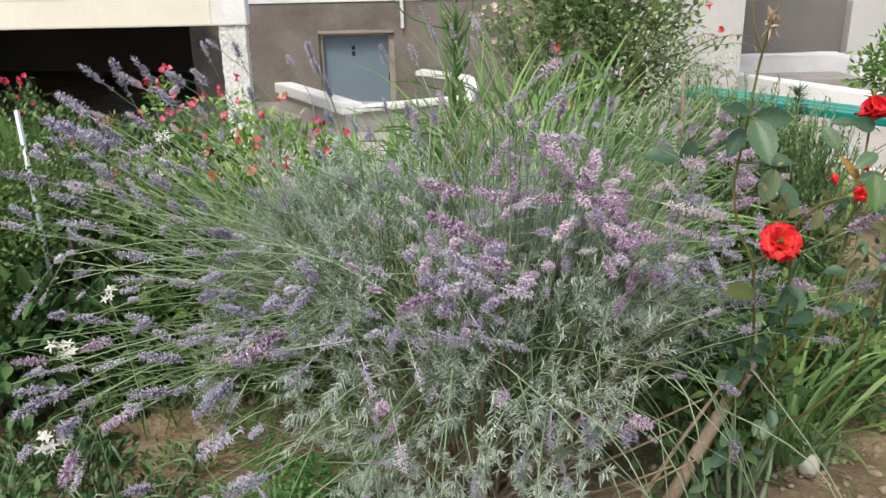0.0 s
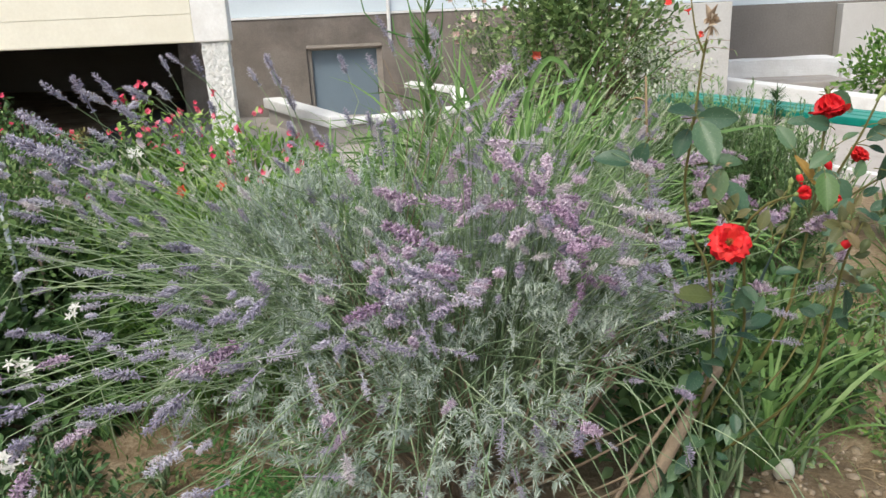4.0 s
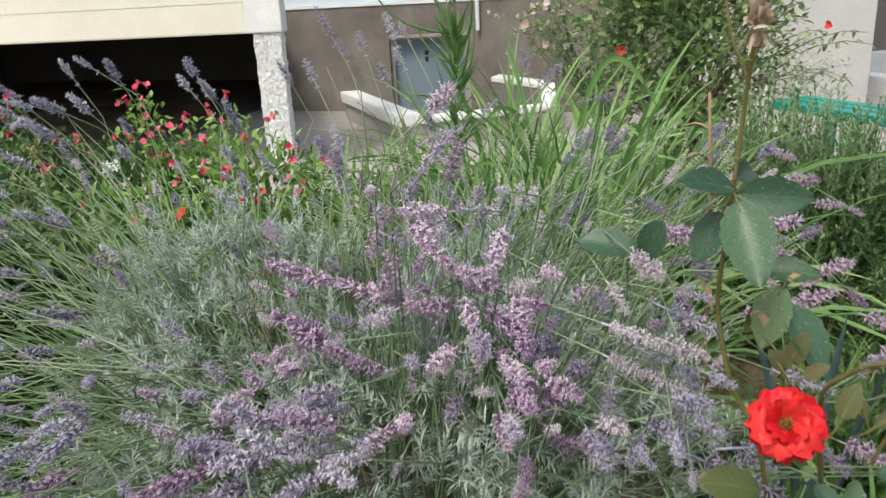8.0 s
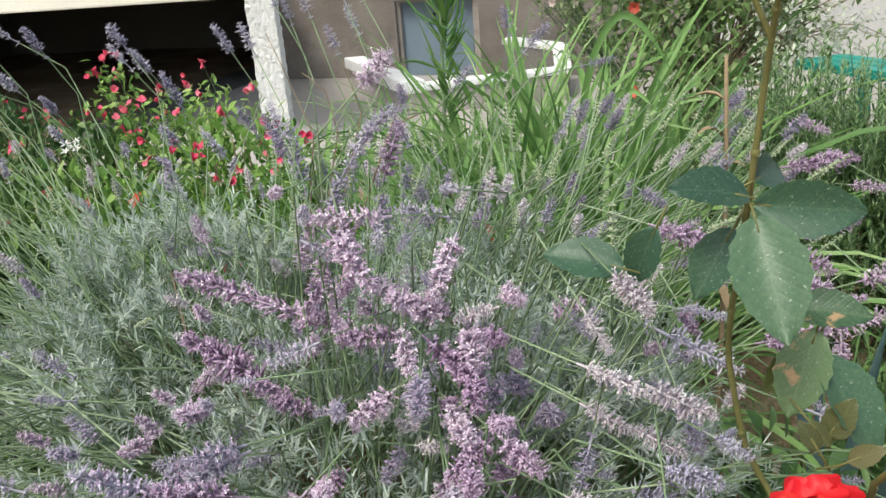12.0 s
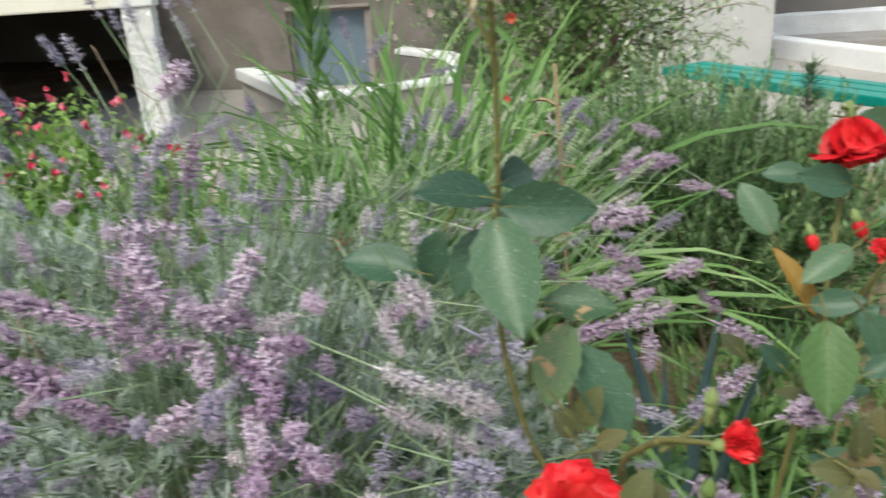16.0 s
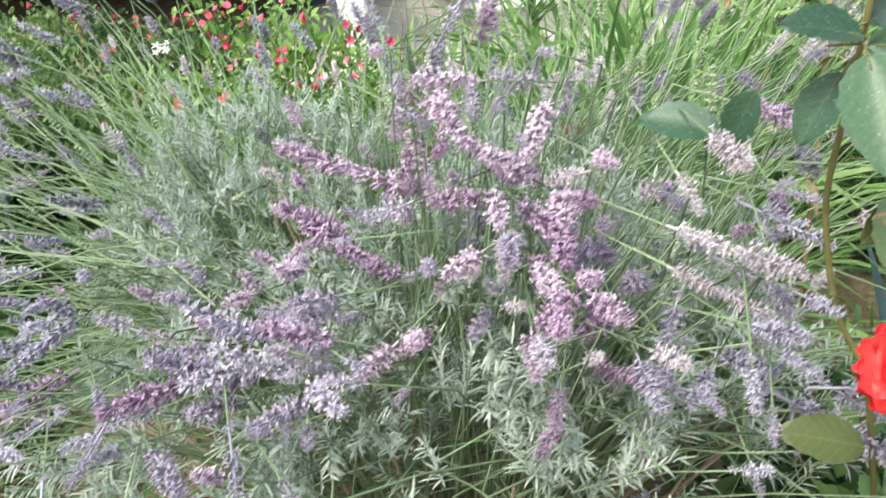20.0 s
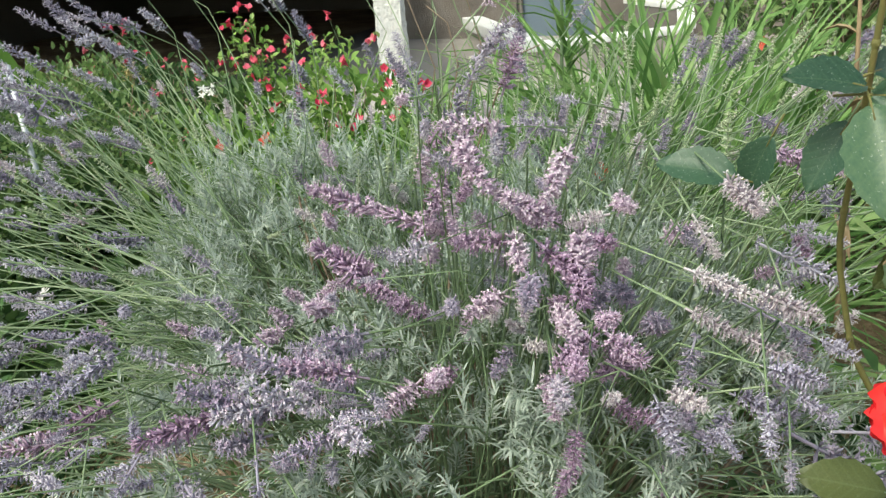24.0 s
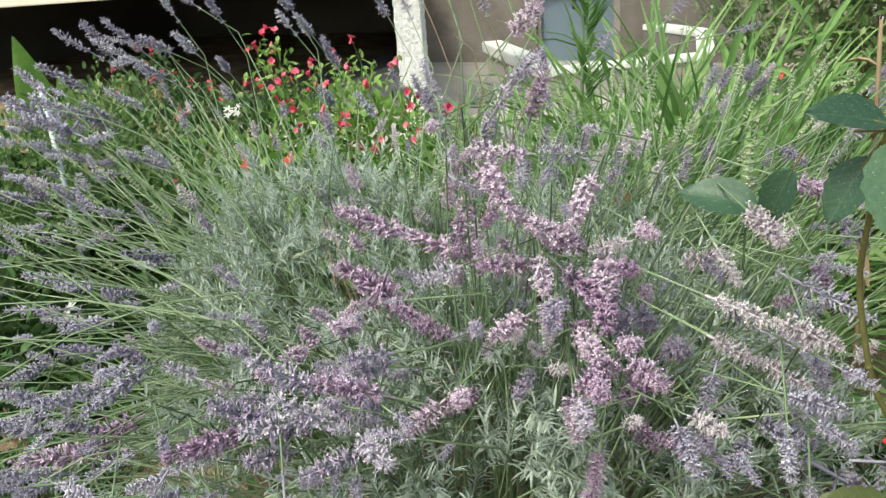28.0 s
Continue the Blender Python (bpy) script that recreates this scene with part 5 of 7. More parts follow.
# ---- shrubs ----
def shrub(name, centre, radii, count, leaf, material, label, category, shape="ovate", twigs=40, floor_z=None, gap=0.15, wood=None, up=0.5, group="", droop=0.15):
    """A leafy bush: branches from its base and leaves on a ragged, gappy outline."""
    c, r = np.array(centre, float), np.array(radii, float)
    base_z = soil_z(c[0], c[1]) if floor_z is None else floor_z
    t = thing(name, (c[0], c[1], base_z), label, category, group)
    v = unit(rng.normal(0, 1, (count, 3)))
    depth = rng.random(count) ** 0.45
    p = v * depth[:, None]
    keep = np.array([noise.noise(Vector(q * 2.6) + Vector((c[0] * 5, c[1] * 5, 0))) > -gap for q in p])
    lump = np.array([1 + 0.28 * noise.noise(Vector(q * 2.0) + Vector((c[1] * 3, 7, c[0]))) for q in v])
    p = (c + p * r * lump[:, None])[keep]
    d = unit(v[keep] * 0.8 + np.array([0, 0, up]) + rng.normal(0, 0.45, (len(p), 3)))
    low = p[:, 2] > base_z
    p, d = p[low], d[low]
    g = Geo().blades(p, d, rng.uniform(0.7, 1.25, len(p)) * leaf[0], rng.uniform(0.75, 1.2, len(p)) * leaf[1], rng.normal(droop, 0.2, len(p)), 3, 0.2, shape, rng.normal(0, 0.6, len(p)))
    part("foliage", g.mesh(name + "_foliage", material), t, kind="stuff")
    b = Geo()
    for k in range(twigs):
        e = c + unit(rng.normal(0, 1, 3) + np.array([0, 0, 0.5])) * r * rng.uniform(0.5, 0.98)
        root = np.array([c[0] + rng.normal(0, 0.04), c[1] + rng.normal(0, 0.04), base_z - 0.02])
        b.tube(arc(root, e, (rng.normal(0, 0.03), rng.normal(0, 0.03), 0.06), 5), [0.008, 0.006, 0.004, 0.003, 0.0015], 5)
    part("branchwork", b.mesh(name + "_branches", wood or (LAV_STEM if "weed" in name else BARK)), t, kind="stuff")
    return t


def flower_mesh(name, material, petals, size, cup, slim=0.62):
    g = Geo()
    for k in range(petals):
        a = 6.283 * k / petals + rng.normal(0, 0.12)
        d = np.array([math.cos(a) * math.cos(cup), math.sin(a) * math.cos(cup), math.sin(cup)])
        g.blades([(0, 0, 0)], [d], size * rng.uniform(0.85, 1.1), size * slim, rng.uniform(0.0, 0.3), 3, 0.15, "ovate")
    g.tube([(0, 0, -size * 0.5), (0, 0, 0), (0, 0, size * 0.15)], [size * 0.06, size * 0.14, size * 0.1], 5)
    me = g.mesh(name, material)
    bm = bmesh.new()
    bm.from_mesh(me)
    bmesh.ops.remove_doubles(bm, verts=bm.verts, dist=size * 0.02)
    bm.to_mesh(me)
    bm.free()
    return me


def scatter(meshes, parent, spots, name, label, size=(0.8, 1.2), face=(0, -0.6, 0.6), spread=0.6):
    base = Vector(parent.location)
    for p in spots:
        d = Vector(face) + Vector(rng.normal(0, spread, 3))
        s = rng.uniform(*size)
        m = Matrix.LocRotScale(Vector(p) - base, d.to_track_quat("Z", "Y"), Vector((s, s, s)))
        part(name, meshes[int(rng.integers(len(meshes)))], parent, label, m)


SALVIA_FL = [flower_mesh("salvia_flower", PINK_PETAL, 6, 0.015, 0.75, 0.85), flower_mesh("salvia_flower", PINK_PETAL, 5, 0.017, 1.0, 0.9), flower_mesh("salvia_flower", PINK_PETAL, 7, 0.014, 0.5, 0.75)]
BLOOMS = [(-1.92, 3.6, 1.01), (-2.0, 3.6, 0.98), (-1.94, 3.6, 0.96), (-2.18, 3.6, 0.89), (-2.18, 3.6, 0.79), (-1.9, 3.6, 0.88), (-1.96, 3.6, 0.84), (-1.54, 3.45, 0.83), (-1.56, 3.55, 0.79), (-1.54, 3.35, 0.88), (-1.29, 3.45, 0.98), (-1.28, 3.55, 0.98), (-1.18, 3.35, 1.04), (-1.04, 3.45, 0.93), (-1.01, 3.55, 0.92),
          (-0.94, 3.35, 0.85), (-1.04, 3.45, 0.84), (-1.13, 3.55, 0.86), (-1.11, 3.35, 0.89), (-1.22, 3.45, 0.86), (-1.37, 3.55, 0.81), (-1.14, 3.35, 0.78), (-0.9, 3.45, 0.89), (-0.92, 3.55, 0.98), (-0.77, 3.35, 0.85), (-0.72, 3.45, 0.9), (-0.75, 3.1, 0.79), (-0.47, 3.1, 0.86), (-0.52, 3.1, 0.8), (-0.51, 3.1, 0.76), (-0.39, 3.1, 0.82)]
for k, (x, y, z, rx, rz, n, fl) in enumerate(((-0.75, 3.3, 0.58, 0.42, 0.38, 3600, 20), (-1.25, 3.4, 0.58, 0.42, 0.36, 3400, 18), (-1.75, 3.5, 0.6, 0.4, 0.36, 3000, 15), (-0.5, 3.05, 0.5, 0.32, 0.3, 2400, 8), (-2.3, 3.7, 0.6, 0.45, 0.35, 2400, 10))):
    s = shrub("salvia_bush", (x, y, z - 0.06), (rx, 0.28, rz * 0.88), int(n * 0.85), (0.05, 0.024), BRIGHT_LEAF if k in (0, 3) else MID_LEAF, "green leafy sage bush with small crimson flowers", "flowering shrub", "ovate", 30, group="salvia bushes", gap=0.04)
    spots = [p for p in BLOOMS if abs(p[0] - x) == min(abs(p[0] - q) for q in (-0.75, -1.25, -1.75, -0.5, -2.3))]
    for j in range(fl // 5):
        spots.append((x + rx * rng.uniform(-0.9, 0.9), y - 0.25, z + rz * rng.uniform(-0.2, 0.6)))
    near = [(p[0] + rng.normal(0, 0.022), p[1] + rng.normal(0, 0.03), p[2] + rng.normal(0, 0.022)) for p in spots for _ in range(3) if rng.random() < 0.6]
    scatter(SALVIA_FL, s, spots + near, "flower", "small crimson-pink flower", (1.1, 1.65))
    # leafy shoots that carry the flowers above the bush
    n = 40 * len(spots)
    at = np.repeat(np.array(spots), 40, 0)
    drop = rng.uniform(0.0, 1.0, n)
    at = at + rng.normal(0, 1, (n, 3)) * np.stack([0.02 + 0.05 * drop, 0.02 + 0.04 * drop, 0.02 + 0 * drop], 1) - np.stack([0 * drop, -0.03 + 0 * drop, 0.02 + 0.17 * drop], 1)
    part("shoot_foliage", Geo().blades(at, rng.normal(0, 1, (n, 3)) + np.array([0, -0.2, 0.5]), rng.uniform(0.024, 0.045, n), rng.uniform(0.012, 0.02, n), rng.normal(0.15, 0.2, n), 3, 0.2, "ovate", rng.normal(0, 0.6, n)).mesh("salvia_shoot_leaves", MID_LEAF if k in (2, 4) else BRIGHT_LEAF), s, kind="stuff")
    tw = Geo()
    for p in spots:
        tw.tube(arc((p[0] * 0.8 + x * 0.2, p[1] + 0.05, p[2] - 0.2), p, (0, 0, 0.01), 4), [0.002, 0.0016, 0.0012, 0.001], 4)
    part("flower_stalk_tangle", tw.mesh("salvia_stalks", LAV_STEM), s, kind="stuff")

shrub("box_bush", (-1.46, 2.36, 0.62), (0.32, 0.22, 0.34), 5200, (0.022, 0.014), MID_LEAF, "clipped small-leaved green box bush", "shrub", "ovate", 4, gap=0.3, wood=LAV_STEM)
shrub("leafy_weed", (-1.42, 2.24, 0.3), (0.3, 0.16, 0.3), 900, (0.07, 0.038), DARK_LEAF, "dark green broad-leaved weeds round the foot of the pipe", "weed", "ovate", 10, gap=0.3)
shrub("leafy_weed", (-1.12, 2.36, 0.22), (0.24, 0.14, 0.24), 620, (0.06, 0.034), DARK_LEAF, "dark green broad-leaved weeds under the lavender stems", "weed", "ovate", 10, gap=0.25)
shrub("box_bush", (-1.5, 2.75, 0.62), (0.5, 0.28, 0.36), 5200, (0.024, 0.014), MID_LEAF, "small-leaved green box bush beside a pipe", "shrub", "ovate", 10, gap=0.3)
for x, y, z in ((-1.35, 2.62, 0.3), (-1.6, 2.6, 0.3), (-1.2, 2.64, 0.28)):
    shrub("leafy_weed", (x, y, z), (0.24, 0.16, 0.32), 620, (0.075, 0.04), DARK_LEAF, "dark green broad-leaved weeds behind the metal pipe", "weed", "ovate", 8, gap=0.3)
shrub("leafy_weed", (-1.1, 3.05, 0.42), (0.55, 0.22, 0.3), 1800, (0.06, 0.028), BRIGHT_LEAF, "bright green weeds in front of the sage bushes", "weed", "ovate", 16, gap=0.4)
shrub("leafy_weed", (-0.3, 3.0, 0.35), (0.4, 0.2, 0.28), 1200, (0.06, 0.022), BRIGHT_LEAF, "bright green weeds in front of the sage bushes", "weed", "ovate", 16, gap=0.4)
shrub("leafy_weed", (-1.5, 2.66, 0.27), (0.3, 0.22, 0.24), 700, (0.085, 0.045), DARK_LEAF, "dark green broad-leaved weeds in the bed", "weed", "ovate", 14, gap=0.3)
shrub("leafy_weed", (-1.75, 2.62, 0.4), (0.3, 0.3, 0.34), 650, (0.09, 0.045), DARK_LEAF, "dark green broad-leaved weeds in the bed", "weed", "ovate", 14, gap=0.3)
shrub("leafy_weed", (-0.62, 2.5, 0.28), (0.4, 0.25, 0.24), 1100, (0.06, 0.024), BRIGHT_LEAF, "bright green weeds under the lavender stems", "weed", "ovate", 16, gap=0.3)
shrub("leafy_weed", (-0.95, 2.72, 0.4), (0.4, 0.25, 0.26), 1100, (0.06, 0.022), BRIGHT_LEAF, "bright green weeds under the lavender stems", "weed", "ovate", 16, gap=0.3)
shrub("leafy_weed", (-0.85, 2.5, 0.34), (0.34, 0.24, 0.26), 1100, (0.055, 0.024), MID_LEAF, "green weeds under the lavender stems", "weed", "ovate", 14, gap=0.25)
shrub("leafy_weed", (-1.15, 2.68, 0.42), (0.36, 0.24, 0.3), 1200, (0.055, 0.026), MID_LEAF, "green weeds beside the metal pipe", "weed", "ovate", 14, gap=0.25)
shrub("leafy_weed", (-1.05, 2.66, 0.34), (0.32, 0.18, 0.28), 950, (0.06, 0.03), MID_LEAF, "green broad-leaved weeds under the lavender stems", "weed", "ovate", 14, gap=0.25)
for x, y, z, rx, rz, n in ((1.12, 2.42, 0.2, 0.16, 0.2, 420), (1.3, 2.3, 0.13, 0.16, 0.13, 300), (1.42, 2.5, 0.12, 0.15, 0.12, 280), (1.22, 2.62, 0.2, 0.16, 0.2, 380)):
    shrub("leafy_weed", (x, y, z), (rx, 0.13, rz), n, (0.05, 0.026), MID_LEAF, "green leafy weeds behind the red rose", "weed", "ovate", 9, gap=0.25)
shrub("leafy_weed", (0.82, 1.8, 0.4), (0.11, 0.09, 0.2), 200, (0.045, 0.026), MID_LEAF, "green leaves crowding round the rose canes", "weed", "ovate", 8, gap=0.2)
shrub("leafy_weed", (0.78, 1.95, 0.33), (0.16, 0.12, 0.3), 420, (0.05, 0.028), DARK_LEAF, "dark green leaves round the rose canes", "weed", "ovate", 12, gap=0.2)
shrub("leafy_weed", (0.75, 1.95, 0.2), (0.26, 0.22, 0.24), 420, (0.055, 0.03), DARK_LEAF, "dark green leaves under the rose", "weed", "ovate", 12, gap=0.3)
for x, y, h in ((0.98, 3.26, 0.6), (1.22, 3.22, 0.62), (1.46, 3.18, 0.52), (1.1, 3.5, 0.6), (1.36, 3.46, 0.52)):
    rosemary = shrub("rosemary_bush", (x, y, 0.4), (0.23, 0.22, h * 0.72), 2600, (0.045, 0.009), ROSEMARY_LEAF, "dark green rosemary with upright needle-leaved shoots", "rosemary", "lance", 20, group="rosemary bushes")
    c = np.array([x, y, 0.44])
    g, st = Geo(), Geo()
    for k in range(210):
        v = unit(rng.normal(0, 1, 3) + np.array([0, -0.15, 0.45]))
        reach = np.array([0.3, 0.28, h * (0.9 if v[2] > 0 else 0.6)])
        tip = c + v * reach * rng.uniform(0.8, 1.08)
        root = c + v * reach * 0.42 - np.array([0, 0, 0.08])
        pts = arc(root, tip, v * 0.02 - np.array([0, 0, 0.03]) + rng.normal(0, 0.012, 3), 6)
        st.tube(pts, np.linspace(0.0024, 0.0012, 6), 4)
        n = 46
        t = np.sort(rng.uniform(0.1, 1, n))
        pp = np.array([np.interp(t, np.linspace(0, 1, 6), pts[:, i]) for i in range(3)]).T
        ahead = unit(pts[-1] - pts[-3])
        around = unit(np.cross(unit(rng.normal(0, 1, (n, 3))), ahead))
        dd = unit(ahead * (0.45 + 0.6 * t)[:, None] + around)
        g.blades(pp, dd, rng.uniform(0.024, 0.036, n) * (1.1 - 0.3 * t), 0.0048, 0.05, 2, 0.2, "strap")
    part("shoot_mass", g.mesh("rosemary_shoots", ROSEMARY_LEAF), rosemary, "upright shoots of fine needle leaves", kind="stuff")
    part("shoot_wood", st.mesh("rosemary_stems", LAV_STEM), rosemary, kind="stuff")

tall = shrub("climbing_rose", (0.92, 4.95, 1.2), (0.58, 0.42, 0.85), 11500, (0.05, 0.03), GREY_LEAF, "tall leafy rose shrub with pale pink blooms", "rose shrub", "ovate", 26, gap=0.08)
SMALL_ROSE = [flower_mesh("small_rose", BLUSH_PETAL, 8, 0.032, 0.45), flower_mesh("small_rose", BLUSH_PETAL, 6, 0.028, 0.8)]
CORAL_ROSE = [flower_mesh("coral_rose", CORAL_PETAL, 8, 0.034, 0.6)]
blush = [(0.3 + rng.normal(0, 0.12), 4.58 + rng.normal(0, 0.05), 1.2 + rng.normal(0, 0.1)) for k in range(26)]
scatter(SMALL_ROSE, tall, blush, "bloom", "pale blush pink bloom", (0.6, 1.0))
canes, leaflets = Geo(), Geo()
for p in blush:
    line = arc((0.62 + rng.normal(0, 0.05), 4.75, 0.55), p, (-0.05, 0, 0.06), 7)
    canes.tube(line, np.linspace(0.004, 0.0015, 7), 4)
    at = np.repeat(line[2:], 7, 0) + rng.normal(0, 0.028, (35, 3))
    leaflets.blades(at, rng.normal(0, 1, (35, 3)) + np.array([0, 0, 0.4]), rng.uniform(0.02, 0.036, 35), rng.uniform(0.012, 0.02, 35), 0.2, 3, 0.15, "ovate")
part("bloom_cane", canes.mesh("rose_bloom_canes", LAV_STEM), tall, kind="stuff")
part("bloom_foliage", leaflets.mesh("rose_bloom_leaves", GREY_LEAF), tall, kind="stuff")
scatter(CORAL_ROSE, tall, [(0.61, 4.6, 1.02)], "bloom", "coral pink bloom", (1.1, 1.2))
scatter([flower_mesh("red_small_rose", RED_PETAL, 7, 0.03, 0.6)], tall, [(1.42, 4.5, 1.22), (1.5, 4.5, 1.1), (1.3, 4.45, 1.27)], "bloom", "small red bloom")
sprays, sprayleaf = Geo(), Geo()
for k in range(26):
    e = np.array([rng.uniform(1.15, 1.75), rng.uniform(4.5, 4.9), rng.uniform(0.75, 1.3)])
    pts = arc((0.95, 4.9, 0.5), e, (0.05, 0, 0.18), 7)
    sprays.tube(pts, [0.005, 0.0045, 0.004, 0.0035, 0.003, 0.002, 0.0015], 4)
    n = 14
    s = rng.uniform(0.4, 1.0, n)
    base = np.array([np.interp(s, np.linspace(0, 1, 7), pts[:, i]) for i in range(3)]).T
    sprayleaf.blades(base, rng.normal(0, 1, (n, 3)), rng.uniform(0.03, 0.05, n), rng.uniform(0.016, 0.026, n), 0.2, 3, 0.15, "ovate")
pale = Geo()
for k in range(46):
    e = np.array([rng.uniform(1.1, 1.55), rng.uniform(4.45, 4.7), rng.uniform(0.72, 1.08)])
    n = 22
    pale.blades(e + rng.normal(0, 0.035, (n, 3)), rng.normal(0, 1, (n, 3)) + np.array([0, 0, 0.4]), rng.uniform(0.02, 0.036, n), rng.uniform(0.011, 0.018, n), 0.1, 3, 0.15, "ovate")
part("pale_foliage", pale.mesh("rose_pale_leaves", leafy("pale_young_leaf", (0.3, 0.36, 0.24), (0.54, 0.58, 0.45), 0.6, 0.3, (0.7, 0.72, 0.62), 14.0)), tall, "pale whitish-green leaves on the outer canes", kind="stuff")
part("cane_spray", sprays.mesh("rose_sprays", BARK), tall, "thin arching brown canes", kind="stuff")
part("spray_foliage", sprayleaf.mesh("rose_spray_leaves", GREY_LEAF), tall, kind="stuff")
for x, y, z, rx, rz, n in ((4.55, 8.1, 0.45, 0.62, 0.42, 2600), (5.6, 7.6, 0.5, 0.7, 0.5, 2600), (5.0, 6.6, 0.4, 0.5, 0.4, 1800), (6.3, 6.4, 0.5, 0.7, 0.5, 2200)):
    h = shrub("garden_shrub", (x, y, z), (rx, 0.55, rz), n, (0.07, 0.04), BRIGHT_LEAF if n > 2000 else MID_LEAF, "rounded green garden shrub behind the low wall", "shrub", "ovate", 40, group="shrubs behind the wall", floor_z=0.12)

# ---- lily stalk ----
lily = thing("lily_plant", (0.05, 3.15, soil_z(0.05, 3.15)), "tall leafy lily stalk without flowers", "lily")
lg = Geo().tube(arc((0.05, 3.15, 0.12), (0.07, 3.15, 1.42), (-0.015, 0, 0), 8), [0.008, 0.008, 0.007, 0.007, 0.006, 0.005, 0.004, 0.003], 6)
part("stalk", lg.mesh("lily_stalk", LAV_STEM), lily)
ll = Geo()
n = 120
s = rng.uniform(0.15, 0.98, n) ** 0.9
a = np.arange(n) * 2.4
ll.blades(np.stack([0.05 + 0.02 * s, np.full(n, 3.15), 0.12 + 1.26 * s], 1), np.stack([np.cos(a), np.sin(a), 0.35 + 0.7 * s + rng.normal(0, 0.2, n)], 1), 0.14 - 0.07 * s, 0.017 - 0.005 * s, 0.55 - 1.15 * s, 6, 0.25, "lance")
part("foliage", ll.mesh("lily_leaves", STRAP_DARK), lily, "whorls of narrow green leaves that curve upwards", kind="stuff")
twig = Geo()
for k in range(9):
    low = rng.uniform(1.0, 1.36)
    q = (0.07 + rng.normal(0, 0.07), 3.15 + rng.normal(0, 0.04), low + rng.uniform(0.12, 0.22))
    twig.tube(arc((0.07, 3.15, low), q, (0.25 * (q[0] - 0.07), 0, -0.025), 6), [0.0045, 0.004, 0.0036, 0.0032, 0.0028, 0.002], 5)
part("tip_growth", twig.mesh("lily_tip", FERN_LEAF), lily, kind="stuff")
# the long arching pale leaf behind the lavender
arching = thing("arching_leaf_plant", (0.4, 3.3, soil_z(0.4, 3.3)), "broad arching green leaves among the daylilies", "plant")


def ribbon(points, width, lift=0.25):
    """One long strap leaf along a smooth line of points."""
    pts = np.array(points, float)
    t = np.linspace(0, len(pts) - 1, 22)
    mid = np.array([np.interp(t, np.arange(len(pts)), pts[:, i]) for i in range(3)]).T
    for _ in range(4):
        mid[1:-1] = (mid[:-2] + 2 * mid[1:-1] + mid[2:]) / 4
    along = unit(np.gradient(mid, axis=0))
    side = unit(np.cross(along, [0.2, -1.0, 0.15]))
    up = np.cross(side, along)
    f = np.linspace(0, 1, 22)
    w = (width * np.minimum(1, np.minimum(0.5 + 2 * f, 2.2 * (1 - f) ** 0.8 + 0.02)))[:, None]
    rows = np.stack([mid - side * w / 2 + up * w * lift, mid, mid + side * w / 2 + up * w * lift], 1).reshape(-1, 3)
    return Geo().add(rows, [q for i in range(21) for q in ((3 * i, 3 * i + 1, 3 * i + 4, 3 * i + 3), (3 * i + 1, 3 * i + 2, 3 * i + 5, 3 * i + 4))])


for line_of_leaf, width in (([(0.4, 3.3, 0.12), (0.41, 3.3, 0.65), (0.46, 3.3, 1.0), (0.545, 3.3, 1.125), (0.63, 3.29, 1.05), (0.7, 3.28, 0.92)], 0.021),
                            ([(0.42, 3.31, 0.12), (0.44, 3.25, 0.6), (0.5, 3.2, 0.86), (0.58, 3.15, 0.93), (0.68, 3.1, 0.82)], 0.018),
                            ([(0.38, 3.3, 0.12), (0.34, 3.28, 0.6), (0.28, 3.25, 0.9), (0.2, 3.2, 0.98), (0.12, 3.16, 0.9)], 0.018)):
    part("leaf", ribbon(line_of_leaf, width).mesh("broad_leaf", STRAP), arching)
canna = thing("canna", (-1.7, 2.75, soil_z(-1.7, 2.75)), "broad-leaved green canna at the edge of the bed", "canna")
for (x, y, z), d, l, w in (((-1.72, 2.75, 0.72), (0.1, -0.1, 1), 0.46, 0.15), ((-1.58, 2.74, 0.68), (0.05, 0, 1), 0.36, 0.12), ((-1.85, 2.8, 0.5), (-0.5, -0.2, 1), 0.42, 0.14)):
    part("leaf", Geo().blades([(x, y, z)], [d], l, w, 0.1, 7, 0.2, "ovate").tube([(x, y, z - 0.6), (x, y, z - 0.2), (x, y, z)], 0.008, 5).mesh("canna_leaf", BRIGHT_LEAF), canna, "large broad green leaf")


# ---- red rose ----
def petal_mesh(name, size, cup, curl, material):
    nu, nv = 10, 10
    rows = []
    for j in range(nv + 1):
        v = j / nv
        half = (0.62 + 0.05 * math.sin(11 * v + 30 * cup)) * size * math.sin(math.pi * min(1, 0.1 + 0.62 * v ** 0.8)) * (1 if v < 0.85 else 1 - 1.2 * (v - 0.85))
        for i in range(nu + 1):
            u = 2 * i / nu - 1
            out = size * v * (1 + 0.07 * math.sin(6 * u + 20 * cup) * v)
            lift = cup * size * (v ** 1.5) + 0.22 * size * u * u * v - curl * size * max(0, v - 0.62) ** 2 * 3 + (0.03 + 0.06 * v * v) * size * math.sin(7 * u + 9 * v + 40 * cup)
            rows.append((out, half * u, lift))
    f = [(j * (nu + 1) + i, j * (nu + 1) + i + 1, (j + 1) * (nu + 1) + i + 1, (j + 1) * (nu + 1) + i) for j in range(nv) for i in range(nu)]
    return Geo().add(rows, f).mesh(name, material)


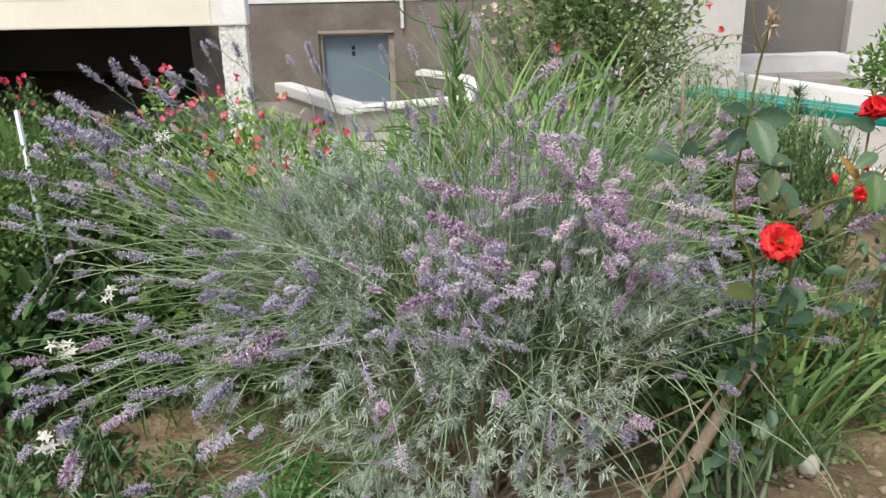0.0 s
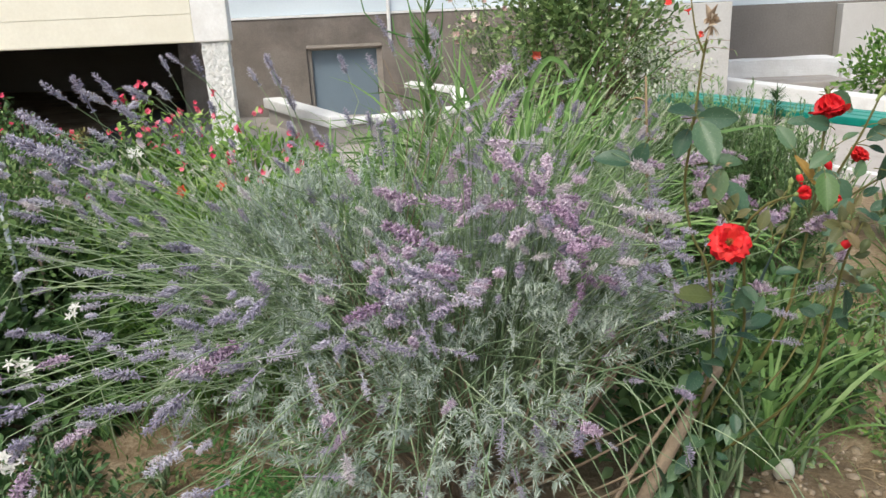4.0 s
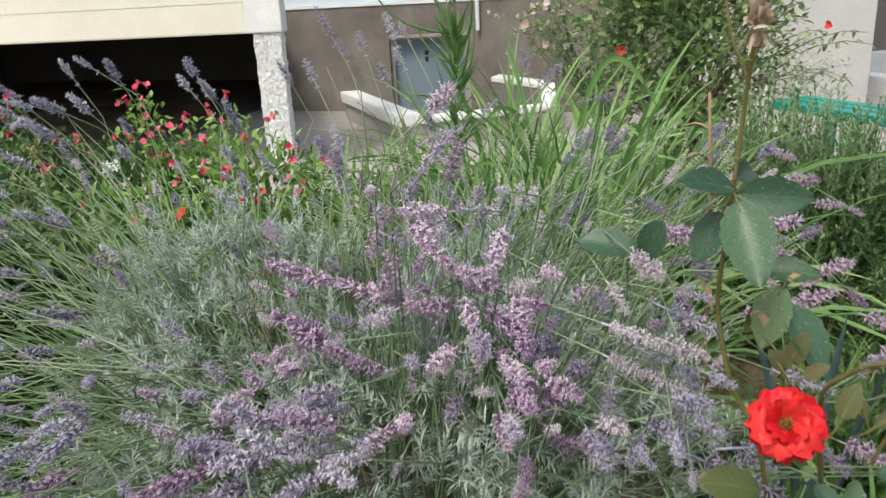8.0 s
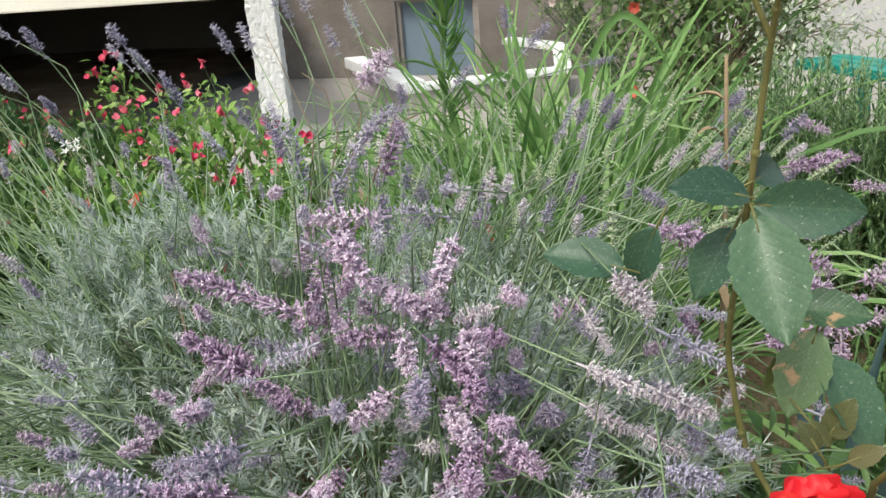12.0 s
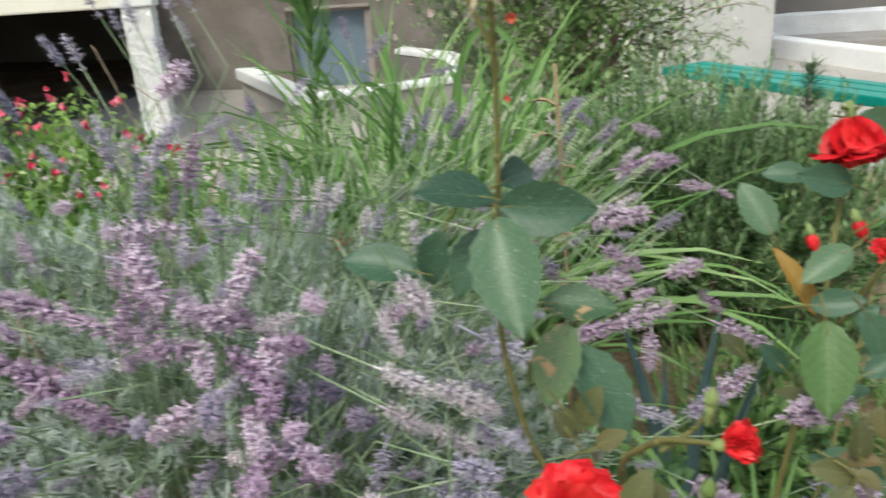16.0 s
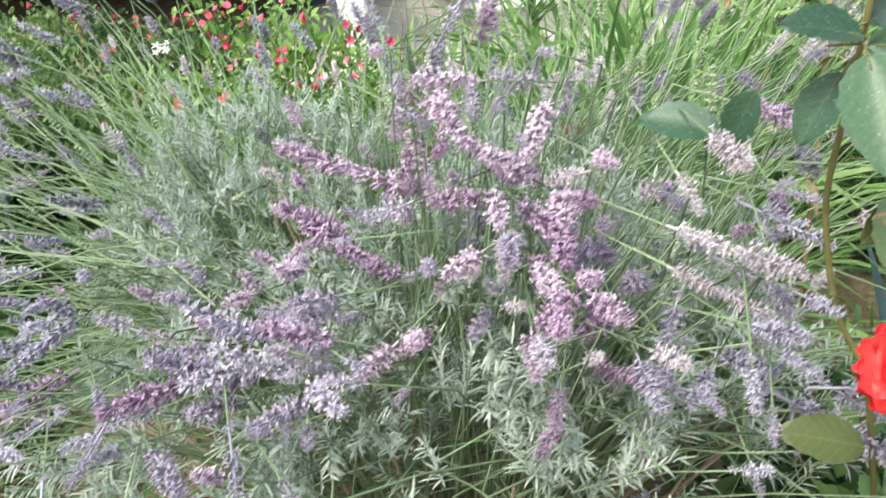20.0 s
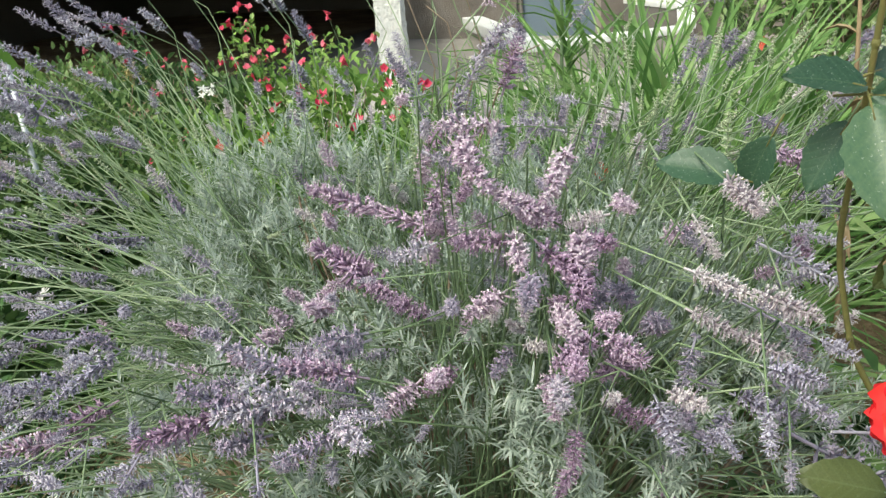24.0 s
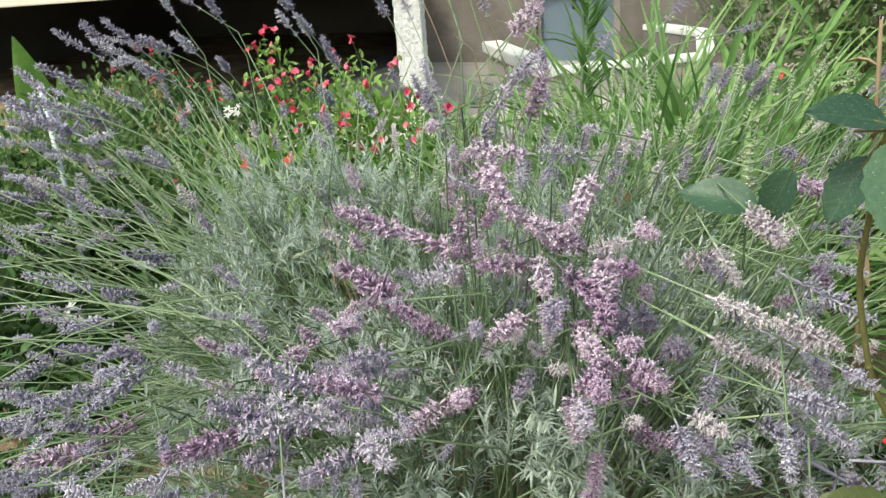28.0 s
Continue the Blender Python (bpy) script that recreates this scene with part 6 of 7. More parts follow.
OUTER = [petal_mesh("rose_petal", 0.043, 0.18 + 0.1 * k, 0.8 + 0.3 * k, RED_PETAL) for k in range(3)]
INNER = [petal_mesh("rose_petal", 0.029, 0.75 + 0.2 * k, 0.5, RED_PETAL) for k in range(3)]
rose = thing("rose_bush", (0.74, 1.95, 0.0), "red rose bush with open blooms and half-open buds", "rose bush")
RB = np.array([0.74, 1.95, 0.0])


def bloom(at, face, scale, openness, label, green=1.0):
    heart = Geo()
    for k in range(46 if openness > 0.5 else 12):
        d = unit(np.array([rng.normal(0, 0.5), rng.normal(0, 0.5), 1.0]))
        heart.tube([d * 0.002, d * rng.uniform(0.009, 0.015)], [0.0006, 0.001], 4)
    m = Matrix.LocRotScale(Vector(np.asarray(at) - RB), Vector(face).to_track_quat("Z", "Y"), Vector((scale,) * 3))
    b = part("bloom", heart.mesh("bloom_heart", STAMEN), rose, label, m)
    cup = Geo().tube([(0, 0, -0.016), (0, 0, -0.007), (0, 0, 0.002)], [0.0025, 0.005 * green, 0.004 * green], 8)
    cup.blades(np.zeros((5, 3)) - np.array([0, 0, 0.006]), [(math.cos(1.257 * k), math.sin(1.257 * k), -0.3 + 1.6 * (green > 1)) for k in range(5)], 0.016 * green, 0.005 * green, 0.0, 3, 0.2)
    part("calyx", cup.mesh("calyx", BUD_GREEN), b, "", Matrix.Identity(4))
    for ring, (count, meshes, tilt) in enumerate(((5, OUTER, 0.0), (5, OUTER, 0.35), (5, INNER, 0.2))):
        for k in range(count):
            a = 6.283 * (k + 0.5 * ring) / count + rng.normal(0, 0.1)
            r = Matrix.Rotation(a, 4, "Z") @ Matrix.Rotation(-(tilt + (1 - openness) * 1.1) + rng.normal(0, 0.08), 4, "Y")
            part("petal", meshes[int(rng.integers(3))], b, "", r)
    return b


bloom((0.69, 1.421, 0.9), (-0.12, -0.75, 0.62), 0.84, 1.0, "fully open red bloom with yellow stamens")
bloom((0.982, 1.74, 1.12), (0.05, -0.4, -0.9), 1.12, 0.16, "red bloom with drooping petals")
bloom((1.025, 1.683, 0.99), (0.3, -0.4, 0.7), 0.62, 0.25, "small half-open red bloom")
bloom((1.28, 2.29, 0.75), (0.3, -0.5, 0.7), 0.7, 0.6, "small red bloom")


def bud(at, face, ln, fat, red):
    """A rosebud: pointed ovoid with sepals."""
    g = Geo()
    s = np.linspace(0, 1, 8)
    g.tube(np.stack([0 * s, 0 * s, ln * s], 1), fat * np.sin(np.pi * np.clip(0.08 + 0.86 * s, 0, 1)) * (1 - 0.45 * s), 10)
    m = Matrix.LocRotScale(Vector(np.asarray(at) - RB), Vector(face).to_track_quat("Z", "Y"), Vector((1, 1, 1)))
    b = part("bud", g.mesh("rose_bud", RED_PETAL if red else BUD_GREEN), rose, "half-open red bud" if red else "closed green bud", m)
    q = Geo()
    for k in range(5):
        a = 6.283 * k / 5
        q.blades([(fat * 0.45 * math.cos(a), fat * 0.45 * math.sin(a), 0)], [(0.16 * math.cos(a), 0.16 * math.sin(a), 1)], ln * (0.55 if red else 0.8), fat * 0.4, 0.0, 4, 0.2, "lance")
    q.tube([(0, 0, -0.014), (0, 0, -0.004), (0, 0, 0.004)], [fat * 0.25, fat * 0.55, fat * 0.6], 8)
    part("calyx", q.mesh("bud_calyx", BUD_GREEN), b, "", Matrix.Identity(4))


bloom((0.775, 1.35, 1.008), (0.95, -0.1, 0.2), 0.46, 0.02, "half-open red bud with curled petals", 2.0)
bud((0.773, 1.38, 1.015), (0.05, -0.1, 1), 0.016, 0.006, False)
bud((0.762, 1.33, 0.985), (0.05, -0.15, 1), 0.015, 0.0065, False)
bud((1.02, 1.6, 1.135), (0.5, -0.05, 0.75), 0.028, 0.0072, False)
bud((1.084, 2.095, 0.87), (0.2, -0.3, -0.8), 0.034, 0.012, True)
bud((1.1, 1.98, 0.93), (0.3, -0.3, -0.8), 0.034, 0.012, True)
bud((0.9, 1.44, 0.88), (0.6, -0.2, 0.5), 0.024, 0.011, True)


def cane(points, r0, r1):
    pts = np.array(points, float)
    s = np.linspace(0, len(pts) - 1, 4 * len(pts))
    fine = np.array([np.interp(s, np.arange(len(pts)), pts[:, i]) for i in range(3)]).T
    fine[1:-1] = (fine[:-2] + 2 * fine[1:-1] + fine[2:]) / 4
    g = Geo().tube(fine, np.linspace(r0, r1, len(fine)), 7)
    for k in range(2, len(fine) - 2, 2):
        d = unit(rng.normal(0, 1, 3))
        g.tube([fine[k], fine[k] + d * 0.006], [0.0016, 0.0003], 4)
    for k in range(4, len(fine) - 2, 5):
        g.tube([fine[k] - (fine[k + 1] - fine[k]) * 0.12, fine[k], fine[k] + (fine[k + 1] - fine[k]) * 0.12], [r0 * 0.8, r0 * 1.06, r0 * 0.8], 7)
    part("cane", g.mesh("rose_cane", CANE), rose)
    return fine


cane([(0.74, 1.95, 0.0), (0.75, 1.63, 0.55), (0.69, 1.53, 0.82), (0.655, 1.54, 0.88), (0.634, 1.54, 0.98), (0.638, 1.505, 1.11), (0.641, 1.485, 1.22), (0.64, 1.447, 1.285)], 0.0034, 0.0021)
cane([(0.69, 1.53, 0.82), (0.695, 1.47, 0.86), (0.69, 1.43, 0.89)], 0.0035, 0.0028)
cane([(0.74, 1.95, 0.0), (0.8, 1.6, 0.6), (0.72, 1.44, 0.93), (0.745, 1.39, 0.985), (0.775, 1.35, 1.008)], 0.0038, 0.0018)
cane([(0.745, 1.39, 0.975), (0.765, 1.385, 0.995), (0.773, 1.38, 1.013)], 0.002, 0.0012)
cane([(0.75, 1.36, 0.9), (0.762, 1.33, 0.982)], 0.002, 0.0012)
cane([(0.74, 1.95, 0.0), (0.93, 1.72, 0.6), (0.96, 1.7, 0.9), (0.982, 1.74, 1.06)], 0.0045, 0.0026)
cane([(0.96, 1.7, 0.88), (1.0, 1.62, 1.05), (1.02, 1.6, 1.135)], 0.003, 0.0018)
cane([(0.95, 1.7, 0.85), (1.05, 1.7, 0.92), (1.15, 1.72, 0.97)], 0.003, 0.002)
cane([(0.74, 1.95, 0.0), (0.95, 1.6, 0.5), (0.92, 1.46, 0.85), (0.93, 1.43, 0.93)], 0.004, 0.002)
cane([(0.74, 1.95, 0.0), (1.1, 2.0, 0.4), (1.27, 2.27, 0.73)], 0.004, 0.002)
cane([(0.641, 1.475, 1.235), (0.622, 1.47, 1.275), (0.61, 1.47, 1.34)], 0.0022, 0.0012)
dry = thing("dry_flower_stalk", (0.72, 2.26, soil_z(0.72, 2.26)), "dry brown lily stalk with withered tip", "dead stalk")
part("stalk", Geo().tube(arc((0.72, 2.26, 0.0), (0.71, 2.25, 1.12), (0.015, 0, 0), 8), [0.006, 0.006, 0.0055, 0.005, 0.005, 0.0045, 0.004, 0.003], 6).mesh("dry_stalk", DRY), dry)
part("withered_leaves", Geo().blades([(0.71, 2.25, 0.75 + 0.06 * k) for k in range(6)], rng.normal(0, 1, (6, 3)) + np.array([0, 0, 0.5]), 0.07, 0.018, 0.6, 4, 0.3).mesh("withered_leaves", DRY), dry, "curled brown leaves", kind="stuff")
hip = Geo()
for k in range(20):
    a, up = 2.4 * k, rng.uniform(0.5, 2.6)
    hip.blades([(0.638, 1.437, 1.288)], [(math.cos(a), math.sin(a), up)], rng.uniform(0.016, 0.024), rng.uniform(0.013, 0.019), rng.uniform(-0.9, 0.9), 5, 0.6, "ovate", rng.normal(0, 0.8))
for k in range(6):
    a = 6.283 * k / 6
    hip.blades([(0.639, 1.439, 1.284)], [(math.cos(a), math.sin(a), -0.5)], rng.uniform(0.016, 0.026), 0.0045, 0.6, 4, 0.4)
hip.tube([(0.64, 1.445, 1.27), (0.639, 1.44, 1.28), (0.638, 1.437, 1.288)], [0.003, 0.0042, 0.003], 8)
part("withered_bloom", hip.mesh("withered_bloom", leafy("withered_petal", (0.42, 0.31, 0.21), (0.64, 0.55, 0.43), 0.8, 0.25, (0.78, 0.71, 0.6), 60.0)), rose, "withered brown flower head")


def rose_leaf(name, material):
    """A single rose leaflet 1 unit long along +X with a toothed edge and raised veins."""
    n, rows = 12, []
    for i in range(n + 1):
        s = i / n
        w = 0.34 * math.sin(math.pi * min(1, 0.02 + 0.965 * s ** 0.95)) ** 0.72 * (1 + 0.05 * (1 if i % 2 else -1))
        droop = -0.16 * s * s
        rows += [(s - 0.02, -w, droop + 0.09 * (w / 0.34)), (s, -w * 0.5, droop + 0.035 + 0.01 * (i % 2)), (s, 0, droop), (s, w * 0.5, droop + 0.035 + 0.01 * (i % 2)), (s - 0.02, w, droop + 0.09 * (w / 0.34))]
    f = [(5 * i + j, 5 * i + j + 1, 5 * i + j + 6, 5 * i + j + 5) for i in range(n) for j in range(4)]
    return Geo().add(rows, f).mesh(name, material)


LEAF = {"green": rose_leaf("rose_leaflet", ROSE_LEAF), "bronze": rose_leaf("bronze_leaflet", BRONZE_LEAF), "yellow": rose_leaf("yellow_leaflet", ORANGE_LEAF), "fresh": rose_leaf("fresh_leaflet", FRESH_LEAF), "olive": rose_leaf("olive_leaflet", OLIVE_LEAF), "blotched": rose_leaf("blotched_leaflet", BLOTCH_LEAF)}
LEAFLABEL = {"green": "", "fresh": "large fresh green leaf", "bronze": "reddish bronze young leaf", "yellow": "narrow orange dying leaf", "olive": "olive green leaf with brown patches", "blotched": "speckled green leaf with dry tan blotches"}


def leaf_at(at, d, size, kind, face=(0, -0.5, 0.8)):
    x = Vector(d).normalized()
    z = Vector(face)
    y = z.cross(x).normalized()
    z = x.cross(y)
    m = Matrix((x, y, z)).transposed().to_4x4()
    part("leaf", LEAF[kind], rose, LEAFLABEL[kind], Matrix.Translation(Vector(at) - Vector(RB)) @ m @ Matrix.Diagonal((size, size * (0.42 if kind == "yellow" else 0.85), size * 1.3, 1)))


# leaves cane by cane, each from its stalk to its tip
TALL_LEAVES = [
    (0.634, 1.485, 1.128, 0.584, 1.46, 1.148),
    (0.64, 1.485, 1.122, 0.707, 1.465, 1.122),
    (0.64, 1.5, 1.135, 0.67, 1.54, 1.138),
    (0.638, 1.47, 1.116, 0.652, 1.405, 1.06),
    (0.628, 1.5, 1.098, 0.6, 1.48, 1.052),
    (0.55, 1.63, 1.012, 0.478, 1.63, 1.032),
    (0.58, 1.63, 1.052, 0.556, 1.63, 0.995),
    (0.672, 1.5, 1.035, 0.725, 1.485, 1.042),
    (0.693, 1.49, 1.0, 0.739, 1.45, 0.945),
]
RIGHT_LEAVES = [
    (0.898, 1.53, 0.999, 0.89, 1.48, 0.944),
    (0.903, 1.7, 1.015, 0.876, 1.72, 1.064),
    (0.964, 1.66, 1.012, 0.917, 1.64, 0.991),
    (0.926, 1.64, 0.963, 0.966, 1.62, 0.977),
    (0.966, 1.62, 0.965, 0.988, 1.6, 0.922),
    (1.034, 1.66, 1.038, 1.078, 1.64, 1.068),
    (1.066, 1.64, 1.041, 1.107, 1.62, 1.008),
    (1.072, 1.63, 0.975, 1.113, 1.6, 0.961),
    (1.037, 1.58, 0.883, 1.073, 1.55, 0.9),
    (1.067, 1.66, 0.951, 1.075, 1.64, 1.003),
    (0.995, 1.76, 1.113, 1.067, 1.78, 1.083),
    (0.946, 1.74, 1.063, 0.903, 1.74, 1.069),
    (0.981, 1.72, 1.057, 0.929, 1.7, 1.075),
    (0.998, 1.6, 0.906, 1.022, 1.58, 0.902),
]
MORE_LEAVES = [
    (1.009, 1.64, 0.965, 1.038, 1.66, 0.996),
    (1.02, 1.62, 0.93, 1.038, 1.6, 0.95),
    (0.965, 1.6, 0.909, 0.996, 1.6, 0.93),
    (1.05, 1.68, 1.018, 1.073, 1.66, 1.011),
    (1.094, 1.66, 1.05, 1.13, 1.68, 1.07),
    (1.005, 1.7, 1.028, 1.033, 1.7, 1.049),
    (0.894, 1.6, 0.916, 0.872, 1.6, 0.942),
    (0.932, 1.58, 0.899, 0.95, 1.56, 0.92),
]
BRONZE_LEAVES = [
    (0.901, 1.45, 0.925, 0.9, 1.45, 0.958),
    (0.922, 1.46, 0.937, 0.916, 1.46, 0.962),
    (0.936, 1.48, 0.946, 0.947, 1.48, 0.968),
    (0.894, 1.44, 0.919, 0.862, 1.43, 0.932),
    (0.89, 1.43, 0.929, 0.908, 1.42, 0.922),
    (0.916, 1.43, 0.919, 0.918, 1.43, 0.944),
    (0.929, 1.44, 0.926, 0.949, 1.43, 0.911),
    (0.885, 1.42, 0.922, 0.863, 1.4, 0.906),
    (0.9, 1.42, 0.913, 0.915, 1.4, 0.891),
    (0.932, 1.45, 0.927, 0.954, 1.45, 0.93),
    (0.856, 1.6, 0.932, 0.837, 1.6, 0.954),
]
CANE_BRONZE = [
    (0.698, 1.46, 0.951, 0.708, 1.45, 0.986),
    (0.689, 1.45, 0.946, 0.676, 1.45, 0.968),
    (0.708, 1.44, 0.944, 0.725, 1.43, 0.963),
    (0.748, 1.38, 0.935, 0.74, 1.38, 0.957),
    (0.754, 1.37, 0.933, 0.772, 1.37, 0.95),
    (0.721, 1.36, 0.945, 0.731, 1.36, 0.98),
    (1.051, 1.66, 1.069, 1.084, 1.65, 1.074),
    (1.085, 1.65, 1.067, 1.111, 1.64, 1.062),
    (0.684, 1.46, 0.963, 0.698, 1.45, 0.948),
]
DYING = [
    (0.938, 1.66, 0.944, 0.906, 1.68, 1.008),
    (0.69, 1.5, 1.007, 0.658, 1.48, 0.973),
]

def leaves(rows, kind, face):
    for row in rows:
        base, tip = np.array(row[:3]), np.array(row[3:])
        f = np.array(face) + rng.normal(0, 0.22, 3)
        leaf_at(base, tip - base, float(np.linalg.norm(tip - base)), kind, f)
        stalk = unit(tip - base)
        part("leaf_stalk", Geo().tube([base - stalk * 0.025 + np.array([0, 0.01, -0.004]), base - stalk * 0.01, base + stalk * 0.01], [0.0012, 0.0011, 0.0009], 4).mesh("leaf_stalk", CANE), rose, "", Matrix.Translation(-Vector(RB)))


leaves(TALL_LEAVES[:7] + TALL_LEAVES[8:], "green", (-0.05, -0.75, 0.6))
leaves([TALL_LEAVES[7]], "blotched", (-0.05, -0.75, 0.6))
leaves([(0.69, 1.49, 1.022, 0.668, 1.46, 0.966)], "blotched", (-0.05, -0.8, 0.5))
leaves(RIGHT_LEAVES[:1], "fresh", (-0.1, -0.8, 0.5))
leaves(RIGHT_LEAVES[1:], "green", (-0.1, -0.7, 0.65))
leaves(MORE_LEAVES, "green", (-0.2, -0.5, 0.8))
leaves(BRONZE_LEAVES, "bronze", (-0.1, -0.7, 0.65))
leaves(CANE_BRONZE, "bronze", (0.1, -0.7, 0.65))
leaves(DYING[:1], "yellow", (-0.1, -0.8, 0.5))
leaves(DYING[1:], "olive", (-0.1, -0.8, 0.5))
leaf_at((0.69, 1.51, 0.76), (-0.8, -0.2, 0.25), 0.075, "olive", (0, -0.7, 0.8))
# leaves of the lower canes, spray by spray
for at, d, n, size, kind in (((0.9, 1.46, 0.9), (0.4, -0.3, 0.2), 4, 0.03, "bronze"), ((0.93, 1.5, 0.86), (0.5, -0.3, 0.0), 6, 0.032, "olive"), ((0.88, 1.48, 0.83), (0.2, -0.3, 0.0), 5, 0.032, "bronze"), ((1.02, 1.62, 0.9), (0.6, -0.3, 0.1), 7, 0.042, "green"), ((0.98, 1.7, 0.86), (-0.4, -0.5, -0.2), 4, 0.045, "bronze"), ((0.95, 1.6, 0.8), (0.3, -0.5, -0.2), 5, 0.045, "bronze"), ((1.0, 1.62, 0.75), (0.4, -0.5, -0.2), 5, 0.05, "green"), ((0.82, 1.6, 0.68), (-0.5, -0.6, 0.0), 5, 0.055, "green"), ((0.75, 1.66, 0.55), (-0.6, -0.5, -0.2), 5, 0.055, "green"),
                             ((0.8, 1.62, 0.42), (-0.4, -0.6, -0.3), 5, 0.055, "green"), ((0.7, 1.62, 0.35), (-0.6, -0.5, -0.2), 5, 0.06, "green"), ((0.75, 1.5, 0.8), (0.5, -0.6, 0.0), 4, 0.045, "green"), ((1.2, 2.2, 0.66), (0.5, -0.5, 0.1), 5, 0.055, "green"), ((1.12, 2.05, 0.5), (0.4, -0.5, 0.1), 5, 0.055, "green")):
    d = np.array(d)
    for k in range(n):
        o = unit(d + rng.normal(0, 0.75, 3))
        leaf_at(np.array(at) + rng.normal(0, 0.018, 3) + unit(d) * 0.02 * k, o, size * rng.uniform(0.75, 1.15), kind, (rng.normal(0, 0.4), -0.5 + rng.normal(0, 0.4), 0.8))

# ---- loose things on the soil ----
stake = tagged(new("wooden_stake", Geo().tube([(0.5, 1.62, 0.02), (0.6, 1.66, 0.16), (0.72, 1.73, 0.35), (0.803, 1.77, 0.475)], [0.017, 0.018, 0.016, 0.015], 7).mesh("wooden_stake", BARK)), "weathered brown wooden stake leaning under the lavender", "stake")
tagged(new("dry_branch", Geo().tube(arc((0.45, 1.63, 0.02), (0.775, 1.78, 0.46), (0.0, 0, 0.03), 8), [0.007, 0.007, 0.006, 0.006, 0.005, 0.005, 0.004, 0.003], 7).mesh("dry_branch", BARK)), "thin dry branch beside the stake", "branch")
bm = bmesh.new()
bmesh.ops.create_icosphere(bm, subdivisions=3, radius=1)
for v in bm.verts:
    v.co = Vector((v.co.x * 0.03, v.co.y * 0.026, v.co.z * 0.036)) * (1 + 0.12 * noise.noise(v.co * 1.7)) + Vector((1.068, 1.958, 0.055))
sm = bpy.data.meshes.new("stone")
bm.to_mesh(sm)
bm.free()
sm.shade_smooth()
sm.materials.append(STONE)
tagged(new("stone", sm), "smooth pale oval stone on the soil", "stone")
pebbles = Geo()
cs, ss = [], []
for k in range(900):
    x, y = rng.uniform(-1.3, 1.9), rng.uniform(1.2, 3.2)
    if k % 2:
        x, y = rng.uniform(0.75, 1.9), rng.uniform(1.6, 2.9)
    if -0.4 < x < 0.5 and y > 1.5:
        continue
    s = rng.uniform(0.004, 0.014) * (1.8 if rng.random() < 0.12 else 1)
    cs.append((x, y, soil_z(x, y) + 0.03 * noise.noise(Vector((x * 2.1, y * 2.1, 0))) + 0.02 * noise.noise(Vector((x * 7, y * 7, 3))) + 0.004)), ss.append(s)
tagged(new("pebbles", pebbles.stones(cs, ss).mesh("pebbles", surface("pebble", [(0.3, (0.2, 0.15, 0.1)), (0.55, (0.36, 0.29, 0.21)), (0.8, (0.55, 0.5, 0.42))], 14, 60, 0.9, 0.4, 0.002))), "small stones and clods strewn on the soil", "pebbles", kind="stuff")
pipe = tagged(new("metal_stake", Geo().tube([(-1.245, 2.37, 0.0), (-1.265, 2.395, 0.33), (-1.3, 2.44, 1.02)], [0.0085, 0.0085, 0.0085], 10).mesh("metal_stake", PIPE)), "thin grey metal pipe stuck upright in the bed", "stake")
tagged(new("rusty_rod", Geo().tube([(-1.16, 2.42, 0.0), (-1.2, 2.45, 0.3), (-1.225, 2.47, 0.62)], [0.007, 0.007, 0.007], 7).mesh("rusty_rod", BARK)), "short brown rod beside the metal pipe", "stake")

JASMINE = [flower_mesh("jasmine_flower", WHITE_PETAL, 5, 0.019, 0.15, 0.36), flower_mesh("jasmine_flower", WHITE_PETAL, 5, 0.017, 0.45, 0.36)]
for (x, y, z), n in (((-0.852, 1.7, 0.552), 9), ((-0.907, 1.62, 0.35), 9), ((-1.05, 2.93, 0.84), 7), ((-0.885, 2.0, 0.578), 4), ((-1.68, 2.66, 0.93), 5)):
    j = thing("white_flower", (x, y, z - 0.3), "small white starry flower cluster on a thin stalk", "flower", "white flower clusters")
    part("stalk", Geo().tube(arc((x + 0.03, y + 0.04, max(0.0, z - 0.45)), (x, y, z), (0.01, 0, 0), 5), [0.002, 0.002, 0.0018, 0.0016, 0.0014], 5).mesh("flower_stalk", LAV_STEM), j)
    scatter(JASMINE, j, [(x + rng.normal(0, 0.014), y + rng.normal(0, 0.01), z + rng.normal(0, 0.014)) for k in range(n)], "flower", "", (0.8, 1.2), (0, -0.8, 0.5), 0.5)
umbel = thing("yellow_flower_head", (-1.12, 2.7, 0.6), "pale yellow-green flower head among the shrubs", "flower")
part("stalk", Geo().tube([(-1.12, 2.7, 0.5), (-1.12, 2.7, 0.8), (-1.12, 2.7, 0.93)], 0.003, 5).mesh("umbel_stalk", LAV_STEM), umbel)
part("floret_head", Geo().blades(np.array([-1.12, 2.7, 0.94]) + rng.normal(0, 0.014, (60, 3)), rng.normal(0, 1, (60, 3)) + np.array([0, -0.3, 0.6]), 0.022, 0.008, 0.1, 2, 0.2).mesh("umbel_florets", YELLOW_LEAF), umbel, kind="stuff")
POPPY = [flower_mesh("orange_flower", CORAL_PETAL, 5, 0.02, 0.5)]
for x, y, z in ((-0.6, 2.55, 0.79), (-0.74, 2.55, 0.775), (0.595, 3.63, 0.82), (0.3, 2.3, 0.8)):
    o = thing("orange_flower", (x, y, z - 0.25), "small orange-red flower in the grass", "flower", "orange flowers")
    part("stalk", Geo().tube([(x, y, z - 0.5), (x, y, z - 0.2), (x, y, z)], 0.0016, 5).mesh("poppy_stalk", LAV_STEM), o)
    scatter(POPPY, o, [(x, y, z)], "bloom", "", (1.0, 1.4), (0, -0.8, 0.5), 0.3)

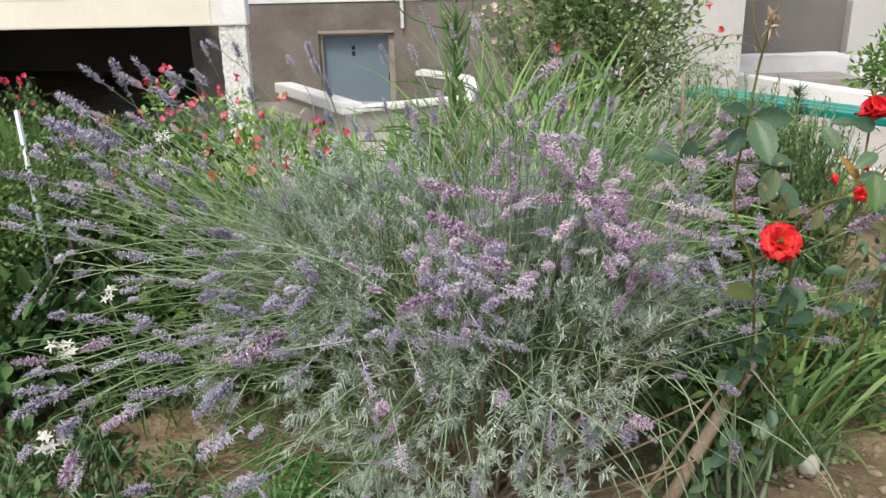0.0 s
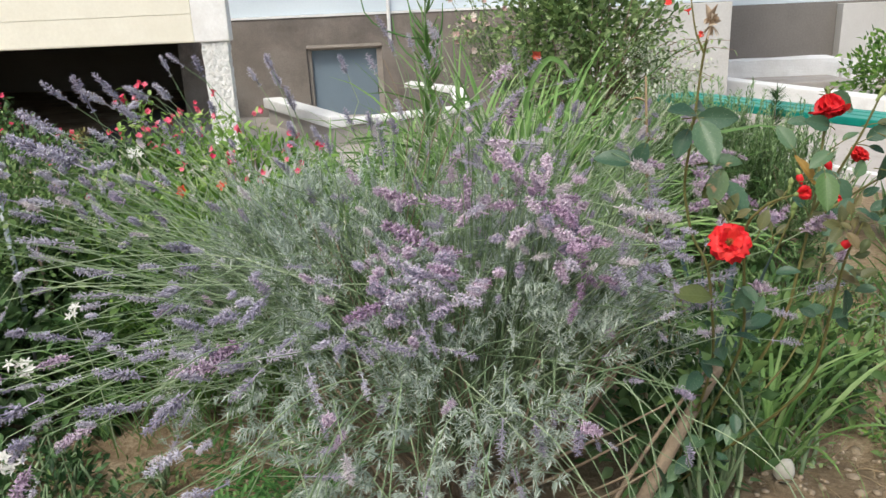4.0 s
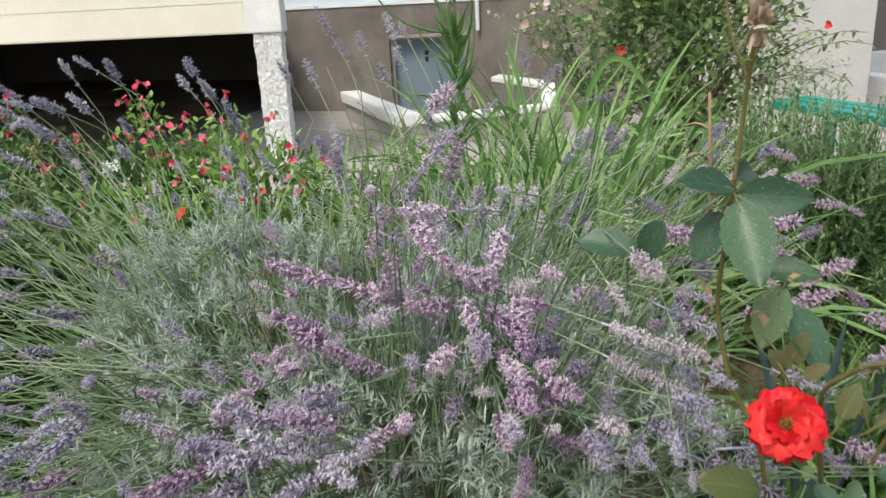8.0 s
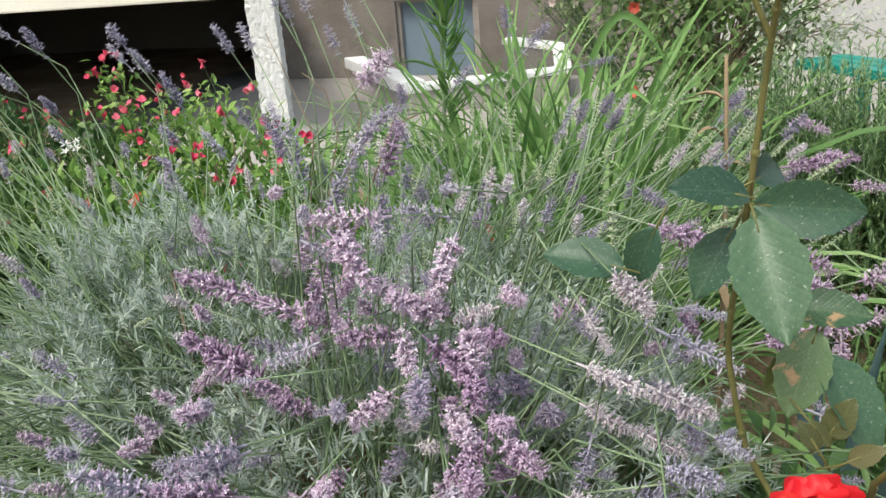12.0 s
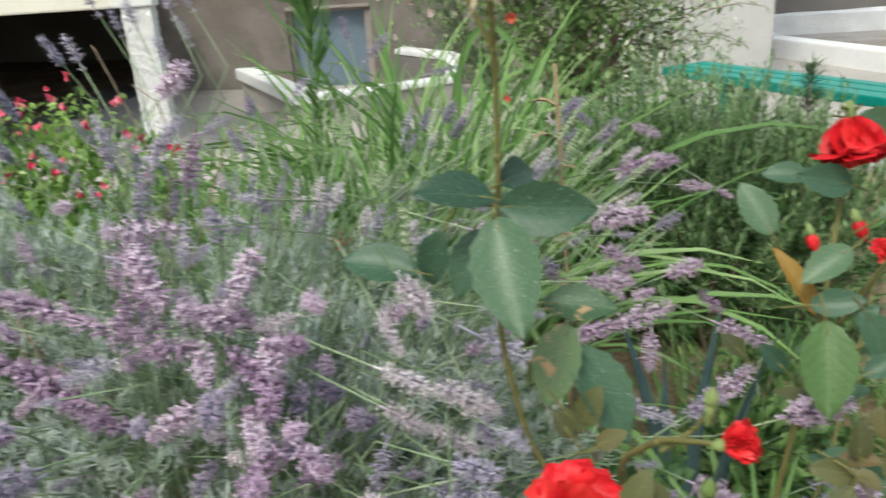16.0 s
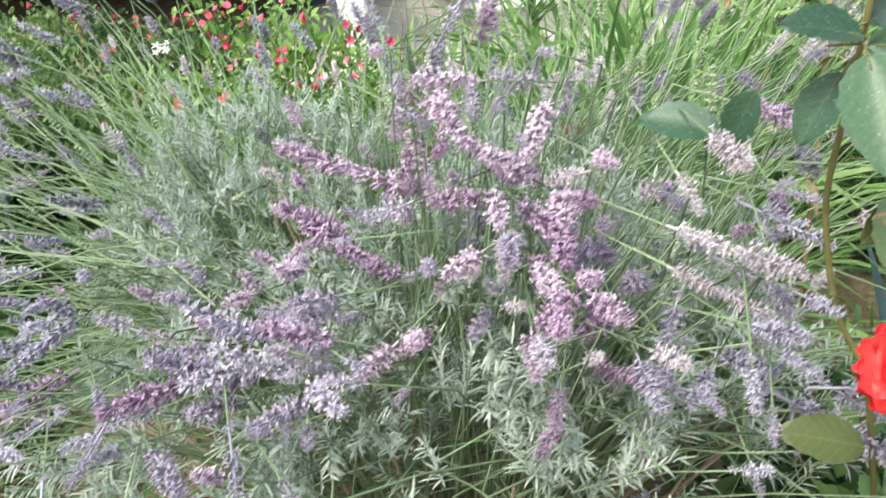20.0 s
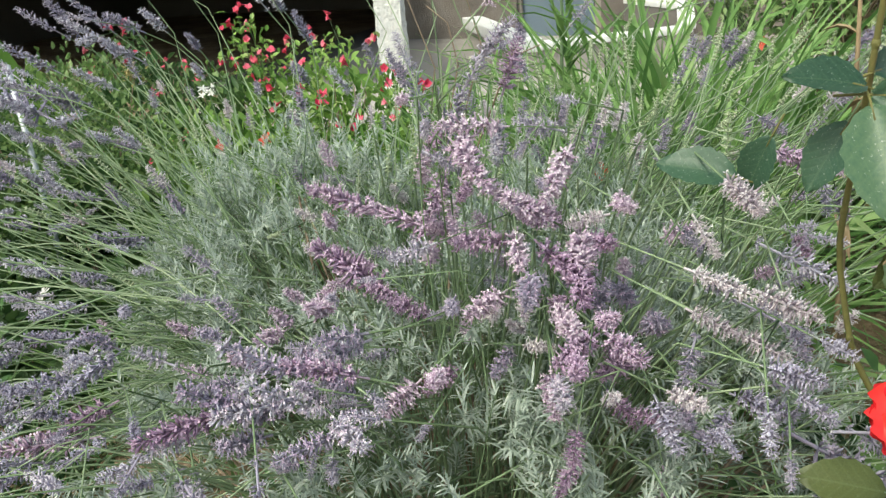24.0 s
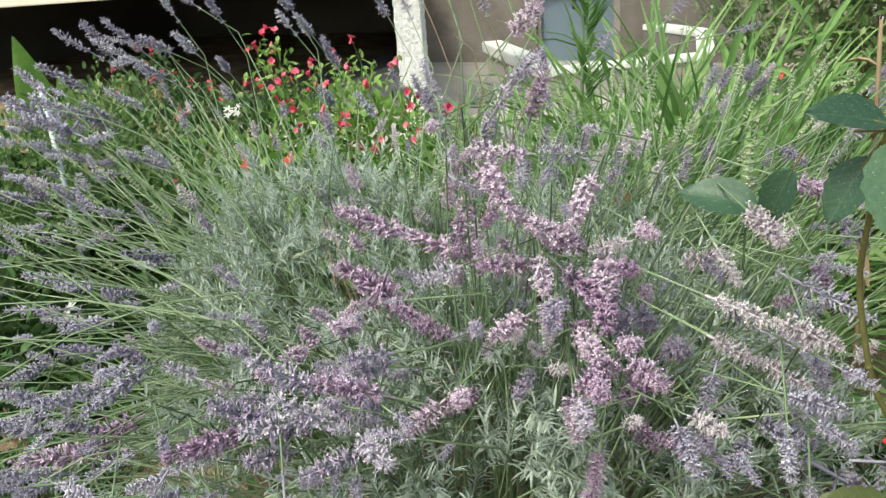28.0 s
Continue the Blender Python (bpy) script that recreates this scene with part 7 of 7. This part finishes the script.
# feathery weeds at the foot of the lavender: fronds cut into many narrow lobes
def frond(g, root, tip, size):
    """One twice-cut frond: a curved midrib with paired side ribs that carry narrow lobes."""
    mid = arc(root, tip, (0, 0, 0.18 * size), 10)
    g.tube(mid, np.linspace(0.0014, 0.0006, 10), 3)
    ahead = unit(np.gradient(mid, axis=0))
    for k in range(2, 10):
        side = unit(np.cross(ahead[k], [0, 0, 1.0]))
        reach = size * 0.34 * math.sin(math.pi * (0.15 + 0.8 * k / 10))
        for way in (-1, 1):
            rib = unit(side * way + ahead[k] * 0.7)
            s = np.linspace(0.15, 1, 5)
            base = mid[k] + rib * (reach * s)[:, None]
            both = np.concatenate([base, base])
            out = np.concatenate([np.tile(rib + ahead[k] * 0.6, (5, 1)), np.tile(rib - ahead[k] * 0.35, (5, 1))]) + rng.normal(0, 0.12, (10, 3))
            g.blades(both, out, np.concatenate([0.3 * reach * (1.25 - s)] * 2) + 0.007, 0.0075, 0.15, 2, 0.15)
            g.tube([mid[k], mid[k] + rib * reach * 0.6, mid[k] + rib * reach], [0.0009, 0.0007, 0.0004], 3)


for x, y, h, n in ((-0.27, 1.52, 0.3, 15), (-0.15, 1.46, 0.28, 14), (-0.06, 1.4, 0.2, 8), (-0.27, 1.66, 0.36, 9), (0.16, 1.34, 0.18, 8)):
    w = thing("feathery_weed", (x, y, 0.0), "bright green feathery-leaved weed at the foot of the bush", "weed", "feathery weeds")
    for k in range(n):
        g, a, lean = Geo(), rng.uniform(0, 6.283), rng.uniform(0.3, 0.75)
        frond(g, np.array([x, y, 0.0]), np.array([x + lean * h * math.cos(a), y + lean * h * math.sin(a), h * rng.uniform(0.55, 1.0)]), h * 0.75)
        part("frond", g.mesh("feathery_frond", FERN_LEAF), w)
# some of these weeds are added to darken bare soil that lies in shade
for x, y in ((-1.14, 1.74), (-1.2, 1.9), (-0.74, 1.8), (-0.96, 1.62), (-1.0, 1.98), (-1.28, 2.02), (-0.62, 1.62), (-0.85, 1.72), (-1.1, 2.12)):
    shrub("ground_weed", (x, y, 0.04), (0.13, 0.1, 0.085), 190, (0.034, 0.017), DARK_LEAF, "low dark green weeds on the soil, some added in place of shade", "weed", "ovate", 6, group="ground weeds", gap=0.2)
for k, (x, y) in enumerate(((1.35, 2.6), (1.75, 2.85), (2.05, 3.1), (1.55, 2.2), (1.9, 2.5), (-0.75, 2.0), (-1.0, 1.85), (-0.55, 1.75), (-1.15, 2.05), (2.2, 2.9))):
    shrub("ground_weed", (x, y, soil_z(x, y) + 0.025), (0.16, 0.13, 0.045), 220, (0.028, 0.012), MID_LEAF, "low green weeds creeping on the soil", "weed", "ovate", 6, group="ground weeds", gap=0.2)
for k in range(30):
    x, y = rng.uniform(1.0, 2.2), rng.uniform(1.8, 3.3)
    shrub("ground_weed", (x, y, soil_z(x, y) + 0.02), (0.12, 0.1, rng.uniform(0.03, 0.09)), 170, (0.026, 0.011), BRIGHT_LEAF if k % 3 == 0 else MID_LEAF, "low green weeds creeping on the soil", "weed", "ovate", 6, group="ground weeds", gap=0.15)
straw = Geo()
for k in range(1100):
    x, y = (rng.uniform(0.95, 2.3), rng.uniform(1.7, 3.4)) if k % 3 else (rng.uniform(-1.2, -0.1), rng.uniform(1.25, 2.1))
    a, l = rng.uniform(0, 6.28), rng.uniform(0.02, 0.11)
    z = soil_z(x, y) + 0.02 + rng.uniform(0, 0.02)
    straw.tube(arc((x, y, z), (x + l * math.cos(a), y + l * math.sin(a), z + rng.normal(0, 0.008)), (rng.normal(0, 0.006), rng.normal(0, 0.006), 0.004), 4), rng.uniform(0.0008, 0.002), 3)
tagged(new("dry_straw", straw.mesh("dry_straw", DRY)), "dry straw and broken stems strewn on the soil", "straw", kind="stuff")
sprig = thing("thuja_seedling", (1.585, 3.6, soil_z(1.585, 3.6)), "small feathery dark green conifer seedling", "conifer")
part("stem", Geo().tube([(1.585, 3.6, 0.2), (1.585, 3.6, 0.6), (1.585, 3.6, 0.88)], [0.005, 0.004, 0.002], 6).mesh("seedling_stem", BARK), sprig)
n = 420
s = rng.uniform(0.15, 1, n)
a = rng.uniform(0, 6.283, n)
part("needles", Geo().blades(np.stack([1.585 + 0.05 * (1 - s) * np.cos(a), 3.6 + 0.05 * (1 - s) * np.sin(a), 0.4 + 0.48 * s], 1), np.stack([np.cos(a), np.sin(a), np.full(n, 0.9)], 1) + rng.normal(0, 0.3, (n, 3)), rng.uniform(0.04, 0.085, n), 0.005, 0.1, 2, 0.2).mesh("seedling_needles", DARK_LEAF), sprig, kind="stuff")
for x, y, r in ((2.22, 3.28, 0.085), (2.42, 3.72, 0.085)):
    z = soil_z(x, y)
    p = thing("clay_pot", (x, y, z), "rounded orange clay pot standing in the bed", "pot", "clay pots")
    prof = [(0.55, 0.0), (0.85, 0.25), (1.0, 0.7), (0.97, 1.1), (0.8, 1.4), (0.62, 1.5), (0.66, 1.6), (0.6, 1.62), (0.52, 1.5), (0.4, 1.0)]
    k = 20
    vs = [(r * q * math.cos(6.283 * i / k), r * q * math.sin(6.283 * i / k), r * h) for q, h in prof for i in range(k)]
    fs = [(j * k + i, j * k + (i + 1) % k, (j + 1) * k + (i + 1) % k, (j + 1) * k + i) for j in range(len(prof) - 1) for i in range(k)]
    part("body", Geo().add(vs, fs).mesh("clay_pot", TERRACOTTA), p, "", Matrix.Identity(4))
VARIEG = leafy("variegated_leaf", (0.16, 0.24, 0.1), (0.5, 0.55, 0.36), 0.6, 0.2, (0.7, 0.72, 0.58), 60.0)
shrub("variegated_plant", (2.2, 3.5, 0.32), (0.14, 0.12, 0.1), 260, (0.045, 0.022), VARIEG, "small cream-edged variegated plant beside the pots", "plant", "ovate", 8)
